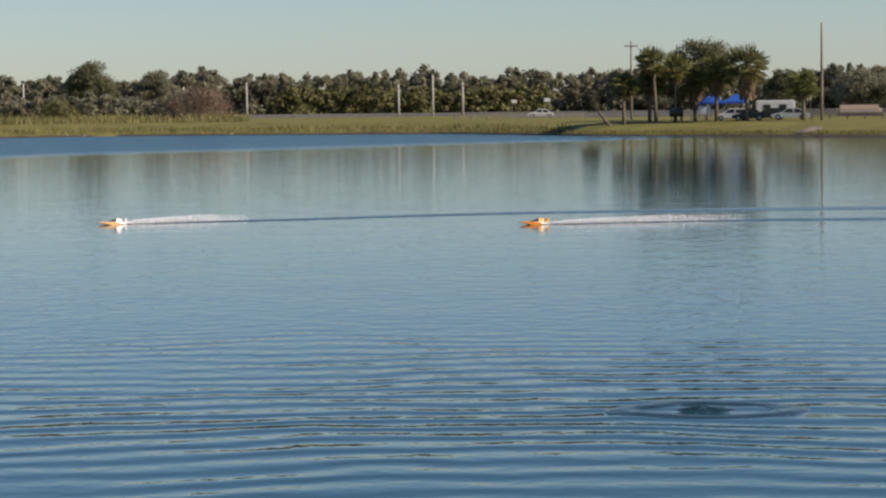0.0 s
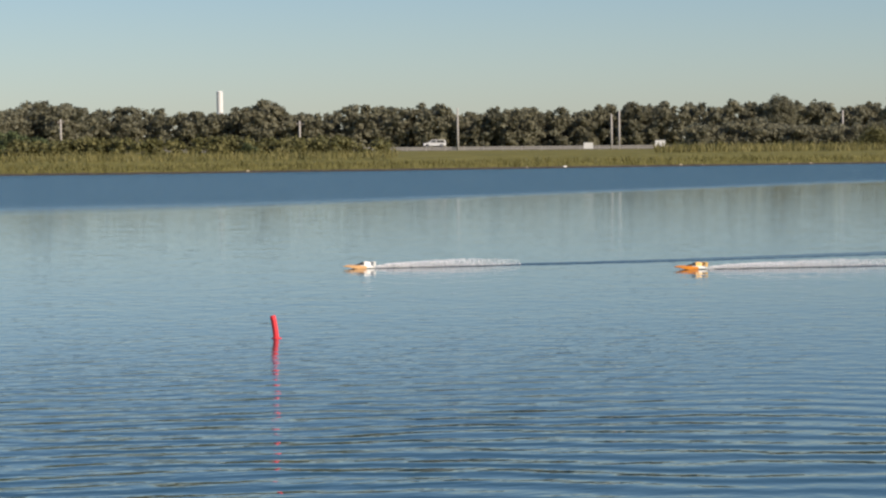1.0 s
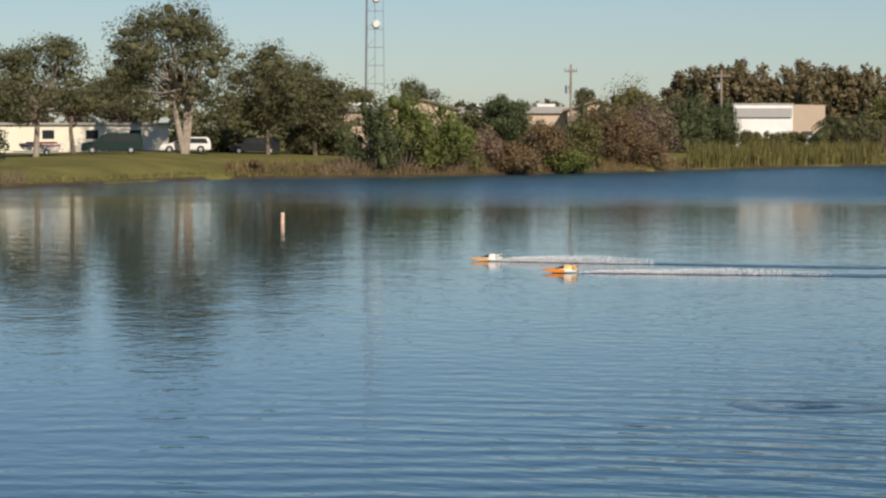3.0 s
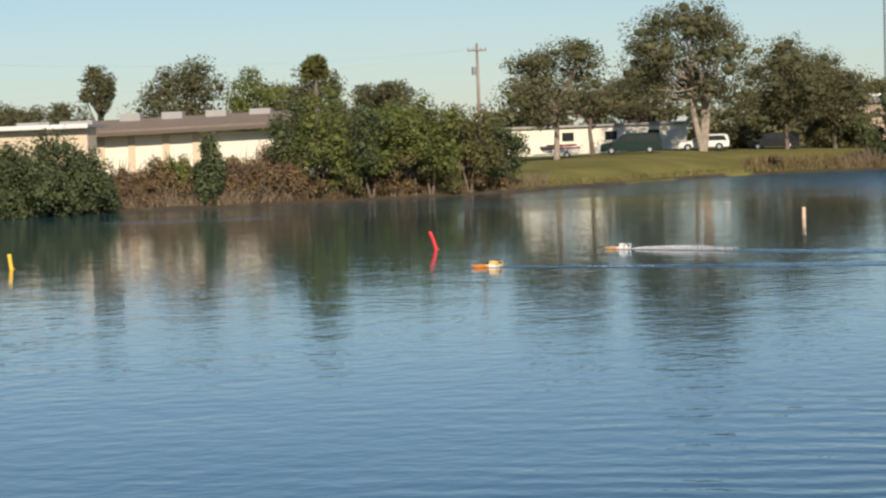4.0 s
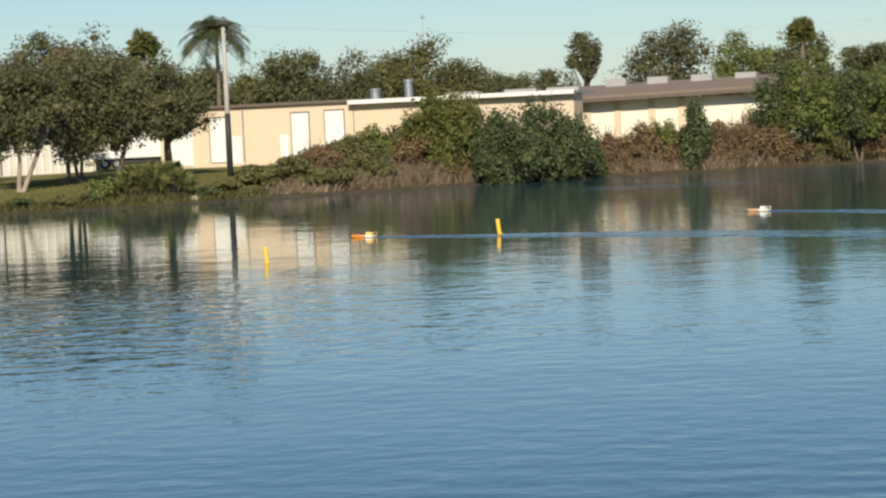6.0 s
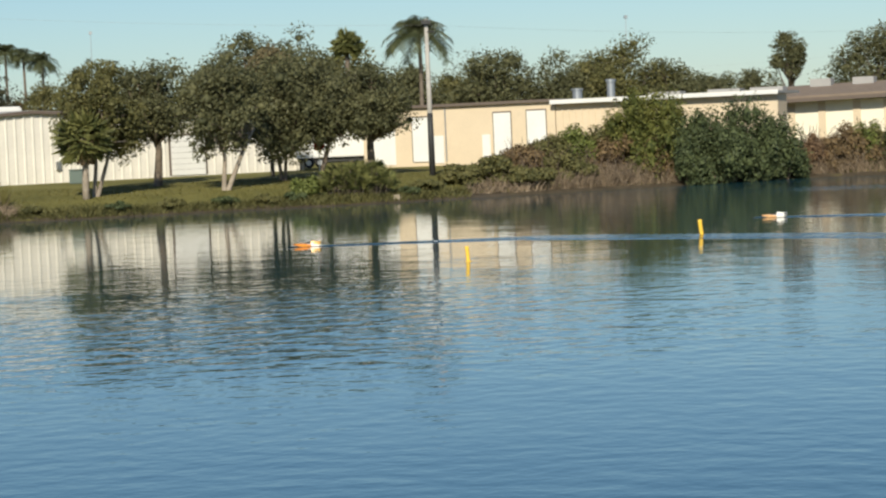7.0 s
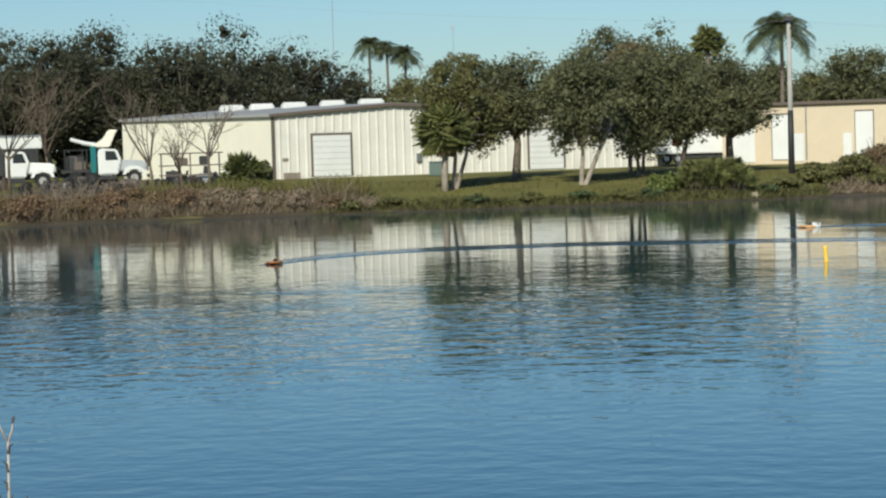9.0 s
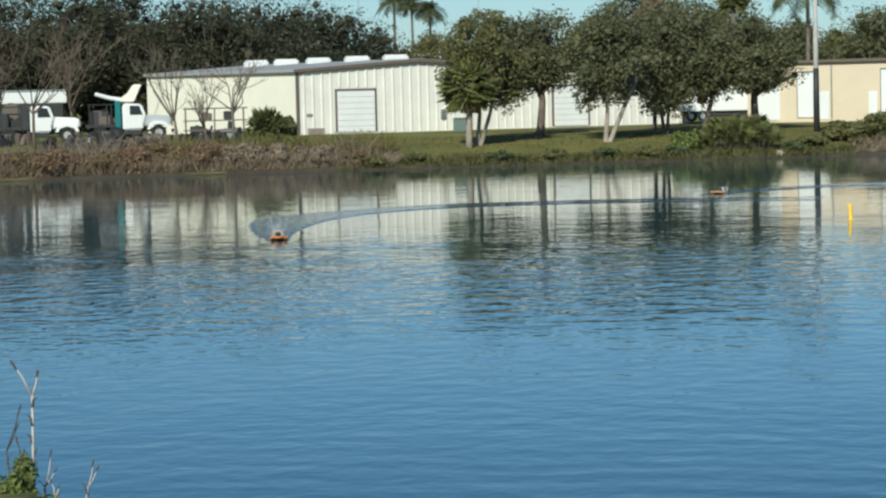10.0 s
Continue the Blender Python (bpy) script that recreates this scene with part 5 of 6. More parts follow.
def palmetto(place, height, width, label, seed, leaves):
    """A dense clump of upright fan leaves, each of many narrow leaflets spread from one hub."""
    rng = np.random.default_rng(seed)
    root = new("saw_palmetto")
    root.location = place
    tagged(root, label, "shrub", "palmetto clumps")
    qs, tv, tf = [], [], []
    for i in range(leaves):
        a, q = rng.uniform(0, 6.28), rng.uniform(0, 1) ** 0.6
        foot = np.array([math.cos(a), math.sin(a), 0]) * q * width * 0.3
        hub = foot * 1.35 + np.array([0, 0, height * rng.uniform(0.25, 0.85) * (1 - 0.45 * q * q)])
        tube(tv, tf, [foot - (0, 0, 0.1), hub], [0.018, 0.012], 4)
        out = np.array([math.cos(a) * q, math.sin(a) * q, rng.uniform(0.3, 0.9)])
        out /= np.linalg.norm(out)
        side = np.cross(out, rng.normal(size=3))
        side /= np.linalg.norm(side)
        for k in range(11):
            g = (k - 5) * 0.27
            way = (out * math.cos(g) + side * math.sin(g)) * rng.uniform(0.5, 0.68)
            w = (side * math.cos(g) - out * math.sin(g)) * 0.035
            tip = hub + way + np.array([0, 0, -0.1])
            qs += [hub - w * 0.3, hub + w * 0.3, hub + way * 0.6 + w, tip]
    quads_object("fronds", np.array(qs), PALM, root)
    mesh_object("woody_base", tv, tf, BARK, root)


palmetto(spot(83.35, 138.6), 2.3, 3.2, "clump of fan-leaved palmetto at the water", 51, 150)
palmetto(spot(82.75, 139.2), 2.1, 3.0, "clump of fan-leaved palmetto at the water", 52, 140)
bush(spot(84.3, 139.0), 1.5, 2.6, BRIGHT, "leafy green bush beside palmetto", 53, clumps=18)
reed_belt("bank_grass_fringe", 80.5, 92.5, -0.4, 1.6, 8000, 0.55, 0.035, 0.5, OAK_WARM, "green weeds hanging over the bank's edge", 170, "grass")
reed_belt("lawn_grass", 80.5, 94, 1.5, 16, 9000, 0.14, 0.03, 0.6, REED_GREEN, "short lawn grass on the bank", 171, "grass")
for b, e, s in ((90.6, 1.0, 1), (88.6, 0.9, 2), (87.4, 0.9, 3), (86.2, 1.0, 4), (85.2, 1.1, 5), (84.6, 1.2, 6), (91.6, 0.8, 7), (81.9, 1.0, 8)):
    bush(spot(b, shore(b) + e), 0.6, 2.4, OAK_WARM if s % 2 else DEEP, "low weedy bush on the bank's edge", 180 + s, clumps=14, per=90, leaf=0.1, group="bank weeds")
st = bmesh.new()
box(st, -0.4, -0.3, -0.3, 0.4, 0.3, 0.25, 0.12)
st = part("boulder", st, STONE)
st.matrix_world = Matrix.Translation(spot(82.2, 138.2))
tagged(st, "small pale boulder at the water's edge", "boulder")
m, L, along = wall_frame(84.6, 169, 82.6, 168, 1.75)
bt = thing("box_trailer", m, "white box trailer parked between the sheds", "trailer")
slab("body", 0.2, 0, 0.7, L - 0.6, 2.4, 3.0, WHITE, bt, bevel=0.05)
slab("chassis", 0.4, 0.3, 0.4, L + 0.6, 2.1, 0.699, DARK, bt)
slab("hitch_post", L + 0.4, 0.8, 0.7, L + 0.55, 0.95, 1.6, DARK, bt)
for x in (1.2, 2.0):
    wheel(bt, x, 0.15, 0.36, 0.24)
sg = thing("round_sign", Matrix.Translation(spot(83.95, 153)) @ pose(0, 0, 0, 0, 0, 84), "round red sign on a thin post", "sign")
bm = bmesh.new()
drum(bm, (0, 0, 1.9), 0.36, 0.05, "y", 8)
part("disc", bm, RED, sg)
slab("post", -0.03, 0.03, -0.2, 0.03, 0.09, 2.2, STEEL, sg)
# backdrop trees above the roofs
palm(spot(81.5, 172), 9.4, 2.7, "tall queen palm with drooping fronds behind a pole", 190, kind="feather", trunk_r=0.16)
for b, h, s in ((91.07, 11.4, 1), (90.66, 11.0, 2), (90.24, 10.5, 3)):
    palm(spot(b, 230), h, 1.75, "tall feathery palm on the skyline", 190 + s, kind="feather", trunk_r=0.14, group="skyline palms")
palm(spot(83.2, 190), 9.3, 1.3, "fan palm crown above the oaks", 195)
for b, d, h, w, mat, s in ((71.0, 240, 10.4, 10.5, OAK, 2), (69.2, 240, 8.6, 8, BRIGHT, 3), (76.9, 232, 10.4, 12, OAK_WARM, 4), (75.6, 232, 8.0, 7, OAK, 5), (79.6, 225, 9.4, 9, OAK, 6),
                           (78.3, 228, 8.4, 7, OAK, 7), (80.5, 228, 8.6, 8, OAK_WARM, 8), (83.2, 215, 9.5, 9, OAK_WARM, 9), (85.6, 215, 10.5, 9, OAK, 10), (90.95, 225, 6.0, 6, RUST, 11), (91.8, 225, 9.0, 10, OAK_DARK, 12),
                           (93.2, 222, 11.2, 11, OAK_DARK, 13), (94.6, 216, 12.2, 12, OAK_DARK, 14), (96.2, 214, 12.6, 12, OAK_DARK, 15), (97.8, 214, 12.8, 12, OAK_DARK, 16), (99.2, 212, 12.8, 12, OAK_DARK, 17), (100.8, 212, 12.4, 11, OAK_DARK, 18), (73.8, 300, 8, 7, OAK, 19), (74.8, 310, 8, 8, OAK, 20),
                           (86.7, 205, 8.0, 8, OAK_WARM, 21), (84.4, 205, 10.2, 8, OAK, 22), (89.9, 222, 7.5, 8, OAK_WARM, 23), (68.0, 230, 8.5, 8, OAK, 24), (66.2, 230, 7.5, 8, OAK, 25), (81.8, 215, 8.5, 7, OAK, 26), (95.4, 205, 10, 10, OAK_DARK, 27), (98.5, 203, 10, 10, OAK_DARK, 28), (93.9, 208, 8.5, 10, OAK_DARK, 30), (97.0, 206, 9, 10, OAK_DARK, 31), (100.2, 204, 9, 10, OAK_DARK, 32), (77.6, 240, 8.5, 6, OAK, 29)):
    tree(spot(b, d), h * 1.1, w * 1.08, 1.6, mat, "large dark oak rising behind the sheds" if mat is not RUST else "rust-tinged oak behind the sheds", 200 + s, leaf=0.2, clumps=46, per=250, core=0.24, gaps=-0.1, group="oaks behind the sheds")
tree(spot(72.94, 230), 10.4, 4.6, 5.4, OAK, "open-crowned pine-like tree behind the hall", 201, leaf=0.18, clumps=24, per=200, core=0.3, gaps=0.16)
woods("low_backdrop", 50, 91, 300, 20, 6.5, OAK, "continuous dark greenery behind the buildings", 230, step=4.0, per=70, leaf=0.4)

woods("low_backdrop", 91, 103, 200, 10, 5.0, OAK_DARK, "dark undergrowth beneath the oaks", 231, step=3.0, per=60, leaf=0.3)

# ---- the yard with trucks ----
def utility_truck(b, d, length, label, cab_mat, boom):
    """A bonneted work truck seen from its side, nose to the right; b is the bearing of its nose."""
    s = 0.92
    m = wall_frame(b + math.degrees(length * s / d), d, b, d, land(b, d))[0] @ Matrix.Scale(s, 4)
    root = thing("utility_truck", m, label, "truck", "trucks in the yard")
    L = length
    bm = bmesh.new()
    prism(bm, ((L - 3.35, 0.75), (L - 2.0, 0.75), (L - 1.75, 1.72), (L - 2.05, 2.5), (L - 3.2, 2.58), (L - 3.35, 2.45)), 0, 2.1)
    bmesh.ops.bevel(bm, geom=list(bm.edges), offset=0.08, segments=2, affect="EDGES")
    part("cab", bm, cab_mat, root)
    bm = bmesh.new()
    prism(bm, ((L - 1.95, 1.0), (L - 0.05, 1.0), (L, 1.5), (L - 0.2, 1.68), (L - 1.8, 1.78)), 0.12, 1.98)
    bmesh.ops.bevel(bm, geom=list(bm.edges), offset=0.1, segments=2, affect="EDGES")
    part("bonnet", bm, SILVER if boom else cab_mat, root)
    for y0, y1 in ((-0.06, 0.35), (1.75, 2.16)):
        bm = bmesh.new()
        prism(bm, ((L - 1.7, 0.75), (L - 1.55, 1.15), (L - 1.2, 1.32), (L - 0.6, 1.3), (L - 0.2, 1.05), (L - 0.1, 0.75), (L - 0.3, 0.75), (L - 0.45, 1.0), (L - 0.9, 1.12), (L - 1.35, 1.0), (L - 1.5, 0.75)), y0, y1)
        part("wing", bm, cab_mat, root)
    bm = bmesh.new()
    prism(bm, ((L - 1.98, 1.76), (L - 2.2, 2.38), (L - 2.85, 2.4), (L - 2.85, 1.76)), -0.02, 0.05)
    part("side_window", bm, GLASS, root)
    slab("door", L - 2.95, -0.025, 0.85, L - 2.0, -0.004, 1.7, cab_mat, root)
    slab("windscreen", L - 1.95, 0.2, 1.85, L - 1.78, 1.9, 2.35, GLASS, root)
    slab("bumper", L - 0.02, -0.05, 0.5, L + 0.15, 2.15, 0.75, DARK, root, bevel=0.03)
    slab("grille", L - 0.02, 0.5, 0.95, L + 0.06, 1.6, 1.45, DARK, root)
    slab("fuel_tank", L - 3.3, -0.1, 0.4, L - 2.1, 0.4, 0.74, DARK, root, bevel=0.05)
    slab("chassis", 0.1, 0.5, 0.6, L - 0.4, 1.6, 0.85, DARK, root)
    slab("flatbed", 0.0, 0.0, 0.95, L - 3.9, 2.2, 1.15, DARK, root)
    slab("locker", L - 3.85, -0.05, 0.9, L - 3.45, 2.2, 2.75, TEAL if boom else DARK, root, "teal locker behind the cab" if boom else "dark locker behind the cab", 0.04)
    r = random.Random(int(b * 10))
    for i in range(7):
        x = r.uniform(0.1, L - 4.8)
        slab("load", x, r.uniform(0, 0.8), 1.15, x + r.uniform(0.35, 0.9), r.uniform(1.2, 2.1), r.uniform(1.4, 2.2), r.choice((DARK, DARK, TRIM, STEEL)), root, bevel=0.03)
    for x in (L - 0.9, 1.0, 2.05):
        for y in (0.14, 2.0):
            wheel(root, x, y, 0.52, 0.3, ROOF_GREY if x > 4 else DARK)
    tv, tf = [], []
    for x in (0.3, 1.5, L - 4.1):
        tube(tv, tf, [(x, 0.1, 1.1), (x, 0.1, 2.5)], [0.04, 0.04], 6)
    tube(tv, tf, [(0.2, 0.1, 2.5), (L - 4.0, 0.1, 2.5)], [0.04, 0.04], 6)
    mesh_object("rack", tv, tf, DARK, root)
    if boom:
        tv, tf = [], []
        tube(tv, tf, [(3.1, 1.1, 1.1), (3.1, 1.1, 2.7)], [0.3, 0.26], 12)
        mesh_object("turret", tv, tf, DARK, root)
        tv, tf = [], []
        tube(tv, tf, [(L - 5.2, 0.9, 3.25), (L - 4.2, 0.9, 2.95), (L - 3.0, 0.9, 2.75)], [0.13, 0.15, 0.15], 8)
        mesh_object("lower_boom", tv, tf, WHITE, root, "white lower boom")
        bm = bmesh.new()
        prism(bm, ((L - 3.9, 2.65), (L - 2.5, 2.65), (L - 2.3, 3.2), (L - 1.95, 3.85), (L - 2.6, 3.85), (L - 2.95, 3.2)), 0.6, 1.2)
        bmesh.ops.bevel(bm, geom=list(bm.edges), offset=0.07, segments=2, affect="EDGES")
        part("boom_elbow", bm, CREAM, root, "cream fibreglass boom elbow")
    else:
        bm = bmesh.new()
        drum(bm, (L - 4.6, 1.1, 2.2), 0.6, 0.6, "y", 20)
        part("cable_reel", bm, TRIM, root)
    return root


utility_truck(96.3, 156, 5.9, "white bonneted bucket truck with teal locker and cream boom", WHITE, True)
utility_truck(98.4, 154, 6.8, "white utility truck with a dark loaded flatbed", WHITE, False)
m, L, along = wall_frame(101.5, 176, 97.0, 178, 1.75)
tl = thing("trailer", m, "long white box trailers behind the trucks", "trailer")
slab("body", 0, 0, 2.35, L * 0.62, 2.5, 3.2, WHITE, tl, bevel=0.05)
slab("roof_edge", -0.03, -0.03, 3.2, L * 0.62 + 0.03, 2.53, 3.32, STEEL, tl)
slab("lower_body", 0.05, 0.05, 0.6, L * 0.6, 2.45, 2.346, DARK, tl, "dark lower body")
for x in (1.2, 2.3, L * 0.5 - 0.6):
    for y in (0.15, 2.35):
        wheel(tl, x, y, 0.48, 0.28)
m = wall_frame(96.0, 153, 94.6, 153, 1.6)[0]
rk = thing("pipe_rack", m, "rusty steel pipe rack with stacked equipment", "rack")
for x in (0, 1.8, 3.6):
    slab("post", x, 0, -0.2, x + 0.09, 0.09, 1.9, TRIM, rk)
    slab("post", x, 1.2, -0.2, x + 0.09, 1.29, 1.9, TRIM, rk)
for z in (0.5, 1.1, 1.85):
    slab("rail", -0.1, -0.07, z, 3.9, -0.002, z + 0.08, TRIM, rk)
for x0, x1, z0, z1, mat in ((0.3, 1.2, 0.0, 0.8, DARK), (2.1, 3.3, 0.0, 0.6, STEEL), (1.0, 1.7, 1.18, 1.6, TRIM), (2.4, 3.0, 1.18, 1.7, DARK)):
    slab("crate", x0, 0.2, z0, x1, 1.0, z1, mat, rk, bevel=0.04)
for b, d, s, mat in ((97.6, 141, 1, DARK), (97.0, 142, 2, TRIM), (98.55, 145, 3, TRIM), (95.9, 146, 4, DARK), (93.75, 153, 5, DARK), (96.6, 147, 6, TRIM), (97.9, 146, 7, DARK), (98.3, 145, 8, TRIM), (96.9, 146.5, 9, DARK), (95.2, 149, 10, TRIM), (95.7, 150, 11, DARK), (94.7, 150, 12, DARK), (99.2, 146, 13, DARK), (97.9, 153, 14, DARK), (97.75, 156, 15, DARK), (98.1, 158, 16, DARK), (97.2, 160, 17, DARK), (100.2, 150, 18, DARK), (99.7, 152, 19, TRIM), (95.55, 155, 20, TRIM), (94.9, 156, 21, DARK), (93.8, 156.5, 22, TRIM), (100.6, 153, 23, DARK), (97.1, 146, 9, TRIM)):
    r = random.Random(s)
    sc = thing("scrap_heap", Matrix.Translation(spot(b, d)), "heap of dark discarded equipment in the yard" if mat is DARK else "heap of discarded parts in the yard", "scrap", "yard scrap")
    for i in range(11):
        x, y, w = r.uniform(-1.1, 1.1), r.uniform(-0.5, 0.5), r.uniform(0.06, 0.32)
        h = r.uniform(0.2, 0.75) * (1.7 if s > 13 and w < 0.16 else 1.0)
        bm = bmesh.new()
        if i % 3:
            box(bm, -w, -w * 0.7, -0.25, w, w * 0.7, h, 0.03)
        else:
            drum(bm, (0, 0, h * 0.4), w, h, "z", 12)
        bmesh.ops.transform(bm, matrix=pose(x, y, 0, r.uniform(-22, 22), r.uniform(-22, 22), r.uniform(0, 90)), verts=bm.verts)
        part("piece", bm, r.choice((mat, mat, DARK, ROOF_GREY if i == 4 else TRIM)), sc)
for b, d, h, s in ((96.15, 143, 7.2, 1), (94.85, 143, 6.6, 2), (99.45, 141, 8.6, 3), (100.3, 140, 8.0, 4), (95.5, 146, 4.6, 5), (98.6, 168, 9.0, 6)):
    bare_tree(spot(b, d), h, "thin leafless tree with pale forked branches", 300 + s, spread=0.42, mat=TWIG if s in (3, 4, 5, 6) else BARK, twigs=4)
palm(spot(94.1, 147), 0.7, 1.6, "bushy dark palm shrub before the cream wall", 310, name="palm_shrub", trunk_r=0.15)
bush(spot(93.55, 150), 1.4, 1.2, OAK, "small dark shrub at the warehouse corner", 311, clumps=12)
brush("dry_brush", 91.3, 100.6, 0.1, 4.0, 2000, 1.5, DRY, "belt of bent dry reeds at the water", 312)
brush("dry_brush", 95.2, 101, 3.5, 9, 600, 1.2, BARK, "brown brush heap in the yard", 313, 0.03)
reed_belt("shore_reeds", 91.2, 96.4, 2.0, 6.5, 4000, 1.5, 0.03, 0.3, REED_GREEN, "green and tan reeds on the bank", 314)
reed_belt("shore_reeds", 95.8, 101.5, 0.3, 7, 5000, 0.7, 0.04, 0.5, RUST, "red-brown ground weeds on the bank", 315)
reed_belt("shore_reeds", 91.0, 101, 0.1, 2.4, 3500, 0.9, 0.025, 0.5, DRY, "pale dry reeds fringing the water", 316)

# brown brush over the water before the yard
for b, e, h, w, mat, s in ((100.8, 2.0, 1.5, 4.0, RUST, 1), (99.9, 2.6, 1.3, 4.0, RUST, 2), (99.0, 1.8, 1.5, 4.2, BROWN, 3), (98.1, 2.4, 1.3, 4.0, RUST, 4), (97.2, 2.0, 1.6, 3.8, BROWN, 5),
                           (96.4, 2.8, 1.7, 4.0, RUST, 6), (95.5, 2.4, 1.7, 4.0, BROWN, 7), (94.6, 2.2, 1.5, 3.8, DRY, 8), (93.7, 2.4, 1.5, 3.6, DRY, 9), (92.8, 1.8, 1.3, 3.2, DRY, 10), (92.1, 1.6, 1.0, 2.6, RUST, 11)):
    bush(spot(b, shore(b) + e), h * 0.78, w * 1.1, mat, "low tangle of brown winter brush at the water", 330 + s, clumps=22, per=170, leaf=0.1, group="yard shore brush")
for b, d, s in ((97.85, 140.5, 1), (97.3, 140.8, 2), (96.8, 141.5, 3)):
    rng = np.random.default_rng(340 + s)
    root = new("branch_heap")
    root.location = spot(b, d)
    tagged(root, "heap of cut brown branches on the bank", "brush heap", "cut branches")
    for k in range(3):
        for i in range(20):
            tv, tf = [], []
            p = rng.normal(size=3) * (0.8, 0.8, 0.15)
            a = rng.uniform(0, 6.28)
            q = p + np.array([math.cos(a) * 1.0, math.sin(a) * 1.0, rng.uniform(0.1, 1.1)])
            tube(tv, tf, [(p[0], p[1], 0.0), (p + q) * 0.5 + rng.normal(size=3) * 0.12, q], [0.05, 0.035, 0.012], 5)
            mesh_object("branch", tv, tf, (BARK, TWIG, BARK)[k], root)

# ---- parking area beyond the right shore ----
for b, d, h, c, s, sk, ln in ((-4.25, 300, 4.6, 1.7, 1, 0.5, 0), (-5.0, 300, 7.2, 2.0, 2, 0.4, -0.06), (-4.85, 303, 4.6, 1.9, 3, 0.4, 0.05), (-5.45, 302, 6.4, 1.9, 4, 0.6, 0), (-7.1, 300, 6.6, 2.6, 5, 1.3, 0), (-6.4, 303, 6.0, 2.3, 6, 1.0, 0), (-8.4, 300, 4.2, 1.9, 7, 0.7, 0), (-5.9, 306, 5.0, 2.2, 8, 0.9, 0)):
    palm(spot(b, d), h * 1.04, c * 1.12, "shaggy cabbage palm beside the parking area", 400 + s, skirt=sk, lean=ln, trunk_r=0.22, group="palms by the parking area")
tree(spot(-6.2, 314), 11.2, 10.5, 2.4, OAK, "large dark oak above a blue canopy", 410, clumps=44, per=300, leaf=0.2)
tree(spot(-5.6, 312), 6.5, 5.5, 2.6, OAK, "dark oak among palms", 411)
tree(spot(-7.9, 330), 6.4, 6.0, 1.2, OAK, "green bushy tree behind parked cars", 412)
tree(spot(-9.9, 420), 8.2, 14, 1.0, FARWOOD_HAZED, "grey-green trees behind the parking area", 413, leaf=0.3)
lt = thing("leaning_tree", Matrix.Translation(spot(-3.98, 299)), "small leaning tree with a dark ball of leaves", "tree")
side = at(-3.98 + 90, 1)
tv, tf = [], []
ends = [Vector((0, 0, -0.3)), side * 0.9 + Vector((0, 0, 0.7)), side * 2.1 + Vector((0, 0, 2.3))]
tube(tv, tf, ends, [0.2, 0.17, 0.13], 7)
mesh_object("trunk", tv, tf, BARK, lt, smooth=True)
rng = np.random.default_rng(9)
cc = np.array(side * 2.5 + Vector((0, 0, 3.0)))
cs = [cc + rng.normal(size=3) * (0.5, 0.5, 0.4) for _ in range(18)]
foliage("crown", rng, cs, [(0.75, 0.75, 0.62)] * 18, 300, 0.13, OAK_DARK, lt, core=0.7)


def canopy(b, d, w, label):
    root = thing("canopy_tent", Matrix.Translation(spot(b, d)) @ pose(0, 0, 0, 0, 0, b), label, "tent", "blue canopies")
    h = w / 2
    bm = bmesh.new()
    lo = [bm.verts.new(p) for p in ((-h, -h, 2.3), (h, -h, 2.3), (h, h, 2.3), (-h, h, 2.3))]
    mid = [bm.verts.new(p) for p in ((-h, -h, 2.05), (h, -h, 2.05), (h, h, 2.05), (-h, h, 2.05))]
    tip = bm.verts.new((0, 0, 3.3))
    for i in range(4):
        j = (i + 1) % 4
        bm.faces.new((lo[i], lo[j], tip))
        bm.faces.new((mid[i], mid[j], lo[j], lo[i]))
    part("cover", bm, BLUE, root)
    for x in (-h, h):
        for y in (-h, h):
            slab("leg", x - 0.03, y - 0.03, 0, x + 0.03, y + 0.03, 2.2, STEEL, root)


canopy(-6.3, 306, 3.2, "blue pop-up canopy on thin steel legs")
canopy(-6.85, 309, 3.2, "blue pop-up canopy beside another one")
parked(-6.35, -6.95, 304, 4.4, 1.8, 1.5, WHITE, "white car parked under a blue canopy", style="van")
parked(-6.75, -7.3, 302, 4.2, 1.8, 1.4, BLACKPAINT, "dark car parked beside palms")
parked(-7.2, -7.9, 306, 4.5, 1.8, 1.45, BLACKPAINT, "dark car parked beside a beige one", style="van")
parked(-7.65, -8.55, 304, 4.8, 1.85, 1.45, SILVER, "silver-beige saloon parked on the grass")
parked(-2.0, -2.5, 404, 4.4, 1.8, 1.4, WHITE, "white car on the pale road")
m = wall_frame(-7.3, 314, -8.25, 314, 1.7)[0]
tr = thing("camper_trailer", m, "white camper trailer behind the cars", "trailer")
slab("body", 0, 0, 0.5, 5.0, 2.2, 2.35, WHITE, tr, bevel=0.15)
slab("window", 1.0, -0.03, 1.3, 1.9, -0.004, 1.8, GLASS, tr)
slab("window", 3.0, -0.03, 1.3, 3.9, -0.004, 1.8, GLASS, tr)
for x in (2.0, 2.8):
    wheel(tr, x, 0.1, 0.33, 0.2)
m = wall_frame(-5.98, 303, -6.28, 303, 1.65)[0]
bx = thing("notice_board", m, "white board standing under the palms", "board")
slab("panel", 0, 0, 0.75, 1.5, 0.08, 1.75, WHITE, bx)
for x in (0.05, 1.37):
    slab("post", x, 0.085, -0.2, x + 0.08, 0.165, 1.7, POLE_WOOD, bx)
m = wall_frame(-5.3, 300, -5.65, 300, 1.65)[0]
bn = thing("barbecue_smoker", m, "dark metal barrel smoker on legs", "grill")
bm = bmesh.new()
drum(bm, (0.9, 0.5, 1.05), 0.55, 1.7, "x", 20)
part("barrel", bm, DARK, bn)
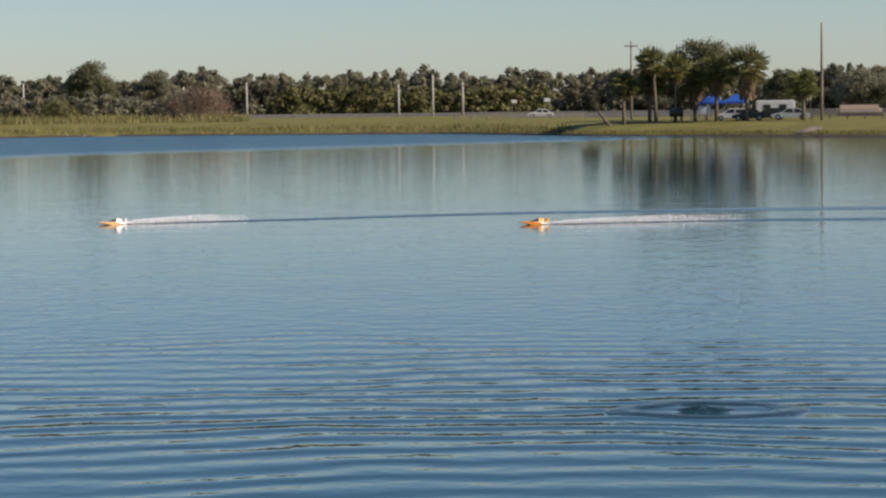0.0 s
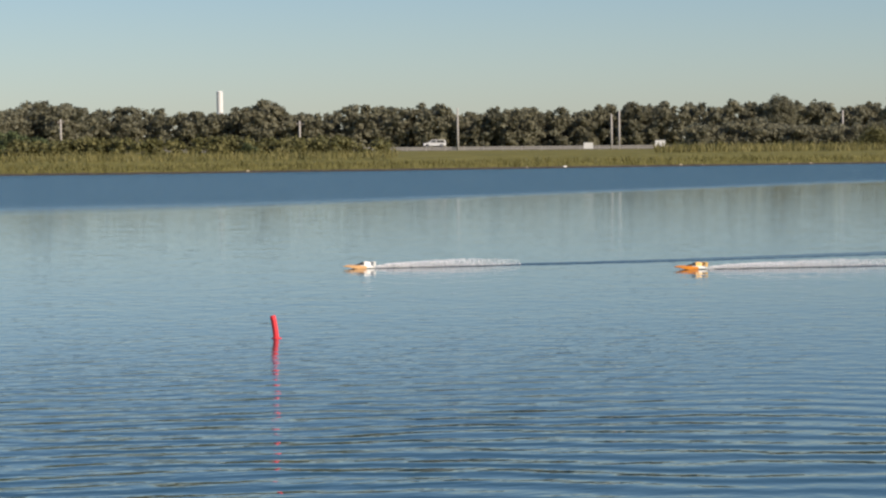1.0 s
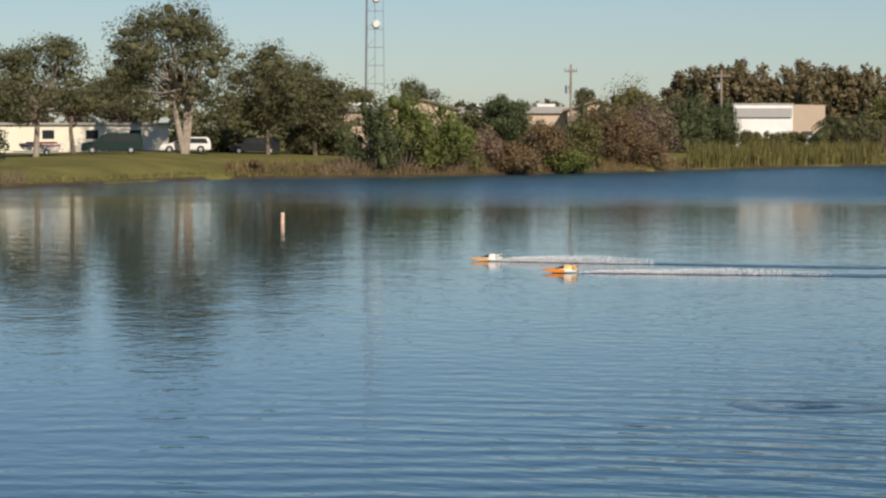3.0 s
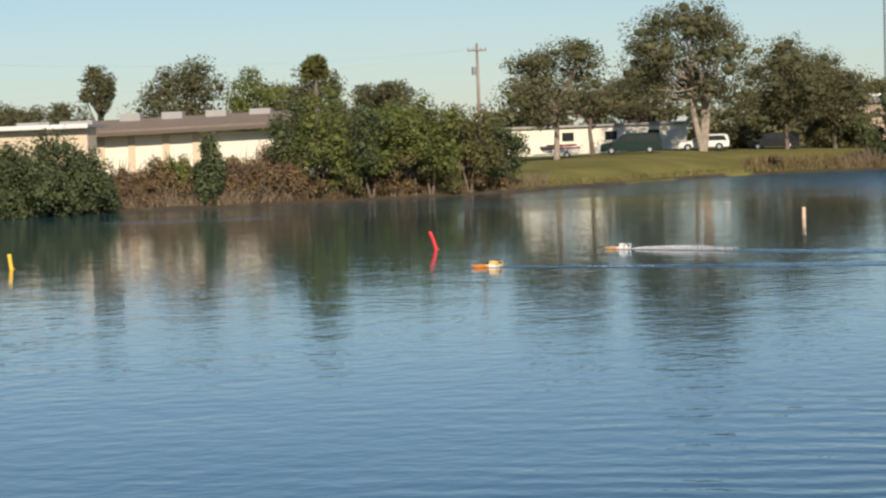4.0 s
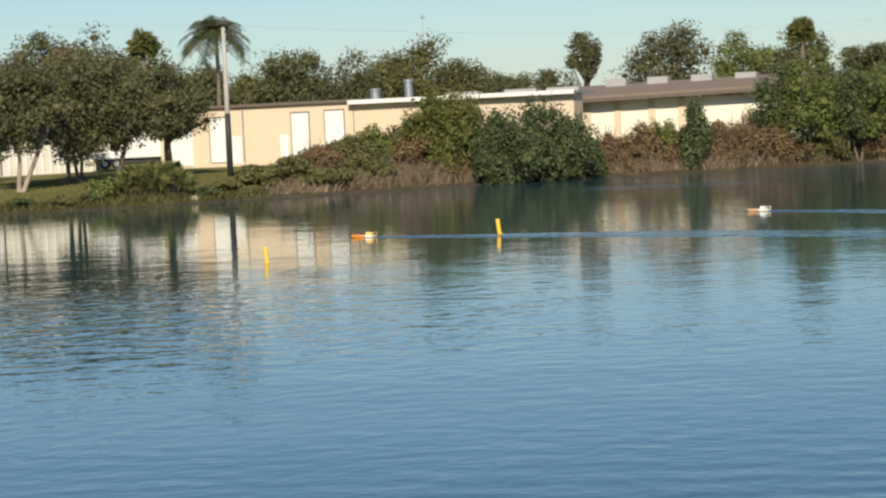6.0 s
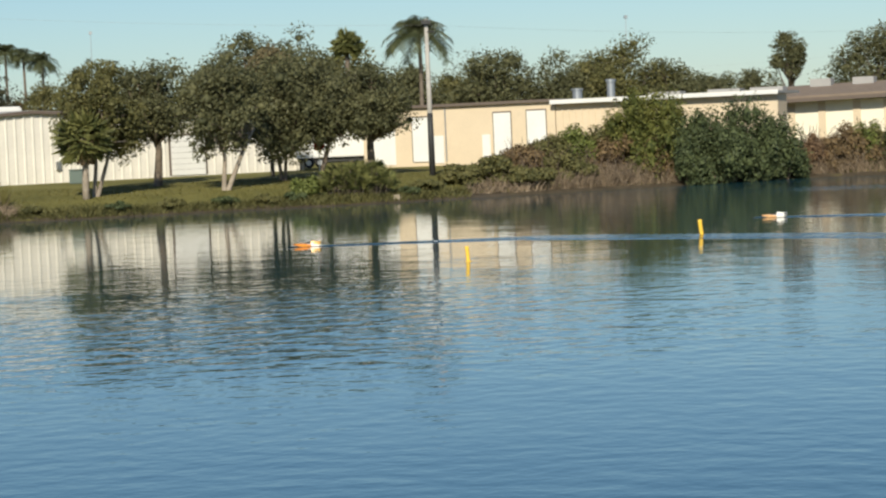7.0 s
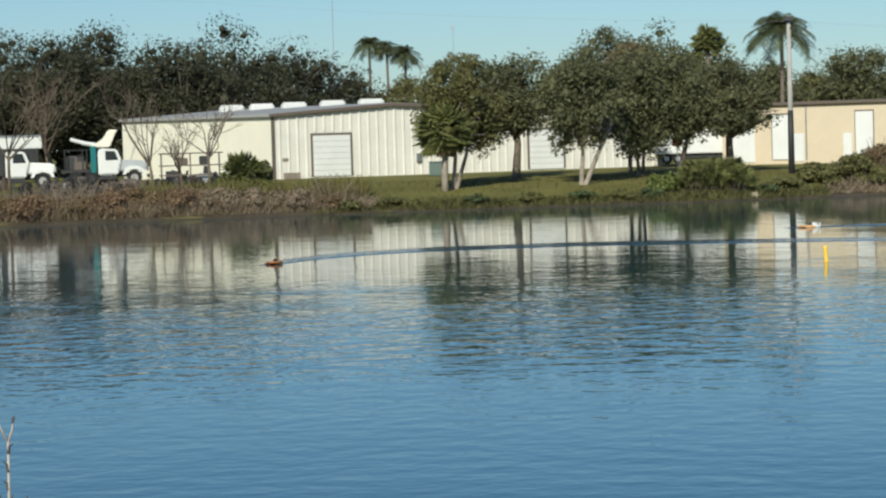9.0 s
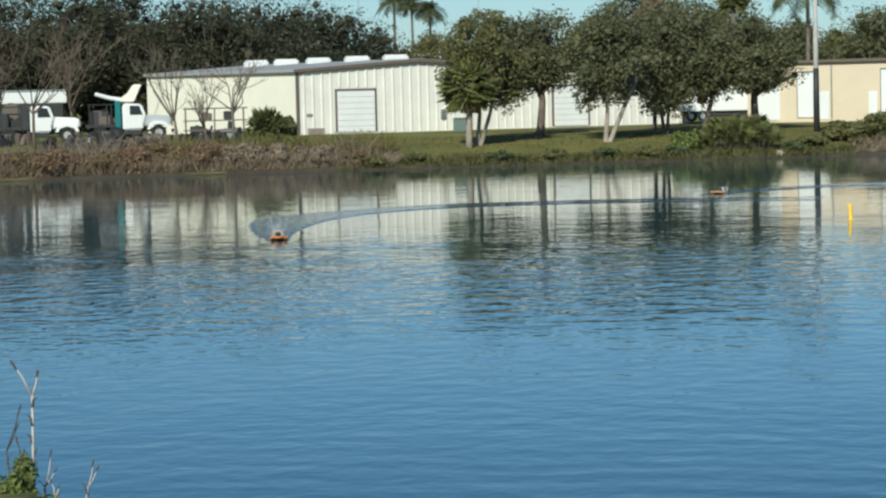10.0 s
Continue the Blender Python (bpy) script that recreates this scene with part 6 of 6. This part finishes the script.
for x in (0.25, 1.55):
    slab("leg", x, 0.3, -0.1, x + 0.1, 0.7, 0.7, DARK, bn)
m = wall_frame(-5.75, 298.5, -6.4, 298.5, 1.55)[0]
pt = thing("picnic_table", m, "weathered wooden picnic table under palms", "table")
slab("tabletop", 0, 0, 0.7, 2.4, 0.8, 0.76, POLE_WOOD, pt)
for y in (-0.5, 1.0):
    slab("bench", 0, y, 0.4, 2.4, y + 0.28, 0.45, POLE_WOOD, pt)
for x in (0.3, 2.0):
    slab("trestle", x, -0.45, 0, x + 0.09, 1.25, 0.4, POLE_WOOD, pt)
    slab("trestle", x, 0.15, 0.4, x + 0.09, 0.65, 0.7, POLE_WOOD, pt)
m = wall_frame(-8.3, shore(-8.5) + 1, -8.9, shore(-8.5) + 2.5, 0.25)[0] @ pose(0, 0, 0, 0, -9, 0)
sk = thing("skiff", m, "upturned pale skiff drawn up on the bank", "boat")
bm = bmesh.new()
prism(bm, ((0, 0.05), (0.5, -0.1), (3.0, -0.1), (3.1, 0.2), (2.6, 0.42), (1.0, 0.35)), 0, 1.2)
bmesh.ops.bevel(bm, geom=list(bm.edges), offset=0.09, segments=2, affect="EDGES")
part("hull", bm, POLE_WOOD, sk)
m = wall_frame(-9.15, 360, -10.4, 360, 1.7)[0]
tp = thing("covered_pile", m, "long pile under a pale red-edged tarpaulin", "pile")
bm = bmesh.new()
box(bm, 0, 0, 0, 6.6, 3, 1.6, 0.5)
part("cover", bm, TAN, tp)
slab("edge", 0.1, -0.05, 0.05, 6.5, -0.01, 0.3, TRIM, tp)
reed_belt("bank_grass_fringe", -12, -2.5, 0.0, 3, 2500, 0.35, 0.05, 0.5, REED_GREEN, "short grass on the near edge of the parking area", 420, "grass")

# ---- cables ----
def cable(p, q, sag, label):
    tv, tf = [], []
    pts = [p.lerp(q, f) - Vector((0, 0, sag * 4 * f * (1 - f))) for f in np.linspace(0, 1, 14)]
    tube(tv, tf, pts, [0.0045] * 14, 4)
    ob = mesh_object("power_cable", tv, tf, ROOF_GREY)
    tagged(ob, label, "cable", "overhead cables")


cable(at(81.32, 150, 10.4), at(103, 170, 16.5), 0.9, "thin sagging overhead cable from a pole")
cable(at(81.32, 150, 10.4), at(64.12, 232, 12.2), 1.2, "thin sagging overhead cable between poles")
cable(at(64.12, 232, 12.3), at(75, 235, 9), 0.7, "thin sagging overhead cable from a pole")

# ---- weeds on the near bank ----
STALK = material("bleached_stalk", (0.36, 0.30, 0.25), (0.62, 0.55, 0.48), 40, 0.8)
SHEATH = material("dark_stalk_joint", (0.05, 0.04, 0.03), (0.12, 0.09, 0.07), 30, 0.8)


def near_weed(b, d, z, tips, label, r=0.008, joints=5, mat=None):
    """A dead stalk: tips are (sideways, up) ends of stems that part at the first one."""
    root = new("dry_weed")
    root.matrix_world = Matrix.Translation(at(b, d, z)) @ pose(0, 0, 0, 0, 0, b)
    tagged(root, label, "weed", "near weeds")
    fx, fz = tips[0]
    tv, tf = [], []
    tube(tv, tf, [(0, 0, -0.3), (fx * 0.3 + 0.006, 0, fz * 0.4), (fx, 0.01, fz)], [r * 1.1, r, r * 0.85], 7)
    mesh_object("stalk", tv, tf, mat or STALK, root, smooth=True)
    for x, h in tips[1:]:
        tv, tf = [], []
        tube(tv, tf, [(fx, 0.01, fz - 0.01), ((fx + x) / 2 + 0.008, 0.02, (fz + h) / 2), (x, 0.04, h)], [r * 0.8, r * 0.7, r * 0.35], 6)
        mesh_object("fork", tv, tf, mat or STALK, root, smooth=True)
        tv, tf = [], []
        tube(tv, tf, [(x * 0.75 + fx * 0.25, 0.03, h * 0.75 + fz * 0.25), (x, 0.04, h), (x * 1.06, 0.04, h + 0.012)], [r * 0.75, r, r * 0.4], 6)
        mesh_object("seed_tip", tv, tf, SHEATH, root, "dark dry seed tip")
    rnd = random.Random(int(b * 100))
    for i in range(joints):
        f = (i + 0.6) / joints
        x, h, s = fx * f, fz * f, rnd.choice((-1, 1))
        tv, tf = [], []
        tube(tv, tf, [(x, 0.006, h - 0.03), (x + s * r * 0.8, 0.004, h + 0.02), (x + s * 0.035, 0.0, h + rnd.uniform(0.03, 0.08))], [r * 1.25, r * 0.9, r * 0.2], 6)
        mesh_object("leaf_sheath", tv, tf, SHEATH, root, "dark withered leaf sheath")


near_weed(99.79, 16, 1.22, ((0.02, 0.72), (-0.105, 0.94), (0.06, 0.87)), "tall bleached weed stalk with a forked tip", 0.0095, 6)
near_weed(100.28, 16, 1.25, ((-0.02, 0.34), (0.08, 0.62), (0.06, 0.50)), "dark thin weed stalk with a forked tip", 0.006, 2, SHEATH)
near_weed(100.06, 15.8, 1.25, ((0.01, 0.28), (-0.015, 0.44), (0.03, 0.36)), "dark thin weed stalk with a forked tip", 0.007, 2, SHEATH)
near_weed(99.55, 15.9, 1.22, ((0.02, 0.15), (0.06, 0.36), (0.09, 0.24)), "short pale dried weed stalk", 0.006, 2)
near_weed(99.25, 15.7, 1.22, ((-0.01, 0.10), (-0.03, 0.2), (0.02, 0.16)), "short pale dried weed stalk", 0.006, 1)
near_weed(98.62, 15.9, 1.2, ((0.03, 0.14), (0.07, 0.30), (0.10, 0.26)), "short pale dried weed stalk", 0.006, 2)
for b, d, s in ((100.15, 15.8, 1), (100.5, 15.6, 2), (99.85, 15.5, 3)):
    bush(at(b, d, 1.12), 0.46 if s < 3 else 0.3, 0.5, BRIGHT, "low green leafy weeds on the near bank", 720 + s, clumps=14, per=90, leaf=0.03, group="near green weeds")

# ---- buoys ----
NOODLE_RED = paint("red_foam", (0.85, 0.05, 0.06), 0.6)
NOODLE_YELLOW = paint("yellow_foam", (0.95, 0.60, 0.06), 0.6)
NOODLE_WHITE = paint("pale_orange_foam", (0.80, 0.55, 0.40), 0.6)


def buoy(b, d, h, mat, label, tilt, bend=0.0, r=0.055):
    """A foam tube standing in the water, bent over a little, on a small float."""
    root = thing("course_buoy", Matrix.Translation(at(b, d, 0)) @ pose(0, 0, 0, 0, 0, b), label, "buoy", "course buoys")
    tv, tf = [], []
    n = 9
    pts = [(tilt * h * (i / (n - 1)) + bend * math.sin(math.pi * i / (n - 1)) * h, 0, -0.25 + (h + 0.25) * i / (n - 1)) for i in range(n)]
    tube(tv, tf, pts, [r] * n, 14)
    mesh_object("foam_tube", tv, tf, mat, root, smooth=True)
    bm = bmesh.new()
    drum(bm, (0, 0, -0.05), 0.1, 0.12, "z", 16)
    part("float", bm, mat, root)


buoy(22.88, 47.3, 0.44, NOODLE_RED, "bent red foam tube buoy standing in the water", -0.16, 0.05, 0.055)
buoy(65.22, 84.5, 0.62, NOODLE_RED, "red foam tube buoy leaning over in the water", -0.38, 0.06, 0.06)
buoy(75.07, 82.8, 0.50, NOODLE_YELLOW, "yellow foam tube buoy leaning in the water", -0.2, -0.03, 0.07)
buoy(80.57, 71.6, 0.45, NOODLE_YELLOW, "upright yellow foam tube buoy in the water", -0.08, 0.02, 0.06)
buoy(56.67, 101.6, 0.45, NOODLE_WHITE, "pale orange foam tube buoy in the water", 0.02, 0.0, 0.08)

# ---- model racing boats ----
BOAT_WHITE = paint("boat_white", (0.86, 0.84, 0.78), 0.3, wear=0.05)
BOAT_ORANGE = paint("boat_orange", (0.85, 0.30, 0.03), 0.3, wear=0.08)
BOAT_YELLOW = paint("boat_yellow", (0.90, 0.55, 0.16), 0.3, wear=0.08)
BOAT_TAN = paint("boat_tan_orange", (0.86, 0.50, 0.22), 0.3, wear=0.08)
SPRAY = leafy("white_spray", (0.90, 0.90, 0.90), (0.97, 0.97, 0.97))


def loft(bm, stations):
    """Skins a row of outlines, each of the same number of points, and caps both ends."""
    rings = [[bm.verts.new(p) for p in s] for s in stations]
    k = len(rings[0])
    for a, b in zip(rings, rings[1:]):
        for i in range(k):
            j = (i + 1) % k
            bm.faces.new((a[i], a[j], b[j], b[i]))
    bm.faces.new(list(reversed(rings[0])))
    bm.faces.new(rings[-1])


def race_boat(label, nose, deck, tail, side, name="model_hydroplane"):
    """A metre-long three-point racing hull: pointed nose, two sponsons, cowl, tail wing, rudder. Its bow points along +x."""
    root = new(name)
    tagged(root, label, "model boat", "racing boats")

    def section(x, w, z0, z1):
        return [(x, -w, z0 + 0.015), (x, -w * 0.7, z0), (x, w * 0.7, z0), (x, w, z0 + 0.015), (x, w * 0.92, z1 - 0.01), (x, w * 0.5, z1), (x, -w * 0.5, z1), (x, -w * 0.92, z1 - 0.01)]
    bm = bmesh.new()
    loft(bm, [section(-0.46, 0.13, 0.0, 0.075), section(-0.2, 0.15, 0.0, 0.09), (section(0.0, 0.145, 0.005, 0.09))])
    part("hull", bm, deck, root)
    bm = bmesh.new()
    loft(bm, [section(0.002, 0.145, 0.005, 0.09), section(0.28, 0.09, 0.02, 0.082), section(0.42, 0.045, 0.035, 0.07), section(0.5, 0.01, 0.045, 0.058)])
    part("nose", bm, nose, root, "painted pointed nose")
    for y in (-0.19, 0.19):
        bm = bmesh.new()
        loft(bm, [[(x, y + s * w, z) for s, z in ((-1, z0), (1, z0), (1, z1), (-1, z1))] for x, w, z0, z1 in ((-0.16, 0.04, 0.0, 0.07), (0.1, 0.045, -0.01, 0.085), (0.22, 0.038, 0.006, 0.083))])
        sp = part("sponson", bm, side, root)
        bm = bmesh.new()
        loft(bm, [[(x, y + s * w, z) for s, z in ((-1, z0), (1, z0), (1, z1), (-1, z1))] for x, w, z0, z1 in ((0.223, 0.038, 0.006, 0.083), (0.32, 0.028, 0.022, 0.079), (0.4, 0.006, 0.045, 0.06))])
        part("sponson_tip", bm, nose, sp)
    bm = bmesh.new()
    loft(bm, [[(x, -w, z0), (x, w, z0), (x, w * 0.7, z1 * 0.85 + z0 * 0.15), (x, w * 0.3, z1), (x, -w * 0.3, z1), (x, -w * 0.7, z1 * 0.85 + z0 * 0.15)]
              for x, w, z0, z1 in ((-0.42, 0.05, 0.07, 0.14), (-0.25, 0.085, 0.085, 0.2), (-0.13, 0.086, 0.087, 0.19))])
    part("cowl", bm, tail, root, "rounded engine cowl")
    bm = bmesh.new()
    loft(bm, [[(x, -w, z0), (x, w, z0), (x, w * 0.7, z1 * 0.85 + z0 * 0.15), (x, w * 0.3, z1), (x, -w * 0.3, z1), (x, -w * 0.7, z1 * 0.85 + z0 * 0.15)]
              for x, w, z0, z1 in ((-0.127, 0.086, 0.087, 0.19), (0.02, 0.055, 0.088, 0.13), (0.14, 0.015, 0.085, 0.09))])
    part("cockpit", bm, DARK, root, "dark cockpit canopy")
    slab("tunnel", -0.1, -0.15, -0.012, 0.18, 0.15, 0.012, DARK, root, "dark underside between the sponsons")
    slab("wing", -0.48, -0.15, 0.178, -0.39, 0.15, 0.19, tail, root)
    for y in (-0.165, 0.15):
        slab("tail_fin", -0.47, y * 0.9, 0.07, -0.40, y * 0.9 + 0.012, 0.178, tail, root)
    slab("rudder", -0.54, 0.05, -0.09, -0.48, 0.06, 0.06, STEEL, root)
    slab("tuned_pipe", -0.5, -0.05, 0.13, -0.3, -0.02, 0.16, DARK, root, "dark exhaust pipe")
    return root


def spray_plume(seed, label, length=4.6, height=0.21, count=20000):
    """The rooster tail: a long low fan of drops behind the stern."""
    rng = np.random.default_rng(seed)
    f = rng.uniform(0, 1, count) ** 1.35
    prof = np.interp(f, (0, 0.1, 0.35, 0.6, 0.8, 1), (0.3, 0.6, 0.85, 1.0, 0.9, 0.7)) * height
    hgt = prof * rng.uniform(0, 1, count) ** 1.7 * (0.92 + 0.16 * np.sin(f * 37 + 2 * np.sin(f * 91)) ** 2)
    c = np.stack([-0.5 - f * length, rng.normal(size=count) * (0.04 + 0.10 * f), hgt + 0.005], 1)
    keep = rng.uniform(0, 1, count) < np.interp(f, (0, 0.4, 0.7, 1), (1, 0.9, 0.5, 0.1))
    c = c[keep]
    m = len(c)
    t = rng.normal(size=(m, 3))
    u = np.cross(t, rng.normal(size=(m, 3)))
    t /= np.linalg.norm(t, axis=1)[:, None]
    u /= np.linalg.norm(u, axis=1)[:, None]
    s = rng.uniform(0.005, 0.013, (m, 1))
    a, b = t * s * (2.0, 1, 1), u * s
    v = np.stack([c - a, c - b, c + a, c + b], 1).reshape(-1, 3)
    ob = quads_object("spray", v, SPRAY)
    tagged(ob, label, "spray", "boat spray", kind="stuff")
    return ob


def spray_jet(seed, label, height=0.75, count=2600):
    """Drops thrown up behind a boat in a tight turn: a loose upright fan, thick at its foot."""
    rng = np.random.default_rng(seed)
    f = rng.uniform(0, 1, count) ** 1.9
    a = rng.normal(size=count) * 0.32
    c = np.stack([-0.45 - f * 0.5 + rng.normal(size=count) * 0.05, a * (0.12 + f * 0.7), f * height * np.cos(a * 1.2)], 1)
    t = rng.normal(size=(count, 3))
    u = np.cross(t, rng.normal(size=(count, 3)))
    t /= np.linalg.norm(t, axis=1)[:, None]
    u /= np.linalg.norm(u, axis=1)[:, None]
    r = rng.uniform(0.003, 0.009, (count, 1))
    v = np.stack([c - t * r, c - u * r, c + t * r, c + u * r], 1).reshape(-1, 3)
    ob = quads_object("spray", v, SPRAY)
    tagged(ob, label, "spray", "boat spray", kind="stuff")
    return ob


def wake_piece(label, half):
    """A low twin ridge of pushed-up water, one stretch of a boat's track, half metres to each side."""
    v, f = [], []
    xs = np.linspace(-1.7, 1.7, 13)
    up = 0.008 + 0.009 * half
    prof = ((-1, -0.6), (-0.8, 1.0), (-0.55, 0.1), (-0.36, 0.8), (-0.18, 0.0), (0.0, 0.6), (0.18, 0.0), (0.36, 0.8), (0.55, 0.1), (0.8, 1.0), (1, -0.6))
    for i, x in enumerate(xs):
        k = 1.0 if 0 < i < 12 else 0.0
        for y, z in prof:
            v.append((x, y * half, 0.004 + z * up * k + (0.003 * math.sin(x * 7 + y * 5) if k else -0.012)))
    n = len(prof)
    for i in range(len(xs) - 1):
        for j in range(n - 1):
            f.append((i * n + j, i * n + n + j, i * n + n + j + 1, i * n + j + 1))
    ob = mesh_object("wake", v, f, WAKE, smooth=True)
    tagged(ob, label, "wake", "boat wakes")
    return ob


def ripple_ring(x, y, r, label, steep):
    """A patch of small rings spreading on the water."""
    v, f = [], []
    n, k = 48, 26
    for i in range(k):
        q = r * i / (k - 1)
        fade = 1 - (i / (k - 1)) ** 2
        for j in range(n):
            a = 2 * math.pi * j / n
            w = q + 0.22 * noise.noise(Vector((math.cos(a) * 1.3 + x, math.sin(a) * 1.3, q * 0.7)))
            z = steep * math.cos(w * 9.0) * fade + 0.012 * fade - 0.012 * (i / (k - 1))
            v.append((q * math.cos(a) * 1.5, q * math.sin(a), z))
    for i in range(k - 1):
        for j in range(n):
            j2 = (j + 1) % n
            f.append((i * n + j, i * n + n + j, i * n + n + j2, i * n + j2))
    ob = mesh_object("ripple", v, f, WAKE, smooth=True)
    ob.matrix_world = Matrix.Translation((x, y, 0.0)) @ pose(0, 0, 0, 0, 0, math.degrees(math.atan2(-x, y)))
    tagged(ob, label, "ripple")


WAKE = bpy.data.materials.new("wake_water")
WAKE.use_nodes = True
wb = WAKE.node_tree.nodes["Principled BSDF"]
wb.inputs["Base Color"].default_value = (0.012, 0.03, 0.036, 1)
wb.inputs["Specular IOR Level"].default_value = 0.24
wb.inputs["Roughness"].default_value, wb.inputs["IOR"].default_value = 0.08, 1.333
wk = WAKE.node_tree.nodes.new("ShaderNodeTexNoise")
wk.inputs["Scale"].default_value = 9.0
wq = WAKE.node_tree.nodes.new("ShaderNodeBump")
wq.inputs["Strength"].default_value, wq.inputs["Distance"].default_value = 0.6, 0.02
WAKE.node_tree.links.new(wk.outputs[0], wq.inputs["Height"])
WAKE.node_tree.links.new(wq.outputs[0], wb.inputs["Normal"])

ripple_ring(3.2, 30.2, 1.3, "small dark ring of ripples near the bank", 0.03)
ripple_ring(-23.8, 24.4, 1.4, "dark flat ring of ripples on the water", 0.011)
white_boat = race_boat("white model hydroplane with an orange nose, racing", BOAT_TAN, BOAT_WHITE, BOAT_WHITE, BOAT_TAN)
orange_boat = race_boat("orange and yellow model hydroplane with white sides, racing", BOAT_ORANGE, BOAT_WHITE, BOAT_YELLOW, BOAT_ORANGE)
white_spray = spray_plume(1, "white spray thrown up behind the white boat")
orange_spray = spray_plume(2, "white spray thrown up behind the orange boat", 6.8, 0.20, 25000)
turn_spray = spray_jet(3, "upright fan of spray behind the turning boat")
white_wakes = [wake_piece("low wake ridge behind the white boat", 0.35 + 0.9 * min(1.0, k / 9)) for k in range(18)]
orange_wakes = [wake_piece("low wake ridge behind the orange boat", 0.35 + 1.2 * min(1.0, k / 8)) for k in range(26)]
van = car(Matrix.Identity(4), 4.6, 1.9, 1.5, WHITE, "white van driving along the far highway", style="van", name="van", group="")

WHITE_COURSE = ((-3.6, 59.0, 78.0), (-2.0, 28.0, 85.5), (-1.4, 15.9, 87.1), (-0.7, 2.2, 85.8), (-0.3, -5.4, 82.7), (0, -10.9, 80.6), (0.5, -18.3, 73.8), (1, -26.0, 68.0), (1.5, -33.6, 62.0), (2, -41.2, 55.9), (2.5, -48.6, 49.6), (2.7, -51.8, 47.4),
                (3.2, -59.5, 42.6), (3.8, -67.0, 39.8), (4, -70.0, 38.8), (4.5, -75.0, 37.2), (5, -79.2, 36.0), (5.5, -82.8, 34.6), (6, -86.0, 32.9), (6.2, -87.2, 32.0),
                (7.3, -92.3, 25.2), (7.5, -93.0, 23.9), (8, -95.2, 20.9), (8.5, -96.0, 18.2), (9, -95.6, 15.2), (9.5, -93.3, 12.4), (10, -90.8, 10.2), (11, -84.5, 7.5))
ORANGE_COURSE = ((-3.6, 74.0, 86.0), (-2.0, 42.5, 81.5), (-1.1, 24.5, 79.6), (-0.6, 14.4, 79.0), (-0.3, 8.6, 78.9), (0, 2.9, 77.6), (0.5, -6.7, 74.3), (1, -16.2, 69.2), (1.5, -25.2, 63.0), (2, -34.0, 56.4), (2.5, -42.6, 49.4), (2.7, -45.9, 46.5),
                 (3.2, -53.7, 39.6), (3.8, -61.8, 33.0), (4, -64.4, 31.3), (4.5, -69.5, 27.8), (5, -75.0, 24.2), (5.5, -79.0, 20.7), (6, -83.0, 17.2), (6.2, -84.0, 15.6),
                 (7.3, -86.6, 5.9), (7.5, -86.6, 4.2), (8, -85.6, -0.2), (8.5, -82.6, -3.2), (9, -78.6, -4.7), (9.5, -73.5, -5.0), (10, -67.4, -4.6), (11, -57.0, -2.5))


def on_course(course, t):
    """Place and heading at t seconds, gliding through the course's points."""
    ts = [c[0] for c in course]
    i = max(1, min(len(ts) - 3, int(np.searchsorted(ts, t, side="right")) - 1))

    def slope(k):
        k = max(1, min(len(ts) - 2, k))
        a, b = course[k - 1], course[k + 1]
        return (b[1] - a[1]) / (b[0] - a[0]), (b[2] - a[2]) / (b[0] - a[0])
    a, b = course[i], course[i + 1]
    h = b[0] - a[0]
    s = (t - a[0]) / h
    ma, mb = slope(i), slope(i + 1)
    out, way = [], []
    for k in (0, 1):
        p0, p1, m0, m1 = a[k + 1], b[k + 1], ma[k] * h, mb[k] * h
        out.append((2 * s ** 3 - 3 * s * s + 1) * p0 + (s ** 3 - 2 * s * s + s) * m0 + (3 * s * s - 2 * s ** 3) * p1 + (s ** 3 - s * s) * m1)
        way.append(((6 * s * s - 6 * s) * (p0 - p1) + (3 * s * s - 4 * s + 1) * m0 + (3 * s * s - 2 * s) * m1) / h)
    return out[0], out[1], math.degrees(math.atan2(way[1], way[0]))


def motions():
    times = [i * 0.25 for i in range(41)]
    for boat, spray, wakes, course, sink in (
            (white_boat, white_spray, white_wakes, WHITE_COURSE, ((0, 0), (3.8, 0.0), (4.4, -0.2), (5.2, -0.27), (7.0, -0.22), (8.5, -0.22), (10, -0.26))),
            (orange_boat, orange_spray, orange_wakes, ORANGE_COURSE, ((0, 0), (2.7, 0.0), (3.8, -0.18), (5.0, -0.22), (7.2, -0.2), (9.0, -0.22), (10, -0.24)))):
        rows, plume = [], []
        for t in times:
            x, y, a = on_course(course, t)
            z = 0.012 * math.sin(t * 9.0) + 0.01
            rows.append((t, pose(x, y, z, 1.2 * math.sin(t * 5), -1.5 + math.sin(t * 7), a)))
            plume.append((t, pose(x, y, float(np.interp(t, [s[0] for s in sink], [s[1] for s in sink])), 0, 0, a)))
        walk(boat, rows)
        walk(spray, plume)
        for k, w in enumerate(wakes):
            late = 0.10 + 0.13 * k
            walk(w, [(t, pose(*on_course(course, t - late)[:2], -0.0006 * k, 0, 0, on_course(course, t - late)[2])) for t in times])
    rise = ((0, -0.9), (8.4, -0.9), (9.0, -0.45), (9.5, -0.06), (10, 0.0))
    walk(turn_spray, [(t, pose(*on_course(ORANGE_COURSE, t)[:2], float(np.interp(t, [r[0] for r in rise], [r[1] for r in rise])), 0, 0, on_course(ORANGE_COURSE, t)[2])) for t in times])
    walk(van, [(t, pose(*at(21.22 - 1.82 * t, 494, 2.36), 0, 0, 21.2 - 1.82 * t)) for t in (0, 2.5, 5, 7.5, 10)])


motions()
